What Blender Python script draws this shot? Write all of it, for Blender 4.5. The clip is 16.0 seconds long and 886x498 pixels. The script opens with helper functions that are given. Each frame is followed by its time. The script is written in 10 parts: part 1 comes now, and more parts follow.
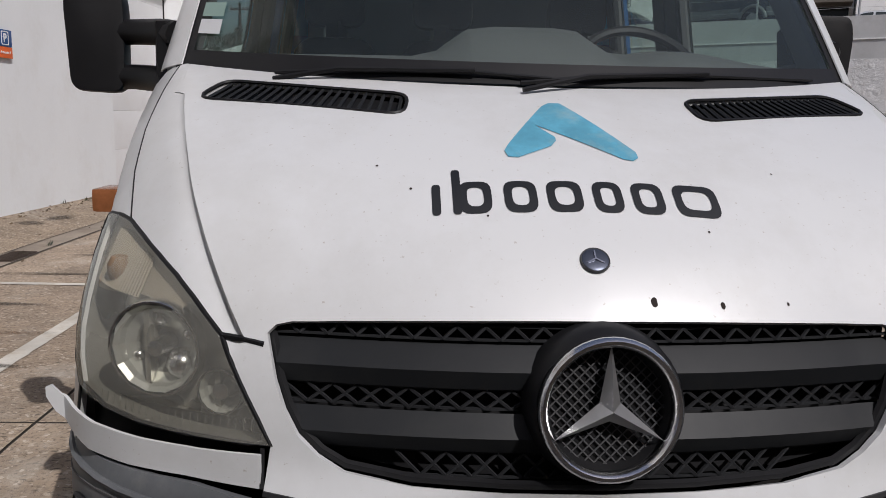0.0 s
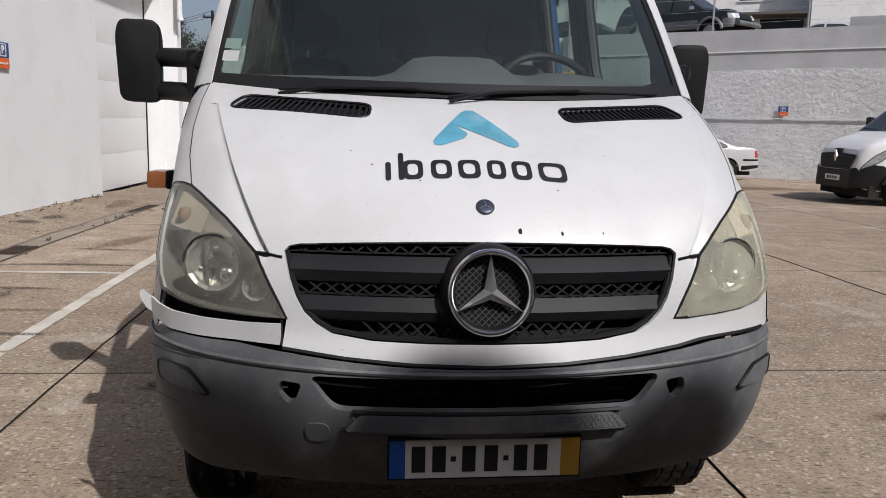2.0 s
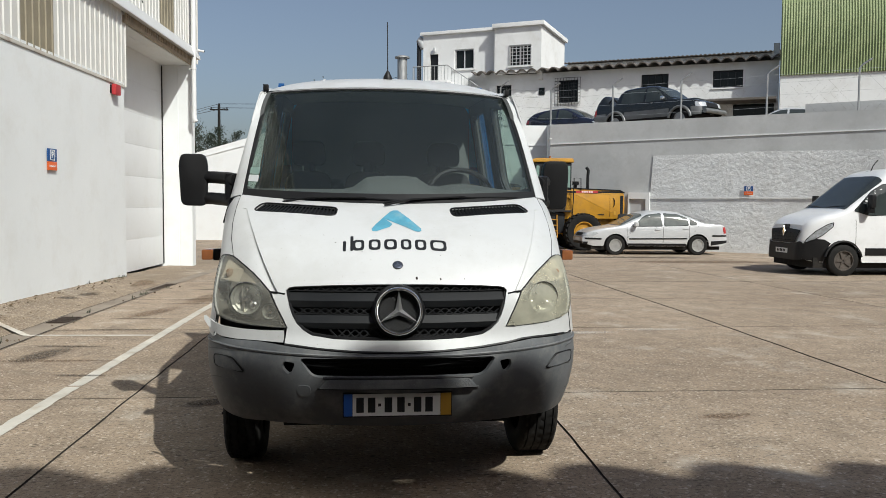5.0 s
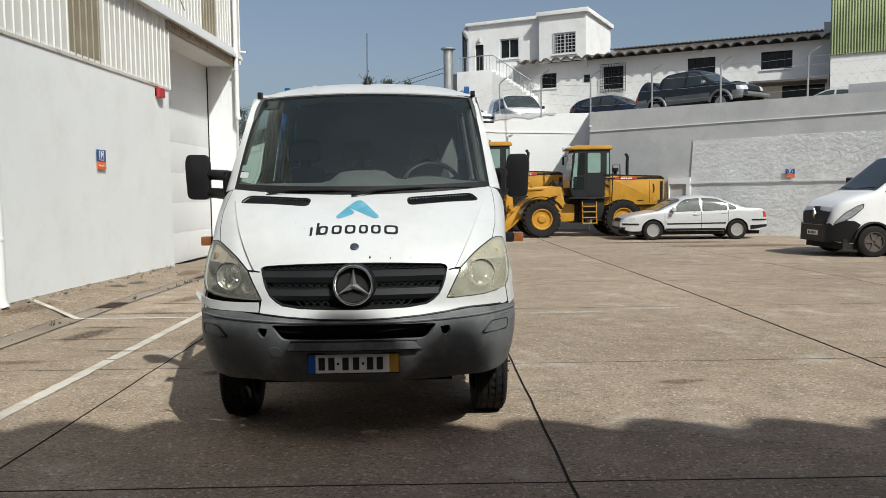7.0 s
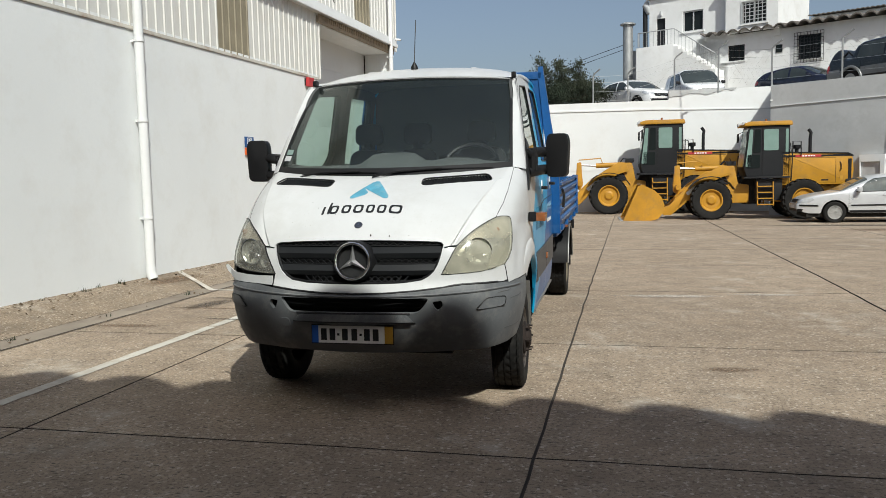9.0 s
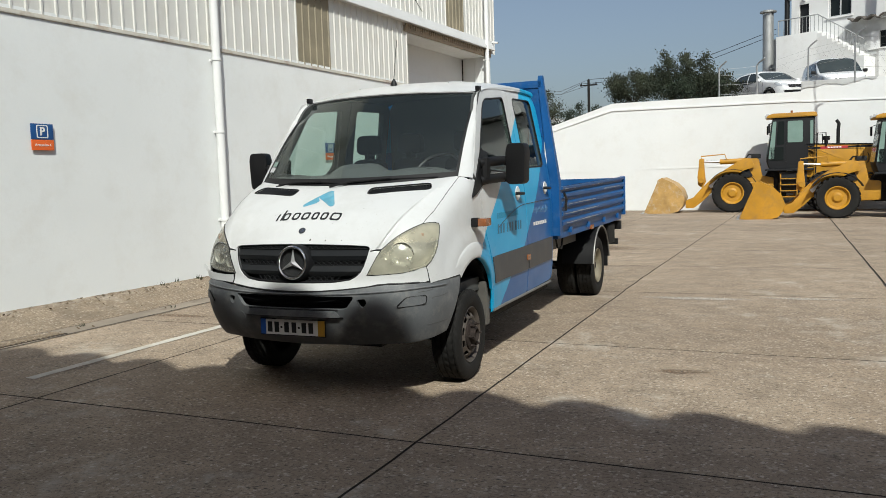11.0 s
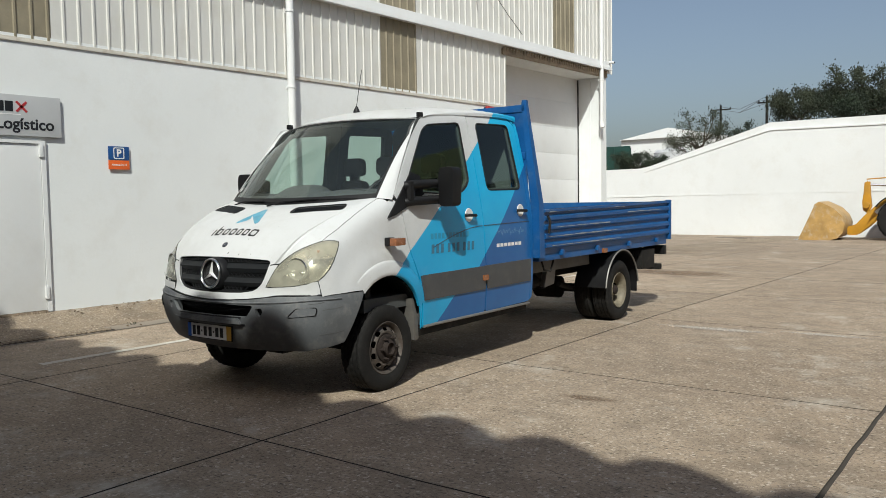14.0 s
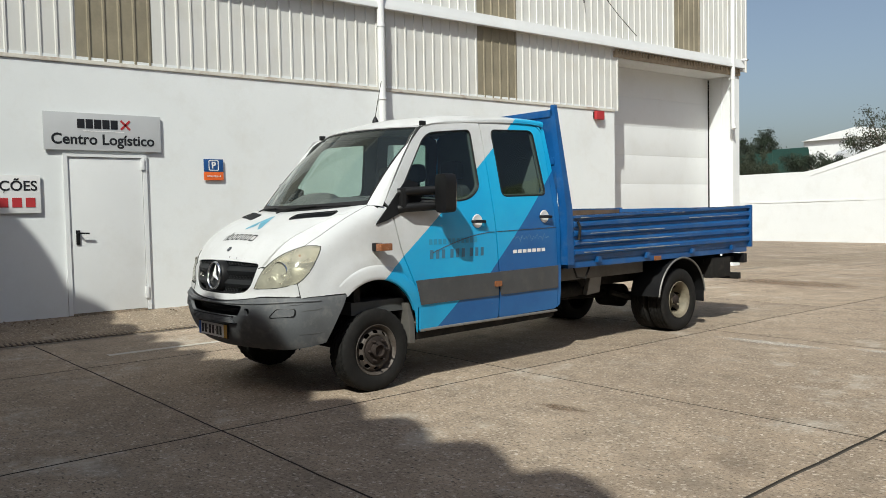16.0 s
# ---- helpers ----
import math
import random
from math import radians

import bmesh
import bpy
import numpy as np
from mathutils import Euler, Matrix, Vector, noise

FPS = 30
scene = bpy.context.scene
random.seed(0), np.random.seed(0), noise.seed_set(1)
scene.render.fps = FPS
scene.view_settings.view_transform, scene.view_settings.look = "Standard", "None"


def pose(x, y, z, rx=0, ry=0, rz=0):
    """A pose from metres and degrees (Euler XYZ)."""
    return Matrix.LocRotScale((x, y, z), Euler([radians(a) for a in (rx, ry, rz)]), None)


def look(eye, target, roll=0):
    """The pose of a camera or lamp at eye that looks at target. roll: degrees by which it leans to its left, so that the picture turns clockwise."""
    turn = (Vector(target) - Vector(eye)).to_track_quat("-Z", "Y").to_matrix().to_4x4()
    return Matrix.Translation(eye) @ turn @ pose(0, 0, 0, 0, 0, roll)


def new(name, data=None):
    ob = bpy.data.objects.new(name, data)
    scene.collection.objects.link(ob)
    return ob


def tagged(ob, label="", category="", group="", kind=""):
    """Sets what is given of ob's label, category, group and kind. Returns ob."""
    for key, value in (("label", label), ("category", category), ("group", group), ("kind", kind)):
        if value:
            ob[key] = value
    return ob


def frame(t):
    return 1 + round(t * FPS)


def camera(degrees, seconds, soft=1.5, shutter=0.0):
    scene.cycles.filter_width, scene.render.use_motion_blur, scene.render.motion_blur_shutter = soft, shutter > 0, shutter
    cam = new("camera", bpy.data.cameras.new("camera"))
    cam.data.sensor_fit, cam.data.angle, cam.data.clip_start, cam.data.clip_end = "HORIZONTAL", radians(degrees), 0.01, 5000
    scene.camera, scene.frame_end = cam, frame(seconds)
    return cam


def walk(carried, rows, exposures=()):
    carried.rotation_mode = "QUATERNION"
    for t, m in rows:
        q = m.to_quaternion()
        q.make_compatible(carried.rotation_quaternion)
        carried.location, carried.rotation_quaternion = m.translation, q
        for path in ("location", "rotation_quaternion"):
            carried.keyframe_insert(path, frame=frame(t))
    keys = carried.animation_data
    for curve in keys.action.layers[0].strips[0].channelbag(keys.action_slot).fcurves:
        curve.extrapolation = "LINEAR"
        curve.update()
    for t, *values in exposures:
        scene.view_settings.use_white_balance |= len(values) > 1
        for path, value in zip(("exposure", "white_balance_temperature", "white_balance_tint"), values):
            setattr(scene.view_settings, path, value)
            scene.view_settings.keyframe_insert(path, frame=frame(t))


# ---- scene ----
cam = camera(58.1, 16.0, soft=0.55)
PATH = [
    (0, (0.1, -0.024, 1.388), (0.128, 1.948, 1.054), 1.4),
    (0.5, (0.12, -0.163, 1.404), (0.155, 1.808, 1.067), 0.8),
    (1, (0.142, -0.358, 1.399), (0.177, 1.616, 1.08), 1.0),
    (1.5, (0.12, -0.582, 1.39), (0.192, 1.392, 1.075), 0.9),
    (2, (0.157, -0.858, 1.379), (0.251, 1.115, 1.064), 1.4),
    (2.5, (0.243, -1.174, 1.369), (0.339, 0.802, 1.073), 1.7),
    (3, (0.285, -1.482, 1.387), (0.374, 0.5, 1.138), 1.6),
    (3.5, (0.361, -1.78, 1.399), (0.426, 0.208, 1.195), 1.6),
    (4, (0.408, -2.049, 1.423), (0.487, -0.057, 1.263), 0.9),
    (4.2, (0.405, -2.165, 1.432), (0.499, -0.172, 1.29), 0.7),
    (6.3, (0.661, -3.052, 1.467), (0.701, -1.055, 1.36), -0.9),
    (6.5, (0.756, -3.117, 1.457), (0.77, -1.12, 1.343), -0.8),
    (7, (1.005, -3.245, 1.457), (0.946, -1.251, 1.316), -0.7),
    (7.5, (1.228, -3.226, 1.437), (1.076, -1.237, 1.294), -0.6),
    (8, (1.558, -3.249, 1.456), (1.261, -1.278, 1.288), -0.5),
    (8.5, (1.881, -3.273, 1.461), (1.469, -1.324, 1.278), -1.0),
    (9, (2.145, -3.232, 1.433), (1.611, -1.313, 1.254), -1.2),
    (9.2, (2.267, -3.213, 1.435), (1.679, -1.31, 1.247), -1.4),
    (11.3, (3.794, -3.157, 1.485), (2.877, -1.387, 1.318), -1.7),
    (11.5, (3.887, -3.095, 1.467), (2.947, -1.337, 1.309), -1.6),
    (12, (4.178, -2.934, 1.469), (3.162, -1.217, 1.326), -1.1),
    (12.5, (4.493, -2.81, 1.476), (3.403, -1.138, 1.344), -0.8),
    (13, (4.815, -2.662, 1.452), (3.674, -1.025, 1.322), -1.0),
    (13.5, (5.112, -2.48, 1.45), (3.909, -0.888, 1.311), -1.2),
    (14, (5.48, -2.332, 1.461), (4.207, -0.793, 1.341), -0.9),
    (14.5, (5.78, -2.13, 1.435), (4.443, -0.645, 1.336), -0.9),
    (15, (6.089, -1.915, 1.444), (4.662, -0.517, 1.347), -1.1),
    (15.5, (6.375, -1.675, 1.437), (4.876, -0.354, 1.346), -0.9),
    (16, (6.578, -1.342, 1.427), (4.998, -0.119, 1.333), -1.2),
]
walk(cam, [(t, look(eye, target, roll)) for t, eye, target, roll in PATH],
     exposures=[(0.0, -0.40, 6480, 16.5), (1.5, -0.22, 6490, 16.5), (2.5, -0.12, 6500, 13.0), (4.0, -0.03, 6540, 8.0), (7.0, 0.07, 6590, 6.0), (11.5, 0.06, 6600, 4.5), (13.0, 0.03, 6605, 4.5), (14.5, 0.05, 6620, 4.5), (15.5, 0.14, 6635, 4.5), (16.0, 0.16, 6640, 4.5)])

# ---- light ----
SUN = Vector((0.56, -0.83, 1.0)).normalized()
world = bpy.data.worlds.new("sky")
scene.world = world
world.use_nodes = True
wn = world.node_tree
sky = wn.nodes.new("ShaderNodeTexSky")
sky.sky_type = "NISHITA"
sky.sun_disc = False
sky.sun_elevation = math.asin(SUN.z)
sky.sun_rotation = math.atan2(SUN.x, SUN.y)
sky.air_density, sky.dust_density, sky.ozone_density = 1.0, 3.2, 3.0
veil = wn.nodes.new("ShaderNodeHueSaturation")           # a thin high haze greys the blue
veil.inputs["Saturation"].default_value = 0.86
wn.links.new(sky.outputs[0], veil.inputs["Color"])
warm = wn.nodes.new("ShaderNodeMix")
warm.data_type, warm.blend_type = "RGBA", "MULTIPLY"
warm.inputs[0].default_value = 1.0
warm.inputs[7].default_value = (1.02, 0.99, 1.0, 1)
wn.links.new(veil.outputs[0], warm.inputs[6])
wn.links.new(warm.outputs[2], wn.nodes["Background"].inputs[0])
wn.nodes["Background"].inputs[1].default_value = 0.098
lamp = bpy.data.lights.new("sun", "SUN")
lamp.energy, lamp.angle, lamp.color = 4.4, radians(0.53), (0.985, 0.985, 0.95)
new("sun", lamp).matrix_world = look(SUN * 60, (0, 0, 0))


# ---- materials ----
def node_mat(name):
    m = bpy.data.materials.new(name)
    m.use_nodes = True
    nt = m.node_tree
    return m, nt, nt.nodes["Principled BSDF"]


def put(nt, kind, **kw):
    n = nt.nodes.new(kind)
    for k, v in kw.items():
        n.inputs[k].default_value = v
    return n


def mixed(nt, fac, a, b, blend="MIX"):
    """A colour mix; fac, a and b are sockets or values."""
    n = nt.nodes.new("ShaderNodeMix")
    n.data_type, n.blend_type = "RGBA", blend
    for i, v in ((0, fac), (6, a), (7, b)):
        if isinstance(v, bpy.types.NodeSocket):
            nt.links.new(v, n.inputs[i])
        elif isinstance(v, (int, float)):
            n.inputs[i].default_value = v
        else:
            n.inputs[i].default_value = (*v[:3], 1)
    return n.outputs[2]


def ramp(nt, src, lo, hi):
    n = nt.nodes.new("ShaderNodeMapRange")
    n.clamp = True
    nt.links.new(src, n.inputs[0])
    n.inputs[1].default_value, n.inputs[2].default_value = lo, hi
    return n.outputs[0]


def noise_tex(nt, co, scale, detail=4.0, rough=0.55):
    n = put(nt, "ShaderNodeTexNoise", Scale=scale, Detail=detail, Roughness=rough)
    nt.links.new(co, n.inputs["Vector"])
    return n.outputs[0]


def math_node(nt, op, a, b=0.0):
    n = nt.nodes.new("ShaderNodeMath")
    n.operation = op
    for i, v in enumerate((a, b)):
        if isinstance(v, bpy.types.NodeSocket):
            nt.links.new(v, n.inputs[i])
        else:
            n.inputs[i].default_value = v
    return n.outputs[0]


def mat(name, color, rough=0.6, metal=0.0, var=0.18, scale=3.0, fine=45.0, bump=0.15, depth=0.004, coat=0.0,
        dirt=None, dirt_amount=0.35, spec=0.5):
    """A surface with broad and fine variation of its colour and gloss, fine relief, and dirt in uneven patches."""
    m, nt, bs = node_mat(name)
    co = nt.nodes.new("ShaderNodeTexCoord").outputs["Object"]
    big, small = noise_tex(nt, co, scale), noise_tex(nt, co, fine, 6.0, 0.65)
    dark = [c * (1 - var) for c in color]
    light = [min(1.0, c * (1 + var * 0.6)) for c in color]
    col = mixed(nt, ramp(nt, big, 0.3, 0.7), dark, light)
    col = mixed(nt, ramp(nt, small, 0.25, 0.75), mixed(nt, 0.5, col, dark), col)
    if dirt:
        spots = noise_tex(nt, co, scale * 1.7 + 0.3, 8.0, 0.7)
        col = mixed(nt, math_node(nt, "MULTIPLY", ramp(nt, spots, 0.5, 0.72), dirt_amount), col, dirt)
    nt.links.new(col, bs.inputs["Base Color"])
    nt.links.new(math_node(nt, "ADD", math_node(nt, "MULTIPLY", big, 0.16), rough - 0.08), bs.inputs["Roughness"])
    bs.inputs["Metallic"].default_value, bs.inputs["Coat Weight"].default_value = metal, coat
    bs.inputs["Specular IOR Level"].default_value = spec
    if bump:
        b = put(nt, "ShaderNodeBump", Strength=bump, Distance=depth)
        nt.links.new(small, b.inputs["Height"])
        nt.links.new(b.outputs[0], bs.inputs["Normal"])
    return m


def glass_mat(name, tint, gloss=0.02):
    """Thin tinted glass: what lies behind shows through the tint, with a mirror gloss at its face."""
    m, nt, bs = node_mat(name)
    nt.nodes.remove(bs)
    see, shine = put(nt, "ShaderNodeBsdfTransparent"), put(nt, "ShaderNodeBsdfGlossy", Roughness=gloss)
    see.inputs[0].default_value = (*tint, 1)
    shine.inputs[0].default_value = (0.90, 0.93, 0.90, 1)
    f, mx = put(nt, "ShaderNodeLayerWeight", Blend=0.5), nt.nodes.new("ShaderNodeMixShader")
    nt.links.new(math_node(nt, "ADD", math_node(nt, "MULTIPLY", math_node(nt, "POWER", f.outputs["Facing"], 5.0), 0.92), 0.06), mx.inputs[0])
    nt.links.new(see.outputs[0], mx.inputs[1])
    nt.links.new(shine.outputs[0], mx.inputs[2])
    nt.links.new(mx.outputs[0], nt.nodes["Material Output"].inputs[0])
    return m


def concrete_mat(name, low=(0.352, 0.266, 0.190), high=(0.506, 0.402, 0.299)):
    """Brown-grey slab concrete with exposed grit, broad stains, oil and each slab of its own tone."""
    m, nt, bs = node_mat(name)
    co = nt.nodes.new("ShaderNodeNewGeometry").outputs["Position"]
    own = nt.nodes.new("ShaderNodeObjectInfo").outputs["Random"]
    broad, mid, grit = noise_tex(nt, co, 0.35, 6.0, 0.62), noise_tex(nt, co, 2.6, 10.0, 0.78), noise_tex(nt, co, 48.0, 6.0, 0.75)
    col = mixed(nt, ramp(nt, broad, 0.3, 0.7), low, high)
    col = mixed(nt, ramp(nt, mid, 0.35, 0.75), mixed(nt, 0.75, col, (0.165, 0.132, 0.10)), col)
    vor = put(nt, "ShaderNodeTexVoronoi", Scale=62.0)
    nt.links.new(co, vor.inputs["Vector"])
    stone = ramp(nt, vor.outputs["Color"], 0.72, 0.95)
    col = mixed(nt, math_node(nt, "MULTIPLY", stone, 0.72), col, (0.62, 0.54, 0.45))
    col = mixed(nt, math_node(nt, "MULTIPLY", ramp(nt, grit, 0.51, 0.62), 0.78), col, (0.105, 0.080, 0.060))
    fleck = put(nt, "ShaderNodeTexVoronoi", Scale=17.0)
    bent = nt.nodes.new("ShaderNodeVectorMath")
    bent.operation = "MULTIPLY"
    nt.links.new(co, bent.inputs[0])
    bent.inputs[1].default_value = (1.0, 2.6, 1.0)
    nt.links.new(bent.outputs[0], fleck.inputs["Vector"])
    pits = math_node(nt, "MULTIPLY", math_node(nt, "MULTIPLY", ramp(nt, fleck.outputs["Distance"], 0.34, 0.20), ramp(nt, fleck.outputs["Color"], 0.50, 0.62)), ramp(nt, noise_tex(nt, co, 3.0, 4.0, 0.6), 0.36, 0.55))
    col = mixed(nt, math_node(nt, "MULTIPLY", pits, 0.80), col, (0.07, 0.057, 0.043))
    tyre_marks = noise_tex(nt, bent.outputs[0], 0.8, 5.0, 0.65)
    col = mixed(nt, math_node(nt, "MULTIPLY", ramp(nt, tyre_marks, 0.56, 0.72), 0.45), col, (0.15, 0.125, 0.10))
    rust = noise_tex(nt, co, 0.42, 4.0, 0.55)
    col = mixed(nt, math_node(nt, "MULTIPLY", ramp(nt, rust, 0.66, 0.74), 0.40), col, (0.20, 0.115, 0.075))
    wear = noise_tex(nt, co, 0.9, 10.0, 0.75)
    col = mixed(nt, math_node(nt, "MULTIPLY", ramp(nt, wear, 0.55, 0.68), 0.6), col, (0.50, 0.455, 0.39))
    oil = noise_tex(nt, co, 0.55, 3.0, 0.5)
    col = mixed(nt, math_node(nt, "MULTIPLY", ramp(nt, oil, 0.66, 0.76), 0.6), col, (0.08, 0.06, 0.045))
    tone = math_node(nt, "ADD", math_node(nt, "MULTIPLY", own, 0.16), 0.92)
    both = nt.nodes.new("ShaderNodeVectorMath")
    both.operation = "SCALE"
    nt.links.new(col, both.inputs[0])
    nt.links.new(tone, both.inputs["Scale"])
    nt.links.new(both.outputs[0], bs.inputs["Base Color"])
    bs.inputs["Roughness"].default_value = 0.88
    bs.inputs["Specular IOR Level"].default_value = 0.25
    b = put(nt, "ShaderNodeBump", Strength=0.7, Distance=0.009)
    nt.links.new(math_node(nt, "ADD", grit, math_node(nt, "MULTIPLY", mid, 0.6)), b.inputs["Height"])
    nt.links.new(b.outputs[0], bs.inputs["Normal"])
    return m


def livery_mat():
    """Vehicle paint: white in front, a sky-blue diagonal sweep over the doors, then a deeper blue."""
    m, nt, bs = node_mat("truck_paint")
    tc = nt.nodes.new("ShaderNodeTexCoord").outputs["Object"]
    sep = nt.nodes.new("ShaderNodeSeparateXYZ")
    nt.links.new(tc, sep.inputs[0])
    y, z = sep.outputs[1], sep.outputs[2]

    def below(slope, y0, z0):
        line = math_node(nt, "ADD", math_node(nt, "MULTIPLY", math_node(nt, "SUBTRACT", y, y0), slope), z0)
        return math_node(nt, "LESS_THAN", z, line)

    low = math_node(nt, "LESS_THAN", z, 0.70)
    deep = math_node(nt, "ADD", math_node(nt, "MULTIPLY", low, below(0.85, 0.64, 0.45)),
                     math_node(nt, "MULTIPLY", math_node(nt, "SUBTRACT", 1.0, low), below(0.98, 1.32, 0.93)))
    dust = noise_tex(nt, tc, 2.2, 8.0, 0.7)
    white = mixed(nt, ramp(nt, dust, 0.45, 0.75), (0.575, 0.584, 0.59), (0.49, 0.49, 0.48))
    fade = noise_tex(nt, tc, 1.4, 4.0, 0.6)
    sky_blue = mixed(nt, ramp(nt, fade, 0.35, 0.7), (0.005, 0.32, 0.61), (0.014, 0.40, 0.67))
    deep_blue = mixed(nt, ramp(nt, fade, 0.35, 0.7), (0.006, 0.085, 0.27), (0.012, 0.13, 0.36))
    col = mixed(nt, below(0.80, 0.21, 1.02), white, mixed(nt, deep, sky_blue, deep_blue))
    specks = noise_tex(nt, tc, 120.0, 2.0, 0.5)
    col = mixed(nt, math_node(nt, "MULTIPLY", ramp(nt, specks, 0.70, 0.78), 0.5), col, (0.25, 0.2, 0.15))
    nt.links.new(col, bs.inputs["Base Color"])
    nt.links.new(math_node(nt, "ADD", math_node(nt, "MULTIPLY", dust, 0.25), 0.22), bs.inputs["Roughness"])
    bs.inputs["Coat Weight"].default_value, bs.inputs["Coat Roughness"].default_value = 0.22, 0.14
    return m


WHITE_WALL = mat("white_render", (0.735, 0.755, 0.755), 0.85, var=0.05, scale=0.7, fine=30, bump=0.25, depth=0.006, dirt=(0.52, 0.49, 0.43), dirt_amount=0.22, spec=0.3)
SAND_WALL = mat("sand_render", (0.28, 0.21, 0.14), 0.9, var=0.15, scale=0.6, fine=20, bump=0.3, depth=0.006, dirt=(0.2, 0.15, 0.1), dirt_amount=0.4, spec=0.3)
FAR_WHITE = mat("bright_white_render", (0.71, 0.722, 0.72), 0.85, var=0.05, scale=0.5, fine=12, bump=0.2, depth=0.01, dirt=(0.55, 0.52, 0.47), dirt_amount=0.25, spec=0.3)
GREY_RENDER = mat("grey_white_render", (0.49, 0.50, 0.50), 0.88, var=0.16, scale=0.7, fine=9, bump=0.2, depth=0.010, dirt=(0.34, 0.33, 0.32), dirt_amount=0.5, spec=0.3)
ROUGH_WHITE = mat("rough_cast_white", (0.66, 0.67, 0.67), 0.9, var=0.14, scale=1.2, fine=7, bump=1.0, depth=0.042, dirt=(0.42, 0.41, 0.40), dirt_amount=0.45, spec=0.3)
CLADDING = mat("cream_sheet", (0.63, 0.625, 0.595), 0.45, var=0.06, scale=0.6, fine=20, bump=0.05, dirt=(0.45, 0.40, 0.31), dirt_amount=0.3)
OLD_SHEET = mat("weathered_clear_sheet", (0.27, 0.235, 0.165), 0.6, var=0.25, scale=1.5, fine=25, bump=0.2, dirt=(0.14, 0.12, 0.09), dirt_amount=0.5)
DOOR_WHITE = mat("door_enamel", (0.70, 0.71, 0.71), 0.42, var=0.04, scale=0.8, fine=15, bump=0.04, dirt=(0.50, 0.48, 0.44), dirt_amount=0.2)
RUST = mat("rusty_flashing", (0.36, 0.29, 0.20), 0.7, var=0.35, scale=5, fine=40, bump=0.4)
FLASHING = mat("streaked_flashing", (0.50, 0.475, 0.42), 0.55, var=0.15, scale=1.2, fine=30, bump=0.1, dirt=(0.20, 0.115, 0.06), dirt_amount=0.85)
CONCRETE = concrete_mat("slab_concrete")
APRON = concrete_mat("apron_concrete", (0.262, 0.196, 0.130), (0.415, 0.330, 0.238))
GUTTER = mat("gutter_concrete", (0.275, 0.232, 0.185), 0.85, var=0.3, scale=1.5, fine=40, bump=0.3, depth=0.004, dirt=(0.15, 0.11, 0.08), dirt_amount=0.7, spec=0.25)
JOINT = mat("joint_filler", (0.055, 0.045, 0.036), 0.95, var=0.3, scale=6)
EARTH = mat("earth", (0.20, 0.165, 0.125), 0.95, var=0.3, scale=0.3, fine=8)
LINE_PAINT = mat("road_line_paint", (0.55, 0.52, 0.46), 0.85, var=0.25, scale=3, fine=60, bump=0.3, dirt=(0.36, 0.29, 0.21), dirt_amount=0.85, spec=0.25)
IRON = mat("cast_iron", (0.055, 0.038, 0.028), 0.85, metal=0.3, var=0.3)
PAINT = livery_mat()
PLASTIC = mat("grey_bumper_plastic", (0.116, 0.123, 0.130), 0.54, var=0.30, scale=3.5, fine=80, bump=0.2, depth=0.001, dirt=(0.235, 0.23, 0.222), dirt_amount=0.65)
STRIP = mat("dark_rubbing_plastic", (0.060, 0.062, 0.066), 0.5, var=0.2, scale=4, fine=80, bump=0.1, depth=0.001, dirt=(0.11, 0.105, 0.095), dirt_amount=0.4)
LINING = mat("pale_headlining", (0.30, 0.30, 0.29), 0.9, var=0.1, scale=4, fine=60)
BLACK = mat("black_plastic", (0.010, 0.010, 0.011), 0.48, var=0.25, scale=5, fine=90, bump=0.1, depth=0.001, spec=0.28)
SATIN = mat("grille_slat_plastic", (0.0125, 0.0138, 0.0155), 0.5, spec=0.22, var=0.15, scale=4, fine=70, bump=0.06, depth=0.001, dirt=(0.024, 0.024, 0.023), dirt_amount=0.4)
MESH_PLASTIC = mat("grille_mesh_plastic", (0.021, 0.022, 0.024), 0.6, spec=0.25, var=0.25, scale=6, fine=80)
RUBBER = mat("tyre_rubber", (0.012, 0.0115, 0.011), 0.8, var=0.3, scale=6, fine=60, bump=0.2, dirt=(0.045, 0.04, 0.034), dirt_amount=0.2, spec=0.25)
CHROME = mat("chrome", (0.80, 0.80, 0.80), 0.22, metal=1.0, var=0.08, bump=0.0)
PALE_RIM = mat("pale_dusty_rim", (0.20, 0.175, 0.125), 0.65, metal=0.1, var=0.35, scale=9, fine=50, bump=0.3, dirt=(0.07, 0.045, 0.03), dirt_amount=0.6)
STEEL = mat("worn_steel_rim", (0.098, 0.084, 0.073), 0.6, metal=0.2, var=0.4, scale=9, fine=50, bump=0.3, dirt=(0.055, 0.032, 0.022), dirt_amount=0.85)
RUSTY = mat("rusty_hub", (0.021, 0.013, 0.010), 0.85, metal=0.1, var=0.4, scale=14, fine=60, bump=0.5)
UNDER = mat("dusty_chassis", (0.013, 0.012, 0.011), 0.85, spec=0.3, var=0.35, scale=5, fine=40, bump=0.3, dirt=(0.06, 0.05, 0.04), dirt_amount=0.5)
FRAME_GREY = mat("dusty_frame", (0.125, 0.118, 0.108), 0.7, var=0.3, scale=5, fine=40, bump=0.3, dirt=(0.14, 0.12, 0.095), dirt_amount=0.5)
ALU = mat("grey_subframe", (0.24, 0.235, 0.225), 0.5, metal=0.5, var=0.2, scale=4, fine=30, bump=0.2, dirt=(0.2, 0.17, 0.14), dirt_amount=0.5)
BED_BLUE = mat("worn_blue_paint", (0.004, 0.080, 0.26), 0.42, var=0.25, scale=2.5, fine=35, bump=0.12, dirt=(0.09, 0.15, 0.25), dirt_amount=0.45)
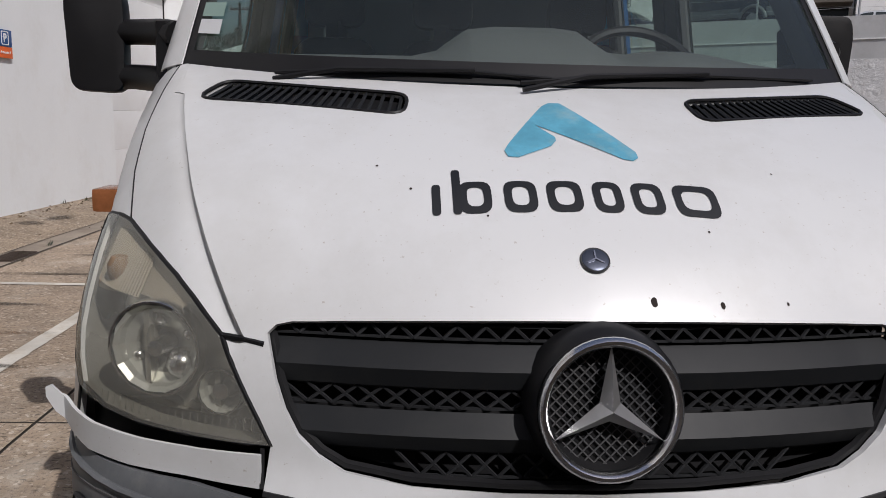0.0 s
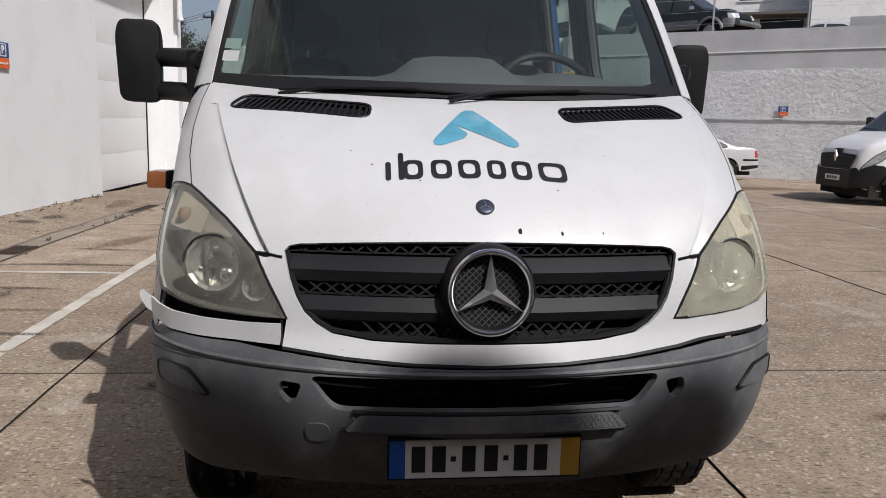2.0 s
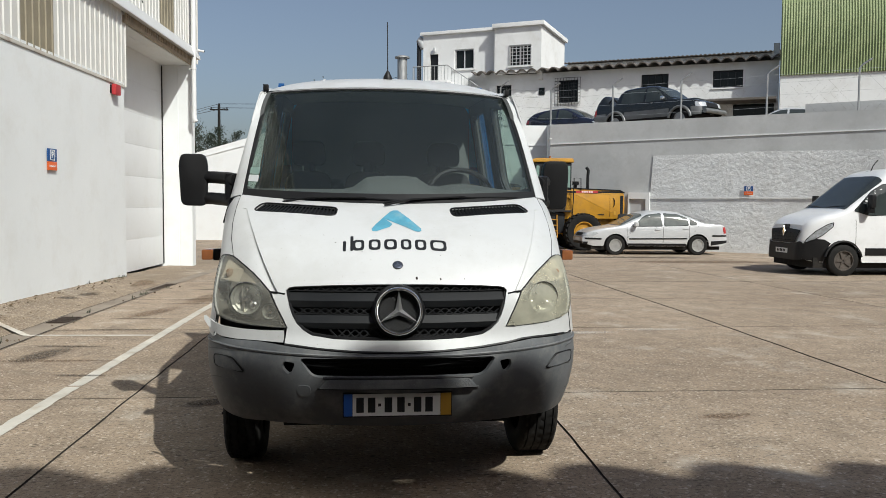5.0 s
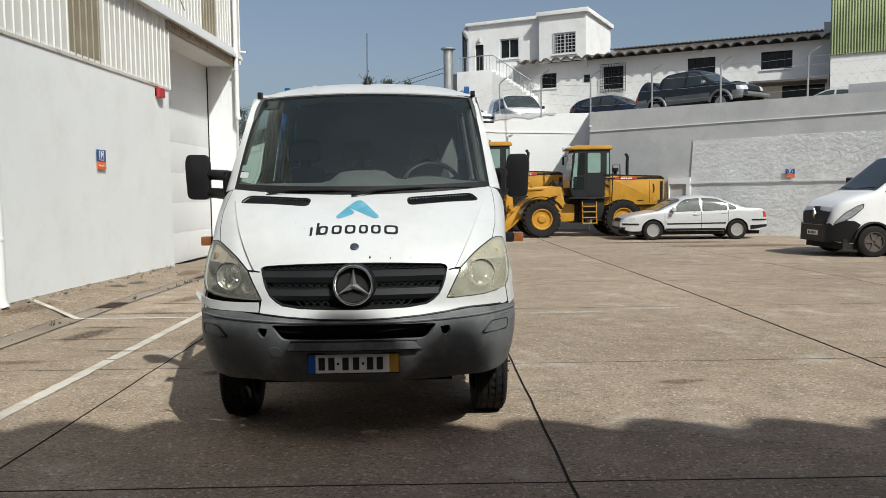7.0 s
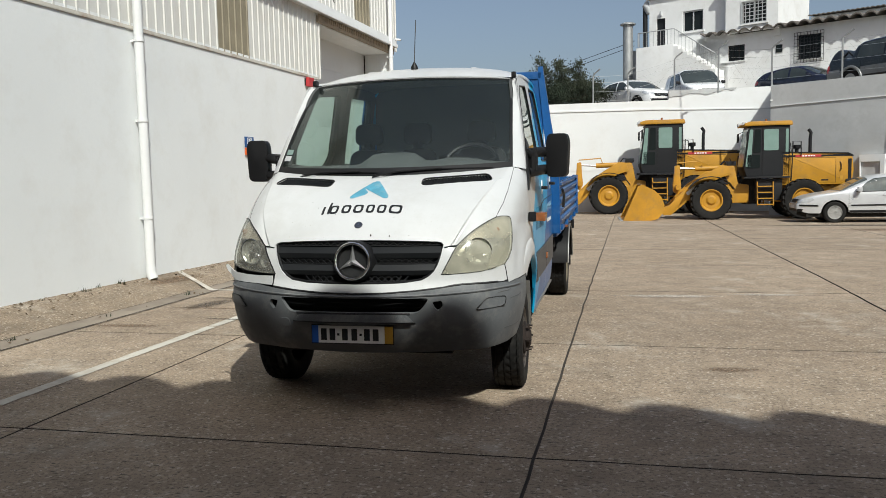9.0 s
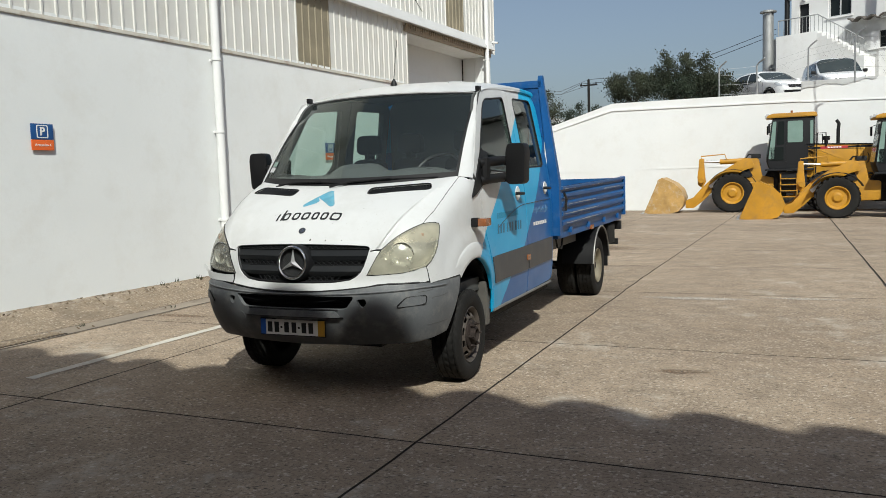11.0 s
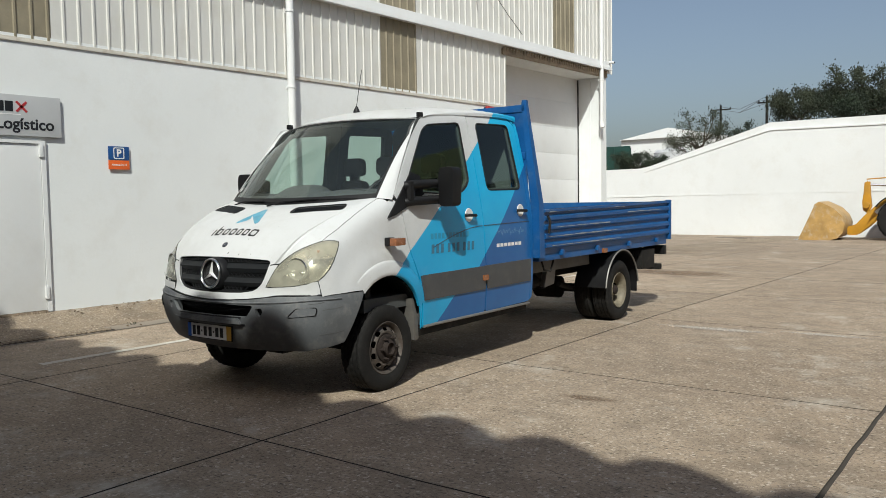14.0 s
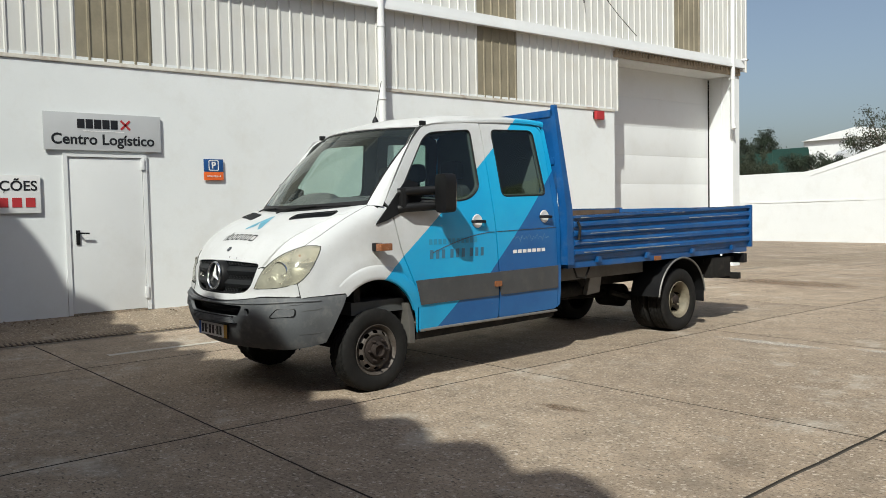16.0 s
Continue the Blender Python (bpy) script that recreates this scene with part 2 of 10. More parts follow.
SCRAPE = mat("scraped_bare_metal", (0.42, 0.44, 0.47), 0.45, metal=0.6, var=0.35, scale=12, fine=60, bump=0.3)
WOOD = mat("worn_plywood", (0.13, 0.085, 0.055), 0.85, var=0.3, scale=5, fine=30, bump=0.4)
CAB_GREY = mat("cab_trim", (0.062, 0.066, 0.066), 0.75, var=0.15, scale=4, fine=60)
CAB_BACK = mat("rear_cab_lining", (0.13, 0.14, 0.138), 0.85, var=0.12, scale=3, fine=60)
DASH_GREY = mat("dash_plastic", (0.075, 0.08, 0.078), 0.6, var=0.15, scale=4, fine=60)
SEAT_CLOTH = mat("seat_cloth", (0.035, 0.036, 0.037), 0.9, var=0.25, scale=8, fine=90, bump=0.3)
AMBER = mat("amber_lens", (0.27, 0.10, 0.04), 0.25, var=0.3, scale=20, fine=80, bump=0.1, coat=0.4)
RED_LENS = mat("red_lens", (0.40, 0.018, 0.015), 0.3, var=0.15, scale=10, bump=0.05, coat=0.4)
SCREEN = glass_mat("windscreen_glass", (0.80, 0.87, 0.84))
_nt = SCREEN.node_tree
# dust film; its pale tint also stands in for sky glare on the screen
_dust_glare, _over = put(_nt, "ShaderNodeBsdfDiffuse"), _nt.nodes.new("ShaderNodeMixShader")
_dust_glare.inputs[0].default_value = (0.42, 0.52, 0.52, 1)
_glare_noise = noise_tex(_nt, _nt.nodes.new("ShaderNodeTexCoord").outputs["Object"], 3.0, 8.0, 0.7)
_nt.links.new(math_node(_nt, "MULTIPLY", _glare_noise, 0.050), _over.inputs[0])
_nt.links.new([n for n in _nt.nodes if n.type == "MIX_SHADER" and n != _over][0].outputs[0], _over.inputs[1])
_nt.links.new(_dust_glare.outputs[0], _over.inputs[2])
_nt.links.new(_over.outputs[0], _nt.nodes["Material Output"].inputs[0])
SIDE_GLASS = glass_mat("side_glass", (0.52, 0.67, 0.61))
LENS = glass_mat("aged_headlamp_lens", (0.88, 0.87, 0.78), 0.10)
CLEAR_LENS = glass_mat("worn_headlamp_lens", (0.86, 0.85, 0.80), 0.06)
for lens_mat, haze_color, haze_most, haze_least in ((LENS, (0.74, 0.72, 0.58, 1), 0.44, 0.08), (CLEAR_LENS, (0.60, 0.59, 0.53, 1), 0.26, 0.02)):
    _nt = lens_mat.node_tree
    _haze, _mix = put(_nt, "ShaderNodeBsdfDiffuse"), _nt.nodes.new("ShaderNodeMixShader")
    _haze.inputs[0].default_value = haze_color
    _spots = noise_tex(_nt, _nt.nodes.new("ShaderNodeTexCoord").outputs["Object"], 5.0, 6.0, 0.6)
    _nt.links.new(math_node(_nt, "ADD", math_node(_nt, "MULTIPLY", _spots, haze_most), haze_least), _mix.inputs[0])
    _nt.links.new([n for n in _nt.nodes if n.type == "MIX_SHADER" and n != _mix][0].outputs[0], _mix.inputs[1])
    _nt.links.new(_haze.outputs[0], _mix.inputs[2])
    _nt.links.new(_mix.outputs[0], _nt.nodes["Material Output"].inputs[0])
INK = mat("dark_lettering", (0.008, 0.009, 0.011), 0.5, var=0.1, bump=0)
LOGO_BLUE = mat("faded_blue_film", (0.10, 0.36, 0.50), 0.45, var=0.45, scale=6, fine=50, bump=0.02, dirt=(0.34, 0.40, 0.38), dirt_amount=0.6)
PLATE_WHITE = mat("plate_white", (0.72, 0.72, 0.71), 0.4, var=0.08, bump=0)
PLATE_BLUE = mat("plate_blue", (0.01, 0.09, 0.40), 0.4, var=0.1, bump=0)
PLATE_YELLOW = mat("plate_yellow", (0.46, 0.25, 0.03), 0.4, var=0.1, bump=0)
SIGN_BLUE = mat("sign_blue", (0.012, 0.075, 0.24), 0.45, var=0.08, bump=0)
SIGN_ORANGE = mat("sign_orange", (0.72, 0.13, 0.025), 0.45, var=0.08, bump=0)
SIGN_WHITE = mat("sign_white", (0.74, 0.74, 0.73), 0.5, var=0.05, bump=0)
SIGN_GREY = mat("sign_grey", (0.47, 0.48, 0.49), 0.5, var=0.06, bump=0.02)
SIGN_RED = mat("sign_red", (0.42, 0.03, 0.035), 0.5, var=0.08, bump=0)
YELLOW = mat("machine_yellow", (0.46, 0.225, 0.013), 0.5, var=0.22, scale=2, fine=25, bump=0.1, dirt=(0.20, 0.13, 0.06), dirt_amount=0.5)
BUCKET_WORN = mat("scraped_bucket", (0.44, 0.27, 0.09), 0.55, var=0.35, scale=3, fine=20, bump=0.3, dirt=(0.46, 0.40, 0.32), dirt_amount=0.8)
CAB_DARK = mat("machine_cab_grey", (0.012, 0.013, 0.015), 0.55, var=0.15, spec=0.3)
FENCE_STEEL = mat("galvanised", (0.42, 0.43, 0.43), 0.5, metal=0.6, var=0.15)
ROOF_TILE = mat("fibre_cement", (0.115, 0.102, 0.09), 0.9, var=0.3, scale=1.5, fine=15, bump=0.4, dirt=(0.09, 0.08, 0.07), dirt_amount=0.6)
GREEN_SHEET = mat("green_sheet", (0.20, 0.245, 0.115), 0.55, var=0.15, scale=0.8, fine=10, dirt=(0.35, 0.36, 0.2), dirt_amount=0.4)
DARK_GLASS = mat("dark_window", (0.014, 0.018, 0.018), 0.12, var=0.2, scale=2, bump=0.0, spec=0.25)
GREENISH_GLASS = mat("pale_green_pane", (0.19, 0.28, 0.25), 0.15, var=0.15, scale=2, bump=0.0)
BARK = mat("bark", (0.07, 0.055, 0.04), 0.95, var=0.3, scale=6, bump=0.5)
LEAF = mat("leaf", (0.036, 0.045, 0.022), 0.75, var=0.5, scale=1.2, fine=9, bump=0)
LEAF_DARK = mat("leaf_dark", (0.018, 0.030, 0.014), 0.8, var=0.5, scale=1.2, fine=9, bump=0)


# ---- building blocks ----
def finish(bm, name, material, parent=None, smooth=40.0, recalc=True):
    if recalc:
        bmesh.ops.recalc_face_normals(bm, faces=bm.faces)
    me = bpy.data.meshes.new(name)
    bm.to_mesh(me)
    bm.free()
    for m in (material if isinstance(material, (list, tuple)) else [material]):
        me.materials.append(m)
    if smooth:
        me.shade_smooth()
        me.set_sharp_from_angle(angle=radians(smooth))
    ob = new(name, me)
    ob.parent = parent
    return ob


def part(name, bm, material, parent, label="", smooth=40.0):
    ob = finish(bm, name, material, parent, smooth)
    if label:
        tagged(ob, label)
    return ob


def thing(name, label, category, m=None, group=""):
    ob = new(name)
    ob.empty_display_size = 0.2
    if m is not None:
        ob.matrix_world = m
    return tagged(ob, label, category, group)


def setting(name, bm, material, label="", parent=None, smooth=40.0):
    ob = finish(bm, name, material, parent, smooth)
    return tagged(ob, label, kind="structure") if parent is None else ob


def box(x0, x1, y0, y1, z0, z1, bev=0.0, bm=None, m=None):
    bm = bm or bmesh.new()
    r = bmesh.ops.create_cube(bm, size=1.0)
    vs = r["verts"]
    for v in vs:
        v.co = Vector(((x0 + x1) / 2 + v.co.x * (x1 - x0), (y0 + y1) / 2 + v.co.y * (y1 - y0), (z0 + z1) / 2 + v.co.z * (z1 - z0)))
    if bev:
        es = list({e for v in vs for e in v.link_edges})
        out = bmesh.ops.bevel(bm, geom=es, offset=bev, segments=2, affect="EDGES", profile=0.7)
        vs = list({v for f in out["faces"] for v in f.verts} | {v for v in vs if v.is_valid})
    if m is not None:
        bmesh.ops.transform(bm, matrix=m, verts=vs)
    return bm


def tube(points, r, bm=None, n=8, closed=False, ends=True):
    """A round bar along points; r is one radius, or one for each point."""
    bm = bm or bmesh.new()
    pts = [Vector(p) for p in points]
    rs = r if isinstance(r, (list, tuple)) else [r] * len(pts)
    rings, side = [], None
    for i, p in enumerate(pts):
        a, b = pts[i - 1] if (i or closed) else p, pts[(i + 1) % len(pts)] if (i + 1 < len(pts) or closed) else p
        d = (b - a).normalized()
        if side is None or abs(side.dot(d)) > 0.99:
            side = d.orthogonal()
        side = (side - d * side.dot(d)).normalized()
        up = d.cross(side)
        rings.append([bm.verts.new(p + (side * math.cos(k) + up * math.sin(k)) * rs[i]) for k in (2 * math.pi * j / n for j in range(n))])
    for i in range(len(rings) if closed else len(rings) - 1):
        ra, rb = rings[i], rings[(i + 1) % len(rings)]
        for j in range(n):
            bm.faces.new((ra[j], ra[(j + 1) % n], rb[(j + 1) % n], rb[j]))
    if ends and not closed:
        bm.faces.new(rings[0][::-1])
        bm.faces.new(rings[-1])
    return bm


def lathe(profile, n=24, bm=None, axis="Z", closed=False):
    """A turned shape: profile of (radius, height) round an axis."""
    bm = bm or bmesh.new()
    rings = []
    for r, h in profile:
        ring = []
        for j in range(n):
            a = 2 * math.pi * j / n
            c, s = r * math.cos(a), r * math.sin(a)
            ring.append(bm.verts.new({"Z": (c, s, h), "X": (h, c, s), "Y": (c, h, s)}[axis]))
        rings.append(ring)
    m = len(rings)
    for i in range(m if closed else m - 1):
        for j in range(n):
            bm.faces.new((rings[i][j], rings[i][(j + 1) % n], rings[(i + 1) % m][(j + 1) % n], rings[(i + 1) % m][j]))
    if not closed:
        for ring in (rings[0], rings[-1]):
            bm.faces.new(ring)
    return bm


def prism(outline, h0, h1, axis="X", bev=0.0, bm=None, holes=()):
    """A flat outline pushed out from h0 to h1. Axis X: outline in (y, z); Y: (x, z); Z: (x, y)."""
    bm = bm or bmesh.new()
    loops, es = [outline, *holes], []
    vs = []
    for lp in loops:
        ring = [bm.verts.new({"X": (h0, p[0], p[1]), "Y": (p[0], h0, p[1]), "Z": (p[0], p[1], h0)}[axis]) for p in lp]
        vs += ring
        es += [bm.edges.new((ring[i], ring[(i + 1) % len(ring)])) for i in range(len(ring))]
    if holes:
        fs = [f for f in bmesh.ops.triangle_fill(bm, edges=es, use_beauty=True)["geom"] if isinstance(f, bmesh.types.BMFace)]
    else:
        fs = [bm.faces.new(vs)]
    ext = bmesh.ops.extrude_face_region(bm, geom=fs)["geom"]
    d = {"X": (h1 - h0, 0, 0), "Y": (0, h1 - h0, 0), "Z": (0, 0, h1 - h0)}[axis]
    top = [v for v in ext if isinstance(v, bmesh.types.BMVert)]
    bmesh.ops.translate(bm, verts=top, vec=d)
    if bev:
        both = set(vs) | set(top)
        edges = [e for e in bm.edges if e.verts[0] in both and e.verts[1] in both and e.is_manifold and e.calc_face_angle(0) > 0.6]
        bmesh.ops.bevel(bm, geom=edges, offset=bev, segments=2, affect="EDGES", profile=0.7)
    return bm


def rounded(points, r, n=4):
    """The outline with its corners rounded; r is one radius or one for each corner."""
    out, k = [], len(points)
    for i, p in enumerate(points):
        ri = r[i] if isinstance(r, (list, tuple)) else r
        a, p, b = Vector(points[i - 1]), Vector(p), Vector(points[(i + 1) % k])
        if ri <= 0:
            out.append(tuple(p))
            continue
        da, db = (a - p), (b - p)
        c = min(ri, da.length * 0.45, db.length * 0.45)
        s, e = p + da.normalized() * c, p + db.normalized() * c
        for j in range(n + 1):
            t = j / n
            out.append(tuple(s * (1 - t) ** 2 + p * 2 * t * (1 - t) + e * t ** 2))
    return out


def patch(outline, place, holes=(), us=(), vs=(), thick=0.0, bm=None, core=(0.0, 0.7, 0.85), clean=False):
    """A skin: a flat outline with holes, cut along the lines u = us and v = vs and laid on the surface place(u, v). Its outer face looks away
    from core; a negative thickness goes inward."""
    flat, es = bmesh.new(), []
    for lp in (outline, *holes):
        ring = [flat.verts.new((p[0], p[1], 0)) for p in lp]
        es += [flat.edges.new((ring[i], ring[(i + 1) % len(ring)])) for i in range(len(ring))]
    bmesh.ops.triangle_fill(flat, edges=es, use_beauty=True, normal=(0, 0, 1))
    for i, cuts in enumerate((us, vs)):
        for c in cuts:
            co, no = ((c, 0, 0), (1, 0, 0)) if i == 0 else ((0, c, 0), (0, 1, 0))
            bmesh.ops.bisect_plane(flat, geom=flat.verts[:] + flat.edges[:] + flat.faces[:], plane_co=co, plane_no=no, dist=1e-5)
    if clean:
        stray = []
        for e in flat.edges:
            p, q = e.verts[0].co, e.verts[1].co
            cut = any(abs(p[i] - q[i]) < 1e-5 and any(abs(p[i] - c) < 2e-5 for c in cuts) for i, cuts in enumerate((us, vs)))
            if not cut and not e.is_boundary:
                stray.append(e)
        bmesh.ops.dissolve_edges(flat, edges=stray, use_verts=False)
        bmesh.ops.dissolve_verts(flat, verts=[v for v in flat.verts if len(v.link_edges) == 2 and not v.is_boundary])
    for v in flat.verts:
        v.co = Vector(place(v.co.x, v.co.y))
    bmesh.ops.recalc_face_normals(flat, faces=flat.faces)
    flat.normal_update()
    if sum(f.calc_area() * f.normal.dot(f.calc_center_median() - Vector(core)) for f in flat.faces) < 0:
        bmesh.ops.reverse_faces(flat, faces=flat.faces[:])
        flat.normal_update()
    if thick:
        shift = {v: v.normal.copy() for v in flat.verts}
        rim = [e for e in flat.edges if e.is_boundary]
        inner = {v: flat.verts.new(v.co + n * thick) for v, n in shift.items()}
        for f in flat.faces[:]:
            flat.faces.new([inner[v] for v in reversed(f.verts)]).material_index = 1
        for e in rim:
            a, b = e.verts
            l = e.link_loops[0]
            if l.vert != a:
                a, b = b, a
            flat.faces.new((b, a, inner[a], inner[b]))
    if bm is None:
        return flat
    me = bpy.data.meshes.new("tmp")
    flat.to_mesh(me)
    flat.free()
    bm.from_mesh(me)
    bpy.data.meshes.remove(me)
    return bm


def curve(table, x):
    """Smooth reading of a table of (x, y) pairs."""
    xs, ys = [p[0] for p in table], [p[1] for p in table]
    if x <= xs[0]:
        return ys[0]
    if x >= xs[-1]:
        return ys[-1]
    i = max(k for k in range(len(xs) - 1) if xs[k] <= x)
    h = xs[i + 1] - xs[i]
    t = (x - xs[i]) / h
    s = [(ys[k + 1] - ys[k]) / (xs[k + 1] - xs[k]) for k in range(len(xs) - 1)]
    m0 = (s[i - 1] + s[i]) / 2 if i > 0 else s[i]
    m1 = (s[i] + s[i + 1]) / 2 if i + 1 < len(s) else s[i]
    return ys[i] * (2 * t ** 3 - 3 * t * t + 1) + h * m0 * (t ** 3 - 2 * t * t + t) + ys[i + 1] * (3 * t * t - 2 * t ** 3) + h * m1 * (t ** 3 - t * t)


def steps(a, b, n):
    return [a + (b - a) * i / n for i in range(n + 1)]


def words(text, size, m, name, material, parent=None, align="CENTER", bold=0.0):
    """Letters as a thin mesh, facing the pose's z."""
    cu = bpy.data.curves.new(name, "FONT")
    cu.body, cu.size, cu.align_x, cu.align_y, cu.extrude, cu.offset = text, size, align, "CENTER", 0.002, bold
    tmp = new(name, cu)
    bpy.context.view_layer.update()
    me = bpy.data.meshes.new_from_object(tmp.evaluated_get(bpy.context.evaluated_depsgraph_get()))
    bpy.data.objects.remove(tmp)
    me.materials.clear()
    me.materials.append(material)
    ob = new(name, me)
    ob.parent = parent
    ob.matrix_local = m
    return ob


# ---- the yard ----
def fall(y):
    """Height of the yard: level round the truck, then a slight fall to the far wall."""
    return 0.0 if y < 8 else -0.01 * (y - 8)


WX = -4.678          # face of the warehouse wall
TURN_SLAB = radians(2.5)
CU, SU = math.cos(TURN_SLAB), math.sin(TURN_SLAB)


def slab_xy(u, v):
    return (u * CU - v * SU, u * SU + v * CU)


bm = bmesh.new()
ys = [-400, -60, -20, 8, 33, 60, 400]
xs = [-400, -60, -20, 20, 60, 400]
grid = [[bm.verts.new((x, y, min(fall(min(y, 34)), 0) - 0.0115)) for x in xs] for y in ys]
for i in range(len(ys) - 1):
    for j in range(len(xs) - 1):
        bm.faces.new((grid[i][j], grid[i][j + 1], grid[i + 1][j + 1], grid[i + 1][j]))
ground = setting("ground", bm, JOINT, "dark ground under and between the concrete slabs")

# ---- the warehouse ----
GL, GR, CORNER = 12.06, 16.52, 16.80     # garage opening and the building's corner, along y
bm = box(WX - 0.3, WX, -14, 1.14, -0.1, 3.56)
box(WX - 0.3, WX, 2.21, GL, -0.1, 3.56, bm=bm)
box(WX - 0.3, WX, 1.14, 2.21, 2.29, 3.56, bm=bm)
box(WX - 0.3, WX - 0.035, -14, GL, 3.56, 9.6, bm=bm)
box(WX - 0.3, WX - 0.035, GL, CORNER, 4.62, 9.6, bm=bm)
box(WX - 0.75, WX - 0.005, GR, CORNER, -0.2, 4.62, bm=bm)
box(WX - 0.75, WX - 0.305, GL - 0.3, GL - 0.003, -0.2, 4.62, bm=bm)
box(WX - 0.75, WX - 0.305, GL - 0.3, GR, 4.62, 4.9, bm=bm)
box(WX - 18, WX - 0.31, CORNER - 0.3, CORNER - 0.002, -0.2, 9.6, bm=bm)
setting("wall_west", bm, WHITE_WALL, "white rendered warehouse wall, stained near the ground")
bm = box(WX - 18, WX + 0.1, -14, CORNER, 9.6, 9.75)
setting("roof", bm, CLADDING, "cream sheet roof of the warehouse")


def sheet(z0, z1, width=0.986, ribs=5):
    """A metal wall sheet with narrow raised ribs."""
    pts, pitch = [], width / ribs
    for i in range(ribs):
        y = i * pitch
        pts += [(0.0, y), (0.0, y + pitch * 0.70), (0.017, y + pitch * 0.755), (0.017, y + pitch * 0.875), (0.0, y + pitch * 0.93)]
    pts.append((0.0, width))
    return prism(pts + [(-0.008, width), (-0.008, 0.0)], z0, z1, "Z")


cladding = tagged(new("cladding"), "cream ribbed metal cladding with weathered brown strips", kind="structure")
full = finish(sheet(3.50, 9.6), "cladding_sheet", CLADDING, cladding, 30)
full.location = (WX - 0.010, 1.37 + 0.986, 0)
old = finish(sheet(3.50, 9.6), "weathered_sheet", OLD_SHEET, cladding, 30)
old.location = (WX - 0.010, 1.37, 0)
short = finish(sheet(4.75, 9.6), "cladding_sheet", CLADDING, cladding, 30)
short_old = finish(sheet(4.75, 9.6), "weathered_sheet", OLD_SHEET, cladding, 30)
short.location, short_old.location = (WX - 0.010, 1.37 + 0.986 * 11, 0), (WX - 0.010, 1.37 + 0.986 * 13, 0)
for k in range(-14, 16):
    if k in (0, 1, 11, 13):
        continue
    src = (short if k > 10 else old if k % 7 == 0 else full)
    ob = new(src.name.split(".")[0], src.data)
    ob.parent, ob.location = cladding, (WX - 0.010, 1.37 + 0.986 * k, 0)
bm = prism([(WX - 0.03, 3.463), (WX + 0.004, 3.463), (WX + 0.018, 3.470), (WX + 0.018, 3.482), (WX + 0.008, 3.520), (WX - 0.03, 3.535)], -14, GL, "Y")
setting("trim", bm, FLASHING, "pale folded flashing under the cladding, streaked with rust", smooth=0)
bm = prism([(WX - 0.02, 4.82), (WX + 0.13, 4.80), (WX + 0.135, 4.81), (WX + 0.125, 4.895), (WX + 0.10, 4.90), (WX + 0.085, 5.02), (WX - 0.02, 5.05)], -14, CORNER + 0.05, "Y")
setting("gutter", bm, DOOR_WHITE, "white folded flashing along the warehouse", smooth=0)
bm = box(WX - 0.02, WX + 0.03, GL, CORNER, 4.63, 4.76)
for i in range(int((CORNER - GL) / 0.11)):
    y = GL + 0.03 + i * 0.11
    box(WX + 0.02, WX + 0.045, y, y + 0.055, 4.695, 4.80, 0.004, bm)
setting("trim", bm, RUST, "rusty ribbed edge over the garage opening")

# sectional garage door
garage = tagged(new("door_garage"), "closed white sectional garage door", kind="structure")
for i in range(7):
    z0 = -0.02 + i * 0.665
    bm = box(WX - 0.72, WX - 0.68, GL + 0.005, GR - 0.05, z0 + 0.001, z0 + 0.664, 0.003)
    part("door_panel", bm, DOOR_WHITE, garage)
part("seal", box(WX - 0.72, WX - 0.66, GR - 0.045, GR - 0.005, 0, 4.6), BLACK, garage, "black rubber seal")

# personnel door
pdoor = tagged(new("door_1"), "closed pale grey metal door in the white wall", kind="structure")
part("door_leaf", box(WX - 0.06, WX + 0.012, 1.20, 2.15, 0.18, 2.24, 0.006), DOOR_WHITE, pdoor)
fr = box(WX - 0.1, WX + 0.03, 1.141, 1.195, 0.16, 2.285)
box(WX - 0.1, WX + 0.03, 2.155, 2.209, 0.16, 2.285, bm=fr)
box(WX - 0.1, WX + 0.029, 1.195, 2.155, 2.245, 2.285, bm=fr)
part("door_frame", fr, DOOR_WHITE, pdoor)
for z in (0.32, 2.08):
    part("hinge", box(WX + 0.012, WX + 0.05, 2.13, 2.175, z, z + 0.16, 0.008), DOOR_WHITE, pdoor)
hd = box(WX + 0.012, WX + 0.028, 1.265, 1.315, 1.09, 1.28, 0.006)
tube([(WX + 0.02, 1.29, 1.24), (WX + 0.07, 1.29, 1.24), (WX + 0.075, 1.32, 1.24), (WX + 0.075, 1.42, 1.235)], 0.012, hd)
part("door_handle", hd, BLACK, pdoor, "black lever handle")
part("threshold", box(WX - 0.1, WX + 0.04, 1.20, 2.15, 0.13, 0.175), APRON, pdoor)


# pipes
def downpipe(y, z0, z1, r, label):
    t = thing("downpipe", label, "pipe", pose(WX + r + 0.05, y, 0))
    part("pipe", tube([(0, 0, z0 + 0.12), (0, 0, z1)], r, n=14), DOOR_WHITE, t)
    part("pipe_shoe", tube([(0, 0, z0 + 0.16), (0, 0, z0 + 0.08), (0.03, 0, z0)], r * 1.1, n=14), DOOR_WHITE, t)
    for z in [k for k in (0.95, 2.25, 3.3, 4.5) if k > z0 + 0.2]:
        bm = lathe([(r * 1.0, z), (r * 1.18, z + 0.002), (r * 1.18, z + 0.035), (r * 1.0, z + 0.037)], 14)
        box(-r - 0.05, -r * 0.6, -0.02, 0.02, z, z + 0.035, bm=bm)
        part("bracket", bm, DOOR_WHITE, t)
    return t


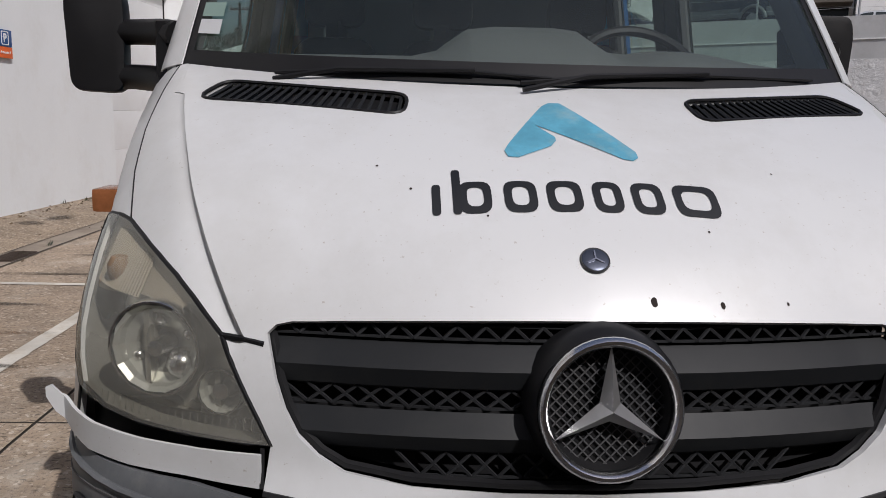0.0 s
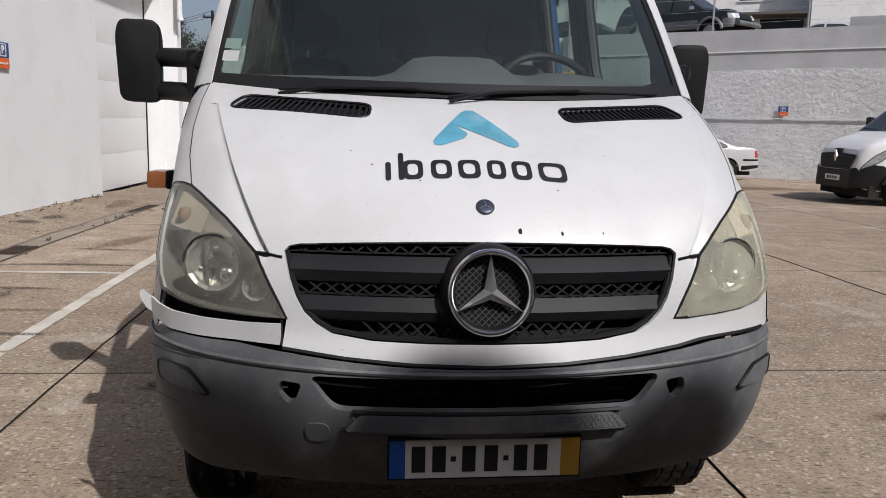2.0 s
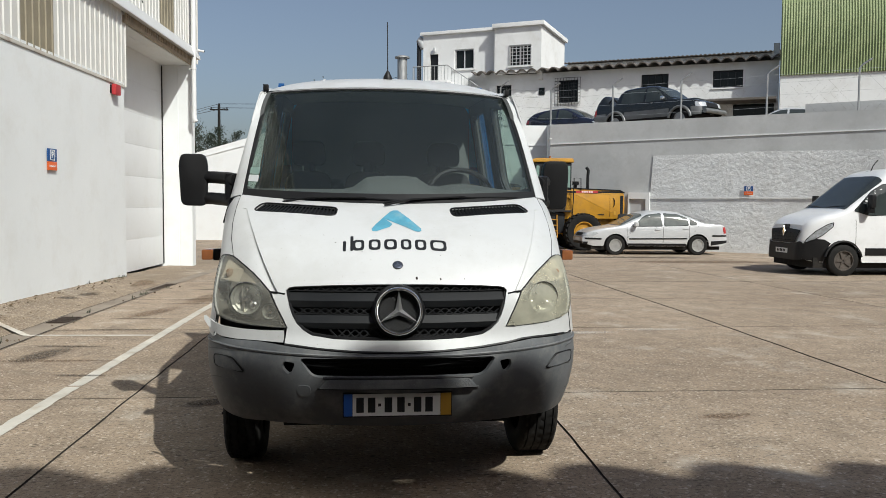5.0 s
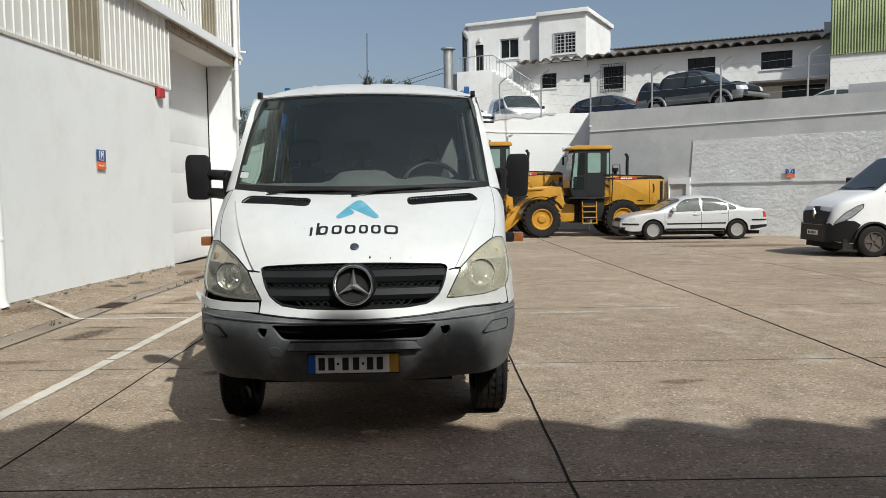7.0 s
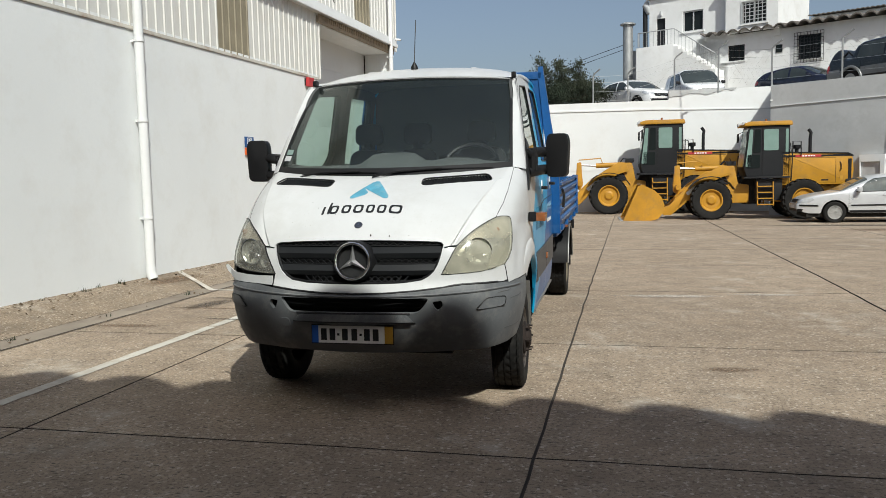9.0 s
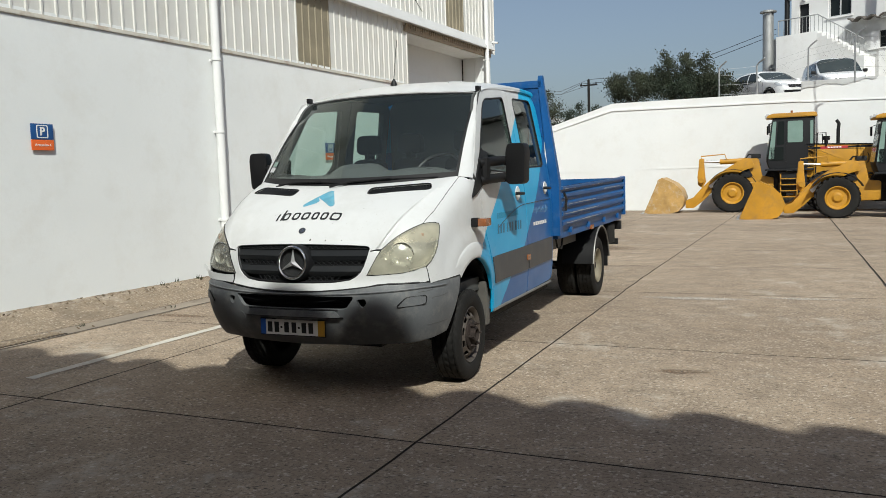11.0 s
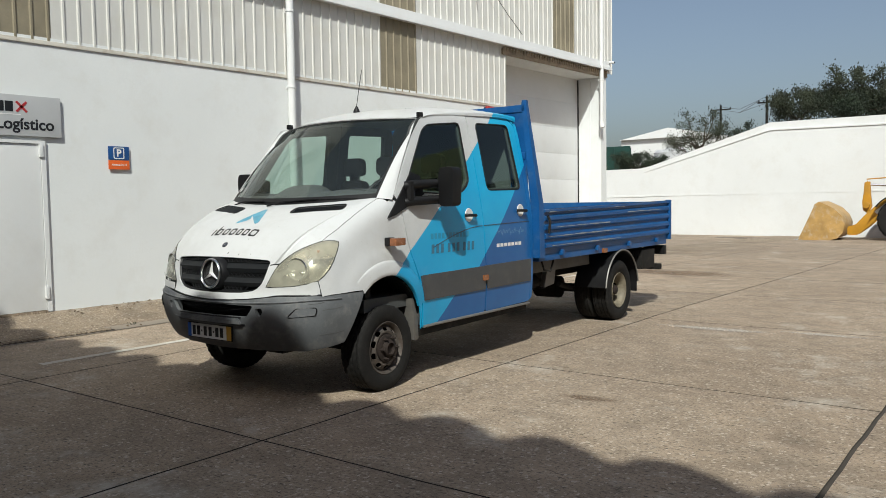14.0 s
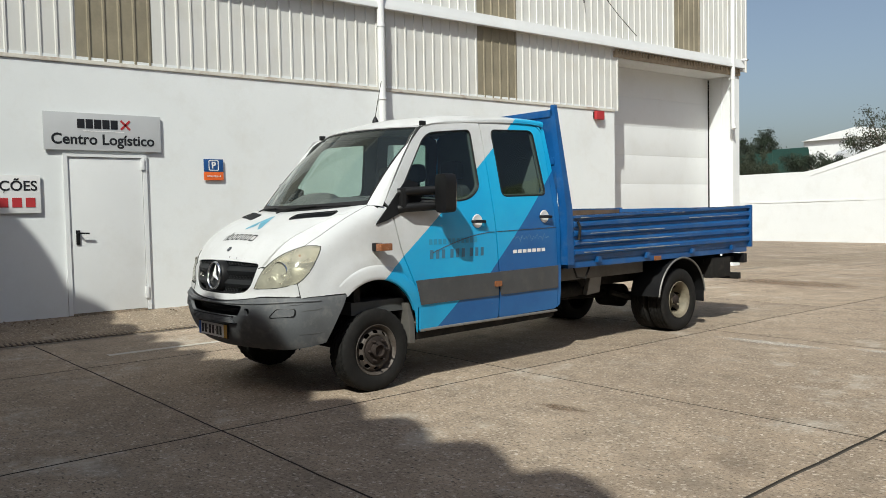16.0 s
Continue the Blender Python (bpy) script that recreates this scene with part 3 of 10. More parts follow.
downpipe(6.08, 0.14, 9.5, 0.062, "white plastic downpipe on the warehouse wall")
downpipe(CORNER - 0.45, 3.3, 9.5, 0.055, "white downpipe at the warehouse corner")


# ---- signs and fittings on the wall ----
def facing_x(y, z, x=WX + 0.02):
    """Pose of flat writing on the wall, read from the yard."""
    return Matrix.Translation((x, y, z)) @ Matrix(((0, 0, 1, 0), (1, 0, 0, 0), (0, 1, 0, 0), (0, 0, 0, 1)))


def parking_sign(m, label):
    """A small blue and orange parking sign; its plane is the pose's xy plane."""
    t = thing("parking_sign", label, "sign", m)
    part("blue_plate", box(-0.145, 0.145, -0.025, 0.155, 0.0, 0.012, 0.002), SIGN_BLUE, t, "blue upper plate")
    part("orange_plate", box(-0.145, 0.145, -0.150, -0.030, 0.0, 0.012, 0.002), SIGN_ORANGE, t, "orange lower plate")
    part("white_square", prism(rounded([(-0.075, -0.01), (0.075, -0.01), (0.075, 0.14), (-0.075, 0.14)], 0.02), 0.012, 0.015, "Z",
         holes=[rounded([(-0.064, 0.001), (0.064, 0.001), (0.064, 0.129), (-0.064, 0.129)], 0.016)]), SIGN_WHITE, t, "white square outline")
    words("P", 0.13, Matrix.Translation((0, 0.063, 0.013)), "letter", SIGN_WHITE, t, bold=0.004)
    words("Armazém 4", 0.045, Matrix.Translation((0, -0.09, 0.013)), "lettering", SIGN_WHITE, t)
    return t


parking_sign(facing_x(3.165, 2.10), "blue and orange parking sign beside the grey door")
parking_sign(facing_x(9.06, 2.03), "blue and orange parking sign near the garage")

board = thing("company_sign", "grey company sign board over the metal door", "sign", facing_x(1.665, 2.575))
part("panel", box(-0.745, 0.745, -0.245, 0.245, 0, 0.02, 0.003), SIGN_GREY, board)
for i in range(5):
    part("logo_bar", box(-0.335 + i * 0.105, -0.245 + i * 0.105, 0.045, 0.165, 0.02, 0.024), INK, board, "dark logo bar")

xs_mark = bmesh.new()
for s in (1, -1):
    box(-0.085, 0.085, -0.014, 0.014, 0.02, 0.024, bm=xs_mark, m=Matrix.Translation((0.275, 0.105, 0)) @ pose(0, 0, 0, 0, 0, 45 * s))

part("logo_cross", xs_mark, SIGN_RED, board, "dark red crossed bars")
part("fine_print", box(-0.26, 0.26, 0.005, 0.015, 0.02, 0.022), SIGN_WHITE, board, "pale row of fine print")
words("Centro Logístico", 0.192, Matrix.Translation((0, -0.105, 0.021)), "lettering", INK, board, bold=0.0042)

info = thing("information_sign", "white information sign with dark and red lettering", "sign", facing_x(0.33, 1.755))
part("panel", box(-0.53, 0.53, -0.24, 0.24, 0, 0.015, 0.003), SIGN_WHITE, info)
words("MAÇÕES", 0.175, Matrix.Translation((0.495, 0.10, 0.016)), "lettering", INK, info, align="RIGHT", bold=0.003)
for i in range(6):
    part("number_bar", box(-0.42 + i * 0.155, -0.31 + i * 0.155, -0.165, -0.045, 0.015, 0.019), SIGN_RED, info, "red number bar")

alarm = thing("alarm_box", "red alarm box on the white wall", "alarm", facing_x(11.52, 3.36))
part("housing", box(-0.12, 0.12, -0.09, 0.09, 0, 0.08, 0.025), SIGN_RED, alarm)
part("base", box(-0.13, 0.13, -0.07, 0.07, -0.02, 0.004), BLACK, alarm)
cam_box = thing("security_camera", "small white security camera under the gutter", "camera", pose(WX + 0.16, CORNER - 0.02, 5.02) @ Matrix.Scale(0.7, 4))
part("body", tube([(-0.1, 0, 0), (0.1, 0.03, -0.03)], 0.04, n=10), DOOR_WHITE, cam_box)
part("lens", tube([(0.1, 0.03, -0.03), (0.115, 0.032, -0.034)], 0.03, n=10), BLACK, cam_box)
wire = thing("cable", "thin dark cable hanging on the cladding", "cable")
part("strand", tube([(WX + 0.10, 11.1, 7.0), (WX + 0.12, 11.25, 6.1), (WX + 0.2, 12.0, 5.45), (WX + 0.18, 12.6, 5.1)], 0.008, n=5), BLACK, wire)
part("strand", tube([(WX + 0.10, 11.1, 7.0), (WX + 0.09, 11.0, 6.2), (WX + 0.1, 11.05, 5.6)], 0.012, n=5), BLACK, wire)

# ---- the far retaining walls and the upper terrace ----
BEND, ELBOW, EAST = (6.50, 32.58), (5.87, 28.3), (22.0, 17.2)


def wall_run(bm, a, b, z0a, z0b, za, zb, thick=0.35, n=1):
    """A wall from a to b (its seen face on the left side of b - a is towards the yard), with a sloping top."""
    d = Vector((b[0] - a[0], b[1] - a[1], 0)).normalized()
    back = Vector((-d.y, d.x, 0)) * thick
    v = []
    for p, z0, z1 in ((a, z0a, za), (b, z0b, zb)):
        q = Vector((p[0], p[1], 0))
        v.append([bm.verts.new(q + Vector((0, 0, z0))), bm.verts.new(q + Vector((0, 0, z1))), bm.verts.new(q + back + Vector((0, 0, z1))), bm.verts.new(q + back + Vector((0, 0, z0)))])
    for i in range(4):
        bm.faces.new((v[0][i], v[0][(i + 1) % 4], v[1][(i + 1) % 4], v[1][i]))
    bm.faces.new(v[0][::-1])
    bm.faces.new(v[1])
    return bm


bm = wall_run(bmesh.new(), (-30, 33.6), (-11.6, 33.05), -1, -1, 2.85, 2.85)
wall_run(bm, (-11.6, 33.05), (-11.0, 33.03), -1, -1, 2.85, 2.95)
wall_run(bm, (-11.0, 33.03), (-5.5, 32.87), -1, -1, 2.95, 4.58)
wall_run(bm, (-5.5, 32.87), (2.3, 32.68), -1, -1, 4.58, 4.53)
wall_run(bm, (2.3, 32.68), BEND, -1, -1, 4.90, 4.90)
wall_run(bm, BEND, ELBOW, -1, -1, 4.90, 4.52)
setting("wall_north", bm, FAR_WHITE, "bright white rendered retaining wall with a ramped top")
bm = wall_run(bmesh.new(), (-30, 33.58), (-11.3, 33.02), 1.50, 1.50, 1.56, 1.56, 0.1)
wall_run(bm, (-11.3, 33.02), (BEND[0], BEND[1] - 0.03), 1.52, 1.62, 1.58, 1.69, 0.1)
wall_run(bm, (-11.3, 33.02), (-5.5, 32.83), 2.66, 4.24, 2.72, 4.30, 0.1)
wall_run(bm, (-5.5, 32.83), (2.3, 32.65), 4.24, 4.12, 4.30, 4.18, 0.1)
wall_run(bm, (2.3, 32.65), (BEND[0], BEND[1] - 0.03), 4.10, 3.98, 4.15, 4.03, 0.1)
wall_run(bm, (BEND[0] - 0.03, BEND[1] - 0.03), (ELBOW[0] - 0.03, ELBOW[1] - 0.03), 4.16, 3.95, 4.21, 4.0, 0.1)
setting("trim", bm, FAR_WHITE, "white moulded ledge along the retaining wall")
ragged = [(x, 4.62 + 0.09 * (x - 2.32) + 0.14 * noise.noise((x * 1.4, 3.0, 0)) + 0.10 * noise.noise((x * 4.0, 1.0, 0))) for x in steps(2.32, 5.0, 18)]
bm = patch(ragged + [(5.05, 4.92), (2.32, 4.92)], lambda x, z: (x, 32.65 - 0.024 * (x - 2.3), z), us=steps(2.6, 6.2, 8), thick=-0.02, core=(4, 45, 4))
setting("wall_patch", bm, GREY_RENDER, "bare grey render left above the white paint")
GD = Vector((EAST[0] - ELBOW[0], EAST[1] - ELBOW[1], 0)).normalized()


def on_grey(s, z, off=0.0):
    """A place on the grey wall's face, s metres from its elbow, off metres in front of it."""
    return Vector((ELBOW[0], ELBOW[1], z)) + GD * s + Vector((GD.y, -GD.x, 0)) * off


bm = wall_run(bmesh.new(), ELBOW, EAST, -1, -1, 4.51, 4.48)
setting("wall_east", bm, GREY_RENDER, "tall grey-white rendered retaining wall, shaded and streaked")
bm = patch([(3.98, -0.4), (3.98, 1.4), (4.08, 3.22), (7.0, 3.24), (7.05, 3.28), (10.5, 3.25), (19.3, 3.3), (19.3, -0.4)],
           lambda s, z: on_grey(s, z, 0.035 + 0.012 * noise.noise((s * 1.3, z * 1.7, 0))), us=steps(4.0, 19.3, 50), vs=steps(-0.4, 3.3, 18), thick=-0.03, core=(30, 45, 2))
setting("wall_patch", bm, ROUGH_WHITE, "rough-cast white lower part of the retaining wall")
bm = bmesh.new()
wall_run(bm, on_grey(0, 0, 0.03).to_2d(), on_grey(19.6, 0, 0.03).to_2d(), 3.74, 3.93, 3.775, 3.965, 0.03)
wall_run(bm, on_grey(4.0, 0, 0.09).to_2d(), on_grey(19.6, 0, 0.09).to_2d(), 1.71, 1.74, 1.745, 1.775, 0.03)
setting("trim", bm, FAR_WHITE, "thin pale conduit line along the grey wall")
m = Matrix.Translation(on_grey(7.40, 1.96, 0.09)) @ Matrix(((GD.x, 0, GD.y, 0), (GD.y, 0, -GD.x, 0), (0, 1, 0, 0), (0, 0, 0, 1)))
parking_sign(m, "blue and orange parking sign on the rough wall")
hatch = thing("window_hatch", "white framed grey hatch low in the grey wall", "window",
              Matrix.Translation(on_grey(3.60, 0, 0.02)) @ Matrix(((GD.x, 0, GD.y, 0), (GD.y, 0, -GD.x, 0), (0, 1, 0, 0), (0, 0, 0, 1))))
part("frame", prism([(-0.40, 0.7), (0.40, 0.7), (0.40, 1.90), (-0.40, 1.90)], 0, 0.1, "Z", holes=[[(-0.36, 0.8), (0.26, 0.8), (0.26, 1.66), (-0.36, 1.66)]]), FAR_WHITE, hatch)
part("panel", box(-0.37, 0.27, 0.79, 1.67, 0.0, 0.03), SIGN_GREY, hatch)

# the terrace behind the walls
bm = bmesh.new()
front = [(-11.0, 33.4, 2.6), (-5.0, 33.2, 4.0), (2.8, 33.0, 4.15), (6.75, 32.85, 4.15), (6.20, 28.7, 4.15), (22.3, 17.5, 4.15), (60, -8, 4.2)]
backs = [(-11.5, 60, 2.6), (-5.0, 60, 5.6), (4.0, 60, 6.2), (8.0, 59, 6.2), (14.0, 56, 6.2), (32.0, 44, 6.0), (80, 20, 6.0)]
mid = [tuple(a[i] * 0.62 + b[i] * 0.38 for i in range(2)) + (a[2] + (b[2] - a[2]) * 0.12,) for a, b in zip(front, backs)]
rows = [[bm.verts.new(p) for p in r] for r in (front, mid, backs)]
for i in range(2):
    for j in range(len(front) - 1):
        bm.faces.new((rows[i][j], rows[i][j + 1], rows[i + 1][j + 1], rows[i + 1][j]))
setting("terrace", bm, EARTH, "raised earth terrace behind the retaining walls")
bm = bmesh.new()
rows = [[bm.verts.new(p) for p in r] for r in ([(-60, 34.2, 2.3), (-11.0, 33.45, 2.4)], [(-60, 90, 2.2), (-11.0, 90, 2.2)])]
bm.faces.new((rows[0][0], rows[0][1], rows[1][1], rows[1][0]))
setting("ground_behind", bm, EARTH, "flat earth beyond the low white wall")

# ---- the building behind the camera, whose scalloped eave casts the yard's shadow ----
EY, EZ = -5.5, 8.46
bm = box(-30, 26, -6.6, -6.1, -0.1, EZ - 0.1)
setting("wall_south", bm, SAND_WALL, "sand-coloured rendered wall on the south side of the yard")
# unseen wall added to the east; it cuts sky fill in the yard's shade
east = bmesh.new()
prism([(-6.6, -0.2), (16.0, -0.2), (16.0, 9.2), (-6.6, 9.2)], 19.5, 20.0, "X", bm=east,
      holes=[[(y, z), (y + 1.5, z), (y + 1.5, z + 1.2), (y, z + 1.2)] for y in (-3.0, 0.5, 4.0, 7.5, 11.0) for z in (2.2, 5.6)])
setting("wall_far_east", east, SAND_WALL, "unseen rendered wall added east of the yard to block sky light")
for y in (-3.0, 0.5, 4.0, 7.5, 11.0):
    for z in (2.2, 5.6):
        setting("window_east", box(19.7, 19.76, y, y + 1.5, z, z + 1.2), DARK_GLASS, "dark window in the unseen added east wall")
bm = bmesh.new()
n = 56 * 12
top, low = [], []
for i in range(n + 1):
    x = -30 + 56 * i / n
    lift = 0.35 * abs(math.sin(math.pi * (x - 6.69) / 0.76)) ** 0.7
    top.append(bm.verts.new((x, EY, EZ + lift)))
    low.append(bm.verts.new((x, -9.5, EZ + 1.0 + lift)))
for i in range(n):
    bm.faces.new((top[i], top[i + 1], low[i + 1], low[i]))
bmesh.ops.solidify(bm, geom=bm.faces[:], thickness=0.03)
setting("roof_south", bm, ROOF_TILE, "fibre-cement roof with a scalloped eave")
sc = tagged(new("cladding_south"), "weathered brown ribbed cladding of the south building", kind="structure")
me = sheet(3.6, EZ - 0.15, 1.0)
src = finish(me, "cladding_sheet", OLD_SHEET, sc, 30)
src.matrix_world = pose(-30, -6.06, 0, 0, 0, -90) @ Matrix.Translation((0, 0, 0))
for k in range(1, 55):
    ob = new("cladding_sheet", src.data)
    ob.parent = sc
    ob.matrix_world = pose(-30 + k, -6.06, 0, 0, 0, -90)


# ---- the truck: x across, y from the front axle towards the tail, z up ----
truck = thing("crew_cab_truck", "white and blue crew-cab flatbed truck with scuffed grey bumper", "truck", pose(0.32, 2.05, 0, 0, 0, 3.5))
NOSE = [(0, -0.988), (0.2, -0.979), (0.4, -0.952), (0.55, -0.917), (0.69, -0.866), (0.80, -0.802), (0.87, -0.728), (0.92, -0.63), (0.95, -0.50), (0.962, -0.38), (0.965, -0.25), (0.965, 0.1)]
arc = [0.0]
for p, q in zip(NOSE, NOSE[1:]):
    arc.append(arc[-1] + math.hypot(q[0] - p[0], q[1] - p[1]))
TX, TY = [(s, p[0]) for s, p in zip(arc, NOSE)], [(s, p[1]) for s, p in zip(arc, NOSE)]
IX = [(p[0], s) for s, p in zip(arc[:9], NOSE[:9])]
IY = [(p[1], s) for s, p in zip(arc, NOSE)]
BUMP_IN = [(0.36, 0.19), (0.40, 0.135), (0.45, 0.092), (0.50, 0.062), (0.56, 0.034), (0.64, 0.012), (0.70, 0.006), (0.75, 0.010), (0.80, 0.024), (0.84, 0.045)]


def sx(lx):
    """Arc place of a point lx across on the bumper."""
    return math.copysign(curve(IX, abs(lx)), lx)


def sy(ly):
    return curve(IY, ly)


def nose(s, z, out=0.0):
    """The bumper's skin."""
    a, side = abs(s), (1 if s >= 0 else -1)
    x, y = curve(TX, a), curve(TY, a)
    x2, y2 = curve(TX, a + 0.01), curve(TY, a + 0.01)
    d = Vector((x2 - x, y2 - y)).normalized()
    k = curve(BUMP_IN, z) * (1.0 - 0.5 * min(1.0, max(0.0, (a - 0.7) / 0.5))) - out
    return Vector((side * (x - d.y * k), y + d.x * k, z))


# the cab's outer skin: hood, flank and face, blended where they meet
HOODZ = [(-1.0, 0.78), (-0.93, 0.99), (-0.90, 1.045), (-0.86, 1.105), (-0.80, 1.170), (-0.71, 1.238), (-0.58, 1.315), (-0.37, 1.415), (-0.2, 1.475), (0.06, 1.55), (0.3, 1.62)]
PLAN = [(0, -0.968), (0.2, -0.958), (0.4, -0.930), (0.52, -0.902), (0.60, -0.880), (0.69, -0.846), (0.80, -0.785), (0.88, -0.712), (0.93, -0.62), (0.96, -0.45), (1.0, 0.1)]
INSET = [(0.70, -0.002), (0.765, 0.020), (0.80, 0.0335), (0.83, 0.0445), (0.90, 0.053), (0.97, 0.066), (1.03, 0.086), (1.07, 0.108), (1.12, 0.142), (1.18, 0.185), (1.3, 0.30), (1.5, 0.55)]
FOLD = [(0.98, 0.542), (1.03, 0.565), (1.06, 0.583), (1.12, 0.616), (1.20, 0.658), (1.28, 0.702), (1.36, 0.748), (1.44, 0.795), (1.50, 0.832)]
CREASE = [(-0.85, 0.55), (-0.81, 0.575), (-0.757, 0.619), (-0.675, 0.668), (-0.3, 0.775), (0.0, 0.825)]
SIDE_TAPER = [(-0.75, 0.910), (-0.58, 0.938), (-0.42, 0.950), (-0.28, 0.952), (0, 0.946), (0.2, 0.942), (1.2, 0.942), (2.2, 0.936)]
SIDE_LEAN = [(0.35, 0.03), (0.5, 0.012), (0.65, 0.0), (1.0, -0.004), (1.25, 0.0), (1.42, 0.014), (1.8, 0.075), (2.1, 0.128), (2.2, 0.15), (2.26, 0.175)]
GRILLE_HALF = [(0.530, 1.047), (0.514, 0.970), (0.499, 0.925), (0.478, 0.886), (0.446, 0.856), (0.405, 0.835), (0.30, 0.820), (0.15, 0.815)]


def hood_top(a, y):
    k = min(1.0, max(0.0, (y + 0.85) / 0.87))
    e = max(0.0, a - curve(CREASE, y) + 0.008)
    return curve(HOODZ, y) - (0.107 * (1 - k) + 0.045 * k) * a * a - (0.95 - 0.55 * k) * e * e / (e + 0.007 + 0.03 * k)


def side_at(y, z, out=0.0):
    x = curve(SIDE_TAPER, y) - curve(SIDE_LEAN, z) + out
    if y < 0.0:
        x -= 0.13 * min(1.0, -y / 0.45) * max(0.0, min(0.5, z - 0.72))
    flare = math.hypot((y + 0.02) / 0.50, (z - 0.45) / 0.54)
    if 0.7 < flare < 1.30 and z > 0.42:
        k = min(1.0, max(0.0, (1.25 - flare) / 0.085))
        x += 0.010 * k * k * (3 - 2 * k)
    return x


def round_max(a, b, k):
    h = max(k - abs(a - b), 0.0) / k
    return max(a, b) + h * h * k * 0.25


def off_rim(x, z):
    """Distance to the grille opening's edge."""
    pts = GRILLE_HALF + [(0.0, 0.814)]
    best = 1.0
    for (xa, za), (xb, zb) in zip(pts, pts[1:]):
        ux, uz = xb - xa, zb - za
        t = min(1.0, max(0.0, ((x - xa) * ux + (z - za) * uz) / (ux * ux + uz * uz)))
        best = min(best, math.hypot(x - xa - t * ux, z - za - t * uz))
    return best


def outside(x, y, z, rim=True):
    a = abs(x)
    w = 1.0 - 0.45 * min(1.0, max(0.0, (a - 0.45) / 0.45))
    inset = curve(INSET, z) * w
    if rim is True and a < 0.62 and z < 1.04 and y < -0.7:
        d = off_rim(a, z)
        if d < 0.045:
            inset += 0.006 * (1.0 - d / 0.045) * min(1.0, (1.04 - z) / 0.05)
    face = (curve(PLAN, a) + inset - y) * 0.85
    fold = 0.0
    if rim != "no fold" and y < -0.1 and z > 1.0 and a > 0.5:
        d = a - curve(FOLD, z)
        if d > 0:
            fade = min(1.0, (z - 1.0) / 0.04) * min(1.0, max(0.0, (1.46 - z) / 0.30))
            fold = fade * 0.024 * (1.0 - math.exp(-d / 0.007)) * math.exp(-d / 0.042)
    return fold + round_max(round_max((z - hood_top(a, y)) * 0.75, face, 0.05), a - side_at(y, z), 0.07)


def meet(p, d, rim=True):
    """Where the line through p along d enters the skin."""
    lo, hi = -0.5, 0.5
    for _ in range(20):
        mid = (lo + hi) / 2
        if outside(p[0] + d[0] * mid, p[1] + d[1] * mid, p[2] + d[2] * mid, rim) > 0:
            lo = mid
        else:
            hi = mid
    return Vector((p[0] + d[0] * hi, p[1] + d[1] * hi, p[2] + d[2] * hi))


def from_front(x, z):
    return meet((x, -0.75, z), (0, 1, 0))


def from_top(x, y):
    return meet((x, y, 1.3), (0, 0, -1))


def from_side(y, z, s=1):
    return meet((s * 0.9, y, z), (-s, 0, 0))


def skin(points, d, cell=0.045, holes=(), out=0.0, thick=0.0, rim=True, up=(0, 0, 1), fine=1.0):
    """A piece of the skin inside a ring of points, seen along d."""
    d = Vector(d).normalized()
    e1 = d.cross(Vector(up)).normalized()
    e2 = e1.cross(d)
    mid = sum((Vector(p) for p in points), Vector()) / len(points)
    flat = lambda p: ((Vector(p) - mid).dot(e1), (Vector(p) - mid).dot(e2))
    o = [flat(p) for p in points]
    us = steps(min(p[0] for p in o), max(p[0] for p in o), max(2, int((max(p[0] for p in o) - min(p[0] for p in o)) / cell / fine)))
    vs = steps(min(p[1] for p in o), max(p[1] for p in o), max(2, int((max(p[1] for p in o) - min(p[1] for p in o)) / cell)))
    return patch(o, lambda a, b: meet(mid + e1 * a + e2 * b, d, rim) - d * out, holes=[[flat(p) for p in h] for h in holes], us=us[1:-1], vs=vs[1:-1], thick=thick, clean=True)


def join(bm, other):
    me = bpy.data.meshes.new("tmp")
    other.to_mesh(me)
    other.free()
    bm.from_mesh(me)
    bpy.data.meshes.remove(me)


def along(points, n=4):
    """More points along a run of corners."""
    res = []
    for p, q in zip(points, points[1:]):
        res += [tuple(a + (b - a) * i / n for a, b in zip(p, q)) for i in range(n)]
    return res + [points[-1]]


def hood_z(x, y):
    return from_top(x, y).z


def on_side(s, out=0.0):
    return lambda y, z: (s * side_at(y, z, out), y, z)


def ellipse(cx, cy, rx, ry, a0=0.0, a1=360.0, n=24):
    full = abs(a1 - a0) >= 359.9
    return [(cx + rx * math.cos(radians(a0 + (a1 - a0) * i / n)), cy + ry * math.sin(radians(a0 + (a1 - a0) * i / n))) for i in range(n if full else n + 1)]


# shared seams, on the side of positive x
W_BASE = lambda x: -0.27 + 0.37 * x * x
W_TOP = lambda x: 0.43 + 0.40 * x * x
seam_hood = [from_top(x, y) for x, y in along([(0.805, -0.580), (0.834, -0.45), (0.848, -0.32), (0.852, -0.15), (0.850, 0.012)], 3)]
lamp_in = [seam_hood[0]] + [from_front(x, z) for x, z in ((0.767, 1.164), (0.728, 1.140), (0.690, 1.113), (0.656, 1.083), (0.627, 1.053), (0.604, 1.030), (0.585, 0.992), (0.564, 0.950), (0.540, 0.905), (0.520, 0.868))]
lamp_low = [from_front(x, z) for x, z in ((0.56, 0.868), (0.66, 0.874), (0.74, 0.880), (0.81, 0.893))]
lamp_out = [from_side(y, z) for y, z in ((-0.685, 0.913), (-0.645, 0.945), (-0.60, 0.99), (-0.558, 1.044), (-0.51, 1.115), (-0.48, 1.165))]
lamp_top = [from_side(-0.478, 1.180), from_top(0.862, -0.502), from_top(0.832, -0.545)]
lamp_ring = lamp_in + lamp_low + lamp_out + lamp_top
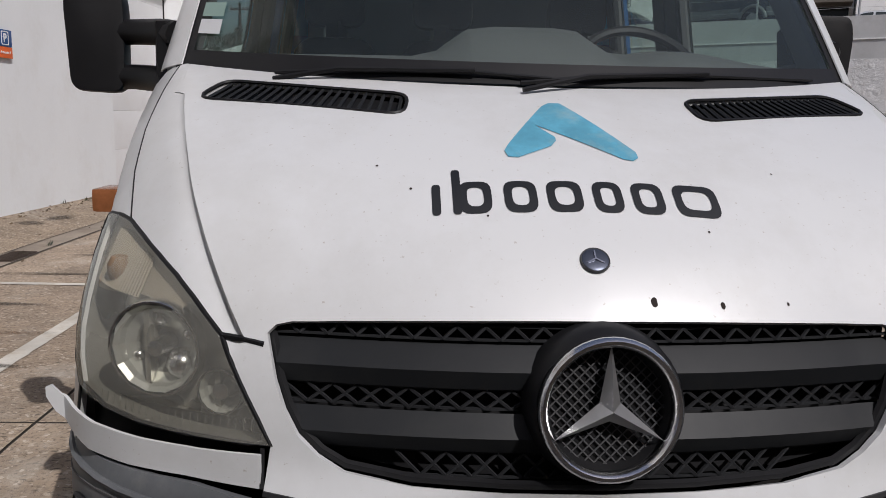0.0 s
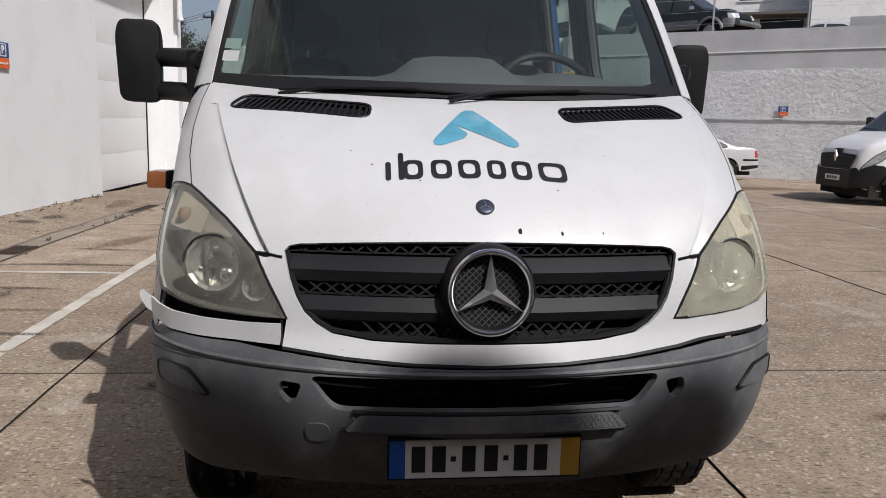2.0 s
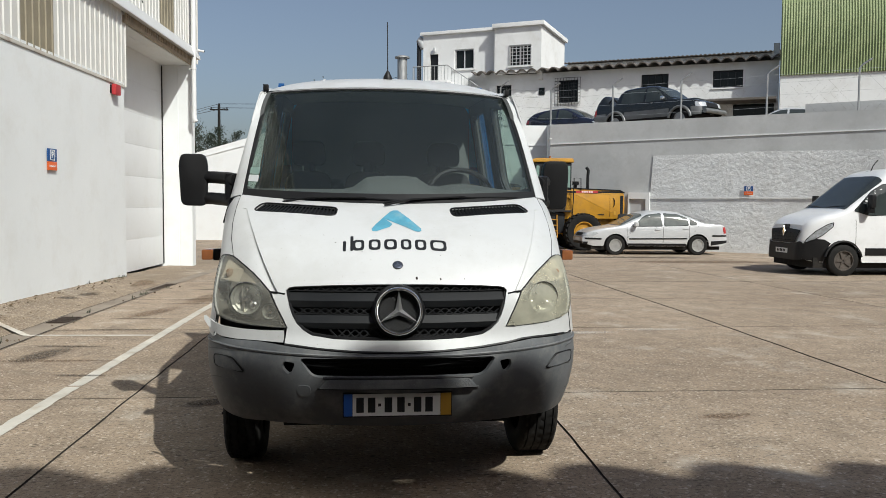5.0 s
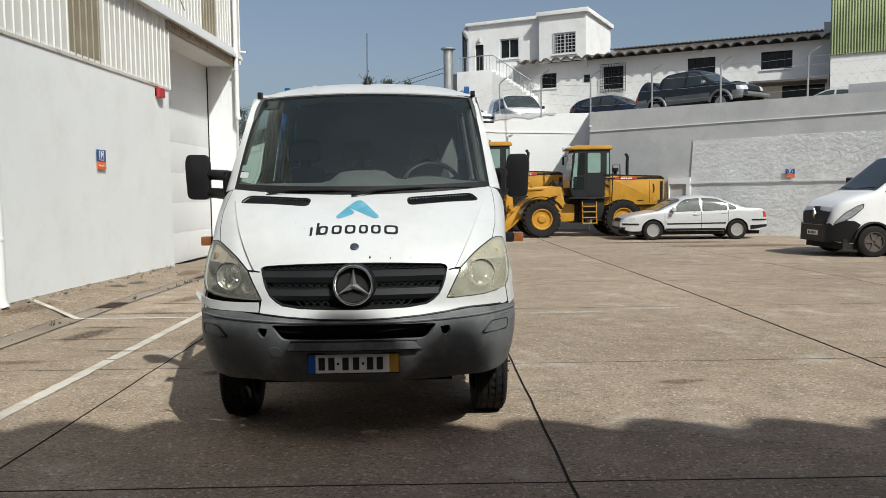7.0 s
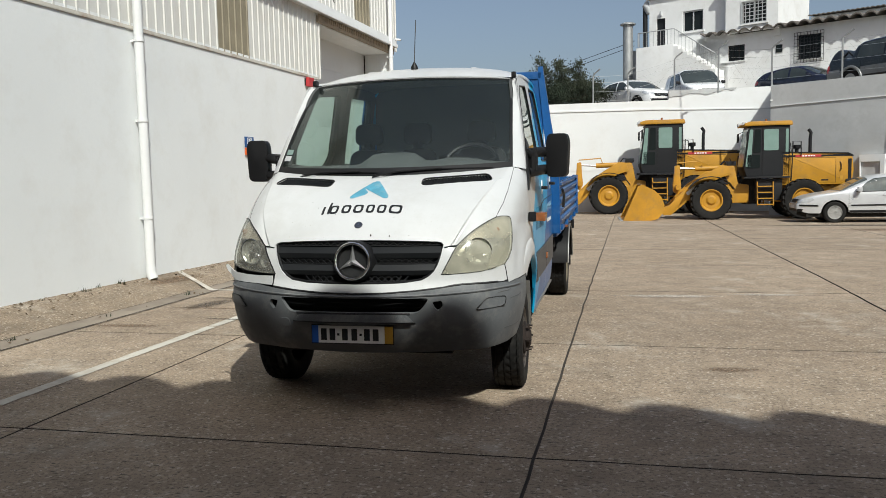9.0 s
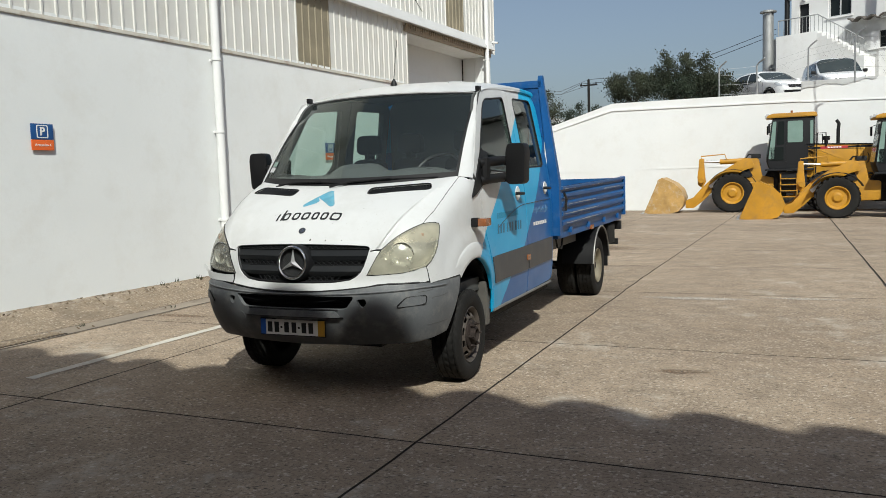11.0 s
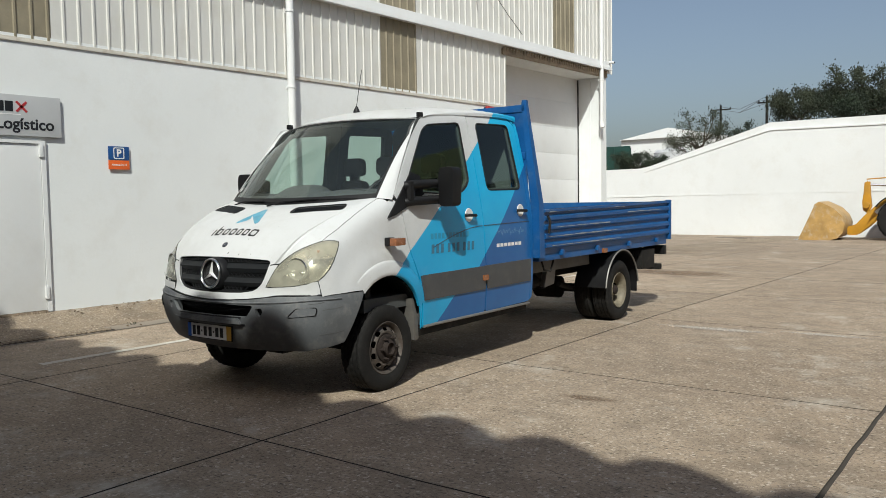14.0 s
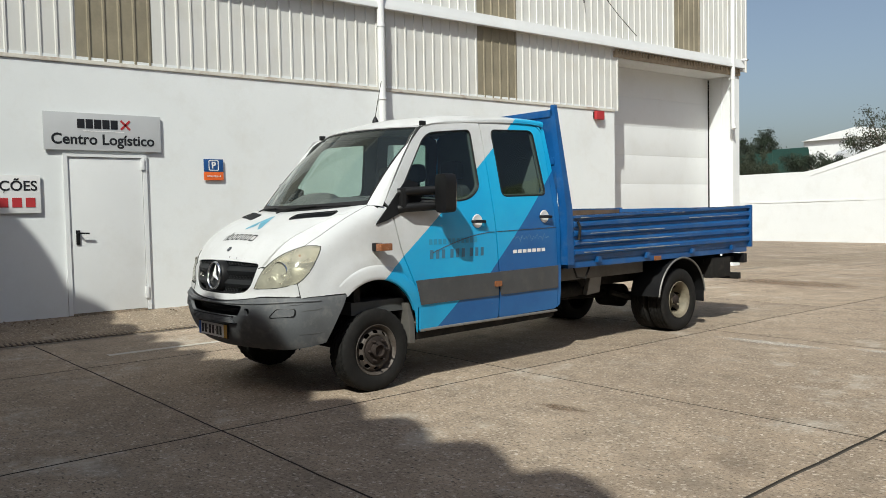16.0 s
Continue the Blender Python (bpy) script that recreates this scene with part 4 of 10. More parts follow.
flip = lambda pts, s: [Vector((s * p.x, p.y, p.z)) for p in pts] if s > 0 else [Vector((-p.x, p.y, p.z)) for p in pts][::-1]

# hood
rear = [from_top(x, W_BASE(x) - 0.004) for x in steps(0.822, -0.822, 22)]
lip = [from_front(x, z) for x, z in ([(x, 1.071 - 0.014 * (x / 0.5) ** 2) for x in steps(-0.49, 0.49, 16)] + [(0.515, 1.052), (0.528, 1.040), (0.533, 1.024), (0.565, 1.030)])]
lip = [Vector((-p.x, p.y, p.z)) for p in lip[:-5:-1]] + lip
ridge = [from_front(curve(FOLD, z), z) for z in steps(1.05, 1.47, 16)]
outer_ring = [lip[-1]] + lamp_in[6::-1] + seam_hood[1:] + [rear[0]] + ridge[::-1]
hood_ring = lip + ridge + rear + [Vector((-p.x, p.y, p.z)) for p in ridge[::-1]]
vent = rounded([(0.298, -0.326), (0.705, -0.186), (0.752, -0.290), (0.308, -0.426)], [0.035, 0.035, 0.045, 0.04])
vent_l = [(-x, y) for x, y in vent][::-1]
whole = skin(hood_ring, (0, 0.6, -0.8), 0.022, holes=[[from_top(x, y) for x, y in v] for v in (vent, vent_l)], thick=-0.010, rim="no fold")
for s in (1, -1):
    run = ridge[-3] - ridge[0]
    join(whole, skin(flip(outer_ring, s), (-0.25 * s, 0.65, -0.7), 0.02, thick=-0.010, up=(run.x * s, run.y, run.z), fine=0.3))
hood = part("hood", whole, PAINT, truck, "white hood with stone chips and rust spots", smooth=40)
for s in (1, -1):
    part("hood_seam", tube([p - Vector((0, 0, 0.001)) for p in flip(seam_hood, s)], 0.0022, n=5), BLACK, hood)
    part("hood_seam", tube(flip([lamp_in[6], from_front(0.565, 1.028), from_front(0.533, 1.022)], s), 0.005, n=5), BLACK, hood)
    v = [(s * x, y) for x, y in vent]
    vt = part("hood_vent", patch(v if s > 0 else v[::-1], lambda x, y: (x, y, hood_z(x, y) - 0.018), us=[s * k for k in steps(0.35, 0.72, 8)]), BLACK, hood, "black louvred air vent")
    rim = [Vector((x, y, hood_z(x, y) + 0.001)) for x, y in v]
    part("vent_rim", tube(rim, 0.004, n=6, closed=True), BLACK, hood)
    sl = bmesh.new()
    for i in range(21):
        k = (i + 0.7) / 21.4
        a = Vector((0.298 + 0.407 * k, -0.329 + 0.140 * k))
        b = Vector((0.308 + 0.444 * k, -0.423 + 0.133 * k))
        pa, pb = Vector((s * a.x, a.y, hood_z(a.x, a.y) - 0.006)), Vector((s * b.x, b.y, hood_z(b.x, b.y) - 0.006))
        tube([pa, pb], 0.0042, sl, n=5)
    part("vent_louvres", sl, SATIN, hood)

# badge, faded film and dark bars on the hood
on_hood = lambda x, y, h=0.003: (x, y, hood_z(x, y) + h)


def from_sheet(px, py):
    y = -0.37 - 0.212 * (py - 187) / 102
    return ((px - (965 + (py - 187) * 0.385)) * 0.25 / 228, y)


mark = [from_sheet(*p) for p in ((948, 196), (960, 188), (982, 188), (1000, 200), (1118, 279), (1122, 288), (1112, 293), (1095, 291), (938, 236), (976, 258), (978, 264), (970, 273), (915, 291), (897, 290), (889, 281), (893, 272))]
part("film_emblem", patch(mark, lambda x, y: on_hood(x, y, 0.0018), us=steps(-0.2, 0.2, 12), vs=steps(-0.6, -0.37, 8)), LOGO_BLUE, hood, "faded sky-blue arrow-shaped film")
for x0, x1, tall in ((-0.264, -0.249, 0.060), (-0.228, -0.213, 0.094), (-0.217, -0.160, 0.064), (-0.138, -0.080, 0.064), (-0.062, 0.000, 0.064), (0.020, 0.072, 0.064), (0.090, 0.146, 0.064), (0.166, 0.246, 0.064)):
    o = rounded([(x0, -0.716), (x1, -0.716), (x1, -0.716 + tall), (x0, -0.716 + tall)], 0.02)
    hole = [] if x1 - x0 < 0.03 else [rounded([(x0 + 0.014, -0.703), (x1 - 0.014, -0.703), (x1 - 0.014, -0.665), (x0 + 0.014, -0.665)], 0.016)]
    part("film_bar", patch(o, lambda x, y: on_hood(x, y, 0.0018), holes=hole, vs=steps(-0.71, -0.61, 6)), INK, hood, "dark film bar of a brand mark")
bz = Vector(on_hood(0.0, -0.790, 0.0))
tilt = Matrix.Translation(bz) @ pose(0, 0, 0, 43, 0, 0) @ Matrix.Scale(0.86, 4)
b = lathe([(0.001, 0.004), (0.020, 0.005), (0.026, 0.003), (0.028, -0.003)], 24)
bmesh.ops.transform(b, matrix=tilt, verts=b.verts)
part("badge", b, mat("badge_enamel", (0.07, 0.08, 0.11), 0.35, metal=0.6), hood, "small round dark blue badge")
b = lathe([(0.025, 0.001), (0.028, 0.004), (0.030, 0.0)], 24, closed=True)
bmesh.ops.transform(b, matrix=tilt, verts=b.verts)
part("badge_ring", b, STRIP, hood)
b = bmesh.new()
for i in range(3):
    a = radians(90 + 120 * i)
    tube([(0, 0, 0.006), (0.019 * math.cos(a), 0.019 * math.sin(a), 0.005)], 0.0022, b, n=4)
bmesh.ops.transform(b, matrix=tilt, verts=b.verts)
part("badge_mark", b, CHROME, hood)
for x, y, r in ((0.089, -0.835, 0.0055), (0.204, -0.833, 0.004), (0.32, -0.82, 0.0022), (-0.30, -0.66, 0.0025), (-0.17, -0.72, 0.002), (0.21, -0.74, 0.002), (-0.36, -0.60, 0.0025), (0.38, -0.6, 0.002)):
    o = [(x + r * (1 + 0.3 * noise.noise((i, x * 50, 0))) * math.cos(i * 0.7), y + r * math.sin(i * 0.7)) for i in range(9)]
    part("rust_spot", patch(o, lambda a, c: on_hood(a, c, 0.001)), RUSTY, hood, "small rust spot in the paint")

# front panel, grille, bumper
top_edge = [(x, 1.071 - 0.014 * (x / 0.5) ** 2) for x in steps(-0.49, 0.49, 12)]
grille_ring = top_edge + [(0.515, 1.055)] + GRILLE_HALF + [(0.0, 0.814)] + [(-x, z) for x, z in GRILLE_HALF[::-1]] + [(-0.515, 1.055)]
edge_low = along([(0.0, 0.764), (0.2, 0.769), (0.37, 0.780), (0.53, 0.797)], 3)
right_low = [from_front(x, z) for x, z in ((0.60, 0.806), (0.665, 0.810), (0.74, 0.811), (0.82, 0.812))] + [from_side(-0.672, 0.813)]
arm_r = [from_front(x, z) for x, z in GRILLE_HALF[::-1]] + [from_front(0.533, 1.022), from_front(0.565, 1.028)] + lamp_in[6:] + lamp_low + [lamp_out[0]] + right_low[::-1] + [from_front(x, z) for x, z in edge_low[::-1]]
arm_l = [from_front(-x, z) for x, z in GRILLE_HALF[::-1]] + [from_front(-0.533, 1.022), from_front(-0.565, 1.028)] + [Vector((-p.x, p.y, p.z)) for p in lamp_in[6:]] + [from_front(-x, z) for x, z in edge_low[::-1]]
both = skin(arm_r + [from_front(0.0, 0.814)], (0.0, 1, 0), 0.02, rim=False, thick=-0.012)
join(both, skin(arm_l + [from_front(0.0, 0.814)], (0.0, 1, 0), 0.02, rim=False, thick=-0.012))
panel = part("front_panel", both, PAINT, truck, "white front panel round the grille", smooth=40)
part("panel_gap", tube([from_front(x, z - 0.004) for x, z in [(-x, z) for x, z in edge_low[::-1]] + edge_low] + right_low, 0.006, n=5), BLACK, truck)


def face(x, z, out=0.0):
    """The plain face, without the bevel round the grille."""
    p = meet((x, -0.75, z), (0, 1, 0), False)
    return Vector((p.x, p.y - out, p.z))


grille_part = part("grille", patch([(x * 1.01, z) for x, z in grille_ring], lambda x, z: face(x, z, -0.065), us=steps(-0.5, 0.5, 16)), BLACK, truck, "black plastic grille with three rows of zigzag mesh")


def grille_half(z):
    pts = [(0.53, 1.075)] + GRILLE_HALF + [(0.0, 0.814)]
    for (xa, za), (xb, zb) in zip(pts, pts[1:]):
        if zb <= z <= za:
            return xb + (xa - xb) * (z - zb) / (za - zb)
    return 0.5


flange = []
for x, z in grille_ring:
    flange.append(face(x * 0.99, z - 0.002 if z > 1.0 else z + 0.003, -0.022))
part("grille_frame", tube(flange, 0.008, n=6, closed=True), BLACK, grille_part)
for z0, z1 in ((0.962, 1.030), (0.864, 0.925)):
    w, w_up = grille_half(z0) - 0.004, grille_half(z1) - 0.004
    fold = z0 + 0.46 * (z1 - z0)
    depth = lambda z: -0.030 + (0.018 * (z - z0) / (fold - z0) if z < fold else 0.018 - 0.020 * (z - fold) / (z1 - fold))
    bm = patch([(x, z0) for x in steps(-w, w, 16)] + [(x, z1) for x in steps(w_up, -w_up, 16)], lambda x, z: face(x, z, depth(z)), us=steps(-0.5, 0.5, 20), vs=[z0 + 0.25 * (fold - z0), fold, z1 - 0.2 * (z1 - fold)], thick=-0.012)
    part("slat", bm, SATIN, grille_part, "broad dark grey slat", smooth=15)
for z0, z1, cross in ((1.037, 1.056, False), (0.929, 0.959, True), (0.822, 0.860, True)):
    bm = bmesh.new()
    w = grille_half(min(z1, 1.045)) - 0.004
    sunk = -0.038 if cross else -0.022
    n = int(2 * w / (0.044 if not cross else 0.040))
    for i in range(n):
        a, c = -w + 2 * w * i / n, -w + 2 * w * (i + 1) / n
        m_ = (a + c) / 2
        runs = [((a, z0), (m_, z1)), ((m_, z1), (c, z0))]
        if cross:
            runs = [((a, z0), (c, z1)), ((a, z1), (c, z0))]
        for p, q in runs:
            if abs(p[0]) < grille_half(p[1]) and abs(q[0]) < grille_half(q[1]):
                tube([face(p[0], p[1], sunk), face(q[0], q[1], sunk)], 0.0031, bm, n=4)
    for zz in (z0, z1):
        tube([face(x, zz, sunk - 0.002) for x in steps(-w, w, 16)], 0.0028, bm, n=4)
    part("mesh_strip", bm, MESH_PLASTIC, grille_part, "zigzag mesh row")

# the round emblem
ec = Vector((0.0, -0.930, 0.952))
em = Matrix.Translation(ec) @ pose(0, 0, 0, 84, 0, 0)
b = lathe([(0.001, -0.03), (0.088, -0.03), (0.098, -0.014), (0.112, -0.014), (0.122, -0.028), (0.128, -0.07)], 40)
bmesh.ops.transform(b, matrix=em, verts=b.verts)
emblem = part("emblem", b, BLACK, truck, "round black emblem housing in the grille")
b = lathe([(0.1045 + 0.0085 * math.cos(a), 0.0005 + 0.011 * math.sin(a)) for a in steps(0, 2 * math.pi * 9 / 10, 9)], 44, closed=True)
bmesh.ops.transform(b, matrix=em, verts=b.verts)
part("emblem_ring", b, CHROME, emblem, "chrome ring")
b = bmesh.new()
mid_v = b.verts.new((0, 0, 0.014))
ring = []
for i in range(6):
    a = radians(90 + 60 * i)
    r = 0.100 if i % 2 == 0 else 0.019
    ring.append(b.verts.new((r * math.cos(a), r * math.sin(a), -0.008)))
base_v = b.verts.new((0, 0, -0.02))
for i in range(6):
    b.faces.new((ring[i], ring[(i + 1) % 6], mid_v))
    b.faces.new((ring[(i + 1) % 6], ring[i], base_v))
bmesh.ops.transform(b, matrix=em, verts=b.verts)
part("emblem_star", b, mat("satin_chrome", (0.62, 0.62, 0.62), 0.38, metal=0.9, var=0.1, bump=0), emblem, "chrome three-armed shape", smooth=5)
b = bmesh.new()
for k in range(-7, 8):
    h = math.sqrt(max(0, 0.095 ** 2 - (k * 0.0125) ** 2))
    tube([(k * 0.0125, -h, -0.026), (k * 0.0125, h, -0.026)], 0.0014, b, n=4)
    tube([(-h, k * 0.0125, -0.026), (h, k * 0.0125, -0.026)], 0.0014, b, n=4)
bmesh.ops.transform(b, matrix=em @ pose(0, 0, 0, 0, 0, 45), verts=b.verts)
part("emblem_mesh", b, STRIP, emblem)

# bumper
side_end = [(sy(-0.295), 0.808), (sy(-0.325), 0.75), (sy(-0.375), 0.66), (sy(-0.43), 0.55), (sy(-0.475), 0.45)]
top = [(sx(x), 0.806 - 0.047 * (1 - min(1, abs(x) / 0.64) ** 2)) for x in steps(-0.82, 0.82, 20)]
low = [(sx(x), 0.385 + 0.02 * abs(x)) for x in steps(0.82, -0.82, 14)]
bump_outline = top + [(sy(-0.45), 0.808)] + side_end + [(sy(-0.60), 0.425)] + low + [(-sy(-0.60), 0.425)] + [(-s, z) for s, z in side_end[::-1]] + [(-sy(-0.45), 0.808)]
inlet = rounded([(sx(-0.40), 0.650), (sx(0.40), 0.650), (sx(0.465), 0.738), (sx(-0.465), 0.738)], 0.03)
holes = [inlet]
for s in (1, -1):
    slot = [(s * sx(x), z) for x, z in rounded([(0.478, 0.716), (0.535, 0.722), (0.540, 0.690), (0.516, 0.660), (0.496, 0.672)], 0.014)]
    holes.append(slot if s > 0 else slot[::-1])
bm = patch(bump_outline, lambda s, z: nose(s, z), holes=holes, us=steps(-1.5, 1.5, 60), vs=steps(0.40, 0.82, 14), thick=-0.025)
bumper = part("front_bumper", bm, PLASTIC, truck, "scuffed dark grey plastic front bumper, cracked at one corner")
# black backing that puts the inlet's shade into its colour
part("inlet_back", patch([(sx(x), 0.63) for x in steps(-0.53, 0.53, 12)] + [(sx(x), 0.77) for x in steps(0.53, -0.53, 12)], lambda s, z: nose(s, z, -0.09)), BLACK, bumper, "black sheet giving the air inlet its shaded depth")
for i in range(3):
    z = 0.675 + i * 0.028
    part("inlet_rib", tube([nose(sx(x), z, -0.075) for x in steps(-0.43, 0.43, 16)], 0.004, n=5), BLACK, bumper)
part("step_gap", tube([nose(sx(x), 0.648, 0.004) for x in steps(-0.35, 0.35, 16)], 0.006, n=5), BLACK, bumper)
part("step_gap", tube([nose(sx(x), 0.596, 0.006) for x in steps(-0.38, 0.38, 16)], 0.005, n=5), BLACK, bumper)
step_at = lambda s, z, out=0.0: nose(s, z, 0.010 + (0.643 - z) * 0.40 + out)
part("bumper_step", patch(rounded([(sx(-0.37), 0.600), (sx(0.37), 0.600), (sx(0.33), 0.643), (sx(-0.33), 0.643)], 0.015), step_at, us=steps(-0.36, 0.36, 14), vs=[0.61, 0.62, 0.63], thick=-0.01), PLASTIC, bumper, "chequered step strip")
sl = bmesh.new()
for i in range(46):
    x = -0.335 + 0.67 * i / 45
    for d in (0.012, -0.012):
        tube([step_at(sx(x - d), 0.605, 0.001), step_at(sx(x + d), 0.638, 0.001)], 0.0018, sl, n=4)
part("step_ribs", sl, PLASTIC, bumper)
part("bumper_ridge", tube([nose(s, 0.748 + 0.03 * min(1, abs(s) / 0.9) ** 2, 0.002) for s in steps(-1.15, 1.15, 40)], 0.007, n=6), PLASTIC, bumper)
for s in (1, -1):
    o = rounded([(s * sx(0.72), 0.66), (s * sx(0.875), 0.672), (s * sx(0.88), 0.725), (s * sx(0.78), 0.725)], 0.02)
    part("cover_gap", tube([nose(a, z, 0.004) for a, z in o], 0.005, n=5, closed=True), BLACK, bumper)
    part("fog_lamp_cover", patch(o if s > 0 else o[::-1], lambda a, z: nose(a, z, 0.006), us=[s * k for k in steps(0.7, 1.1, 8)], thick=-0.008), PLASTIC, bumper, "blank fog lamp cover")
part("tow_eye_cap", patch(rounded([(sx(-0.475), 0.555), (sx(-0.41), 0.555), (sx(-0.41), 0.61), (sx(-0.475), 0.61)], 0.025), lambda s, z: nose(s, z, 0.004), thick=-0.006), PLASTIC, bumper)
for x, z, l in ((-0.86, 0.74, 0.3), (0.88, 0.745, 0.12), (0.9, 0.70, 0.16), (-0.88, 0.6, 0.2), (0.93, 0.52, 0.2)):
    s0 = sx(x) if abs(x) < 0.9 else math.copysign(sy(-0.6), x)
    part("scuff", tube([nose(s0 + l * (k - 0.5), z + 0.004 * math.sin(5 * k + x) + 0.02 * k, 0.0) for k in steps(0, 1, 8)], 0.0022, n=4), mat("pale_scuff", (0.10, 0.10, 0.10), 0.8) if x == -0.86 else bpy.data.materials["pale_scuff"], bumper, "pale scuff mark")
# the lifted, dented end of the white strip over the bumper
strip = [(-0.535, 0.800), (-0.66, 0.806), (-0.76, 0.808), (-0.84, 0.814), (-0.885, 0.832), (-0.915, 0.858), (-0.930, 0.886), (-0.930, 0.903), (-0.920, 0.907), (-0.905, 0.890), (-0.88, 0.876), (-0.83, 0.864), (-0.74, 0.857), (-0.64, 0.854), (-0.535, 0.856)]
part("bent_strip", patch(strip, lambda x, z: (x, curve(PLAN, min(0.90, -x)) + 0.030 - 0.10 * max(0.0, -x - 0.66), z), us=steps(-0.93, -0.55, 26), vs=steps(0.81, 0.90, 6), thick=-0.006), PAINT, truck, "bent white trim strip standing proud of the bumper")
part("panel_crack", tube([from_front(-0.533, z) for z in (0.80, 0.82, 0.84, 0.862)], 0.0045, n=4), BLACK, truck, "dark crack in the front panel")
# black sheet behind the bent strip, painting the shade of its hollow
part("strip_hollow", patch([(-0.54, 0.79), (-0.86, 0.79), (-0.86, 0.90), (-0.54, 0.89)], lambda x, z: (x, curve(PLAN, -x) + 0.085, z), us=steps(-0.8, -0.56, 6)), BLACK, truck)

# number plate, its characters as plain bars
pm = Matrix.Translation((-0.005, -0.955, 0.520)) @ Matrix.Scale(0.97, 4) @ pose(0, 0, 0, 90, 0, 0)
plate = new("number_plate")
plate.parent, plate.matrix_local = truck, pm
tagged(plate, "white number plate with blue and yellow ends")
part("plate_base", box(-0.262, 0.262, -0.060, 0.060, -0.012, 0.0, 0.003), BLACK, plate)
part("plate_face", box(-0.215, 0.205, -0.053, 0.053, 0.0, 0.004), PLATE_WHITE, plate)
part("blue_band", box(-0.257, -0.216, -0.053, 0.053, 0.0, 0.004), PLATE_BLUE, plate)
part("yellow_band", box(0.206, 0.257, -0.053, 0.053, 0.0, 0.004), PLATE_YELLOW, plate)
for x in (-0.18, -0.125, -0.045, 0.015, 0.095, 0.15):
    part("character_bar", box(x - 0.018, x + 0.018, -0.036, 0.036, 0.004, 0.006, 0.0), INK, plate)
for x in (-0.087, 0.055):
    part("character_dot", box(x - 0.007, x + 0.007, -0.007, 0.007, 0.004, 0.006), INK, plate)

# headlamps
LAMP_SILVER = mat("lamp_silver", (0.40, 0.39, 0.35), 0.28, metal=0.6, var=0.25)
BOWL = mat("mirror_bowl", (0.46, 0.47, 0.44), 0.32, metal=0.5, var=0.15, bump=0.0)
LAMP_AMBER = mat("amber_reflector", (0.33, 0.295, 0.24), 0.5, metal=0.2)
DULL_AMBER = mat("faded_amber_bulb", (0.28, 0.19, 0.12), 0.6, var=0.2, bump=0.0)
for s in (1, -1):
    ring = flip(lamp_ring, s)
    view = (-0.6 * s, 0.8, 0.0)
    hl = part("headlamp", skin(ring, view, 0.05, out=-0.085), LAMP_SILVER, truck, "large aged headlamp with a yellowed clear lens")
    part("lens", skin(ring, view, 0.035, out=0.004), LENS if s > 0 else CLEAR_LENS, hl, "hazy yellowed lens" if s > 0 else "worn, still clear lens")
    inward = Vector(view).normalized()
    part("lamp_surround", tube(ring, 0.0045, n=5, closed=True), BLACK, hl)
    sides = bmesh.new()
    lo_r = [sides.verts.new(p) for p in ring]
    hi_r = [sides.verts.new(p + inward * 0.085) for p in ring]
    for i in range(len(ring)):
        sides.faces.new((lo_r[i], lo_r[(i + 1) % len(ring)], hi_r[(i + 1) % len(ring)], hi_r[i]))
    part("lamp_housing", sides, LAMP_SILVER, hl)
    for x, z, r in ((0.737, 0.992, 0.076), (0.620, 0.938, 0.036)):
        c = from_front(s * x, z) + inward * 0.022
        rot = Vector((0.25 * s, -1, 0)).normalized().to_track_quat("Z", "Y").to_matrix().to_4x4()
        b = lathe([(0.002, -0.058), (r * 0.32, -0.055), (r * 0.36, -0.046), (r * 0.62, -0.040), (r * 0.66, -0.030), (r * 0.86, -0.020), (r * 0.90, -0.008), (r, 0.0), (r * 0.97, -0.012), (r * 0.6, -0.055), (0.002, -0.066)], 14)
        bmesh.ops.transform(b, matrix=Matrix.Translation(c) @ rot, verts=b.verts)
        part("reflector", b, BOWL, hl, "bright faceted reflector bowl", smooth=5)
        for u, v, q in ((0.42, -0.42, 0.36), (-0.05, 0.62, 0.20), (-0.62, -0.30, 0.17), (0.62, 0.28, 0.15)) if r > 0.05 else ((0.12, 0.1, 0.45),):
            b = lathe([(0.001, q * r), (q * r * 0.5, q * r * 0.87), (q * r * 0.87, q * r * 0.5), (q * r, 0.0), (q * r, -0.04)], 14)
            bmesh.ops.transform(b, matrix=Matrix.Translation(c) @ rot @ Matrix.Translation((u * r, v * r, -0.034)), verts=b.verts)
            part("chrome_dome", b, CHROME, hl, "chrome dome in the reflector")
        b = box(-0.005, 0.005, -0.9 * r, 0.9 * r, -0.04, -0.012)
        bmesh.ops.transform(b, matrix=Matrix.Translation(c) @ rot @ pose(-0.25 * r, 0, 0), verts=b.verts)
        part("reflector_web", b, LAMP_SILVER, hl)
        b = lathe([(r, -0.004), (r * 1.02, 0.003), (r * 1.07, 0.003), (r * 1.10, -0.006), (r * 1.06, -0.03)], 32, closed=True)
        bmesh.ops.transform(b, matrix=Matrix.Translation(c) @ rot, verts=b.verts)
        part("reflector_ring", b, CHROME, hl)
        b = lathe([(0.002, 0.0), (0.014, -0.002), (0.018, -0.05), (0.002, -0.055)], 12)
        bmesh.ops.transform(b, matrix=Matrix.Translation(c) @ rot, verts=b.verts)
        part("bulb", b, CHROME, hl)
    o2 = flip([lamp_top[0], lamp_top[1], lamp_top[2]] + lamp_in[0:5] + [from_front(0.69, 1.062), from_front(0.78, 1.072), from_side(-0.60, 1.06), from_side(-0.53, 1.08)], s)
    bulb_at = meet((s * 0.80, -0.6, 1.105), view) + inward * 0.02
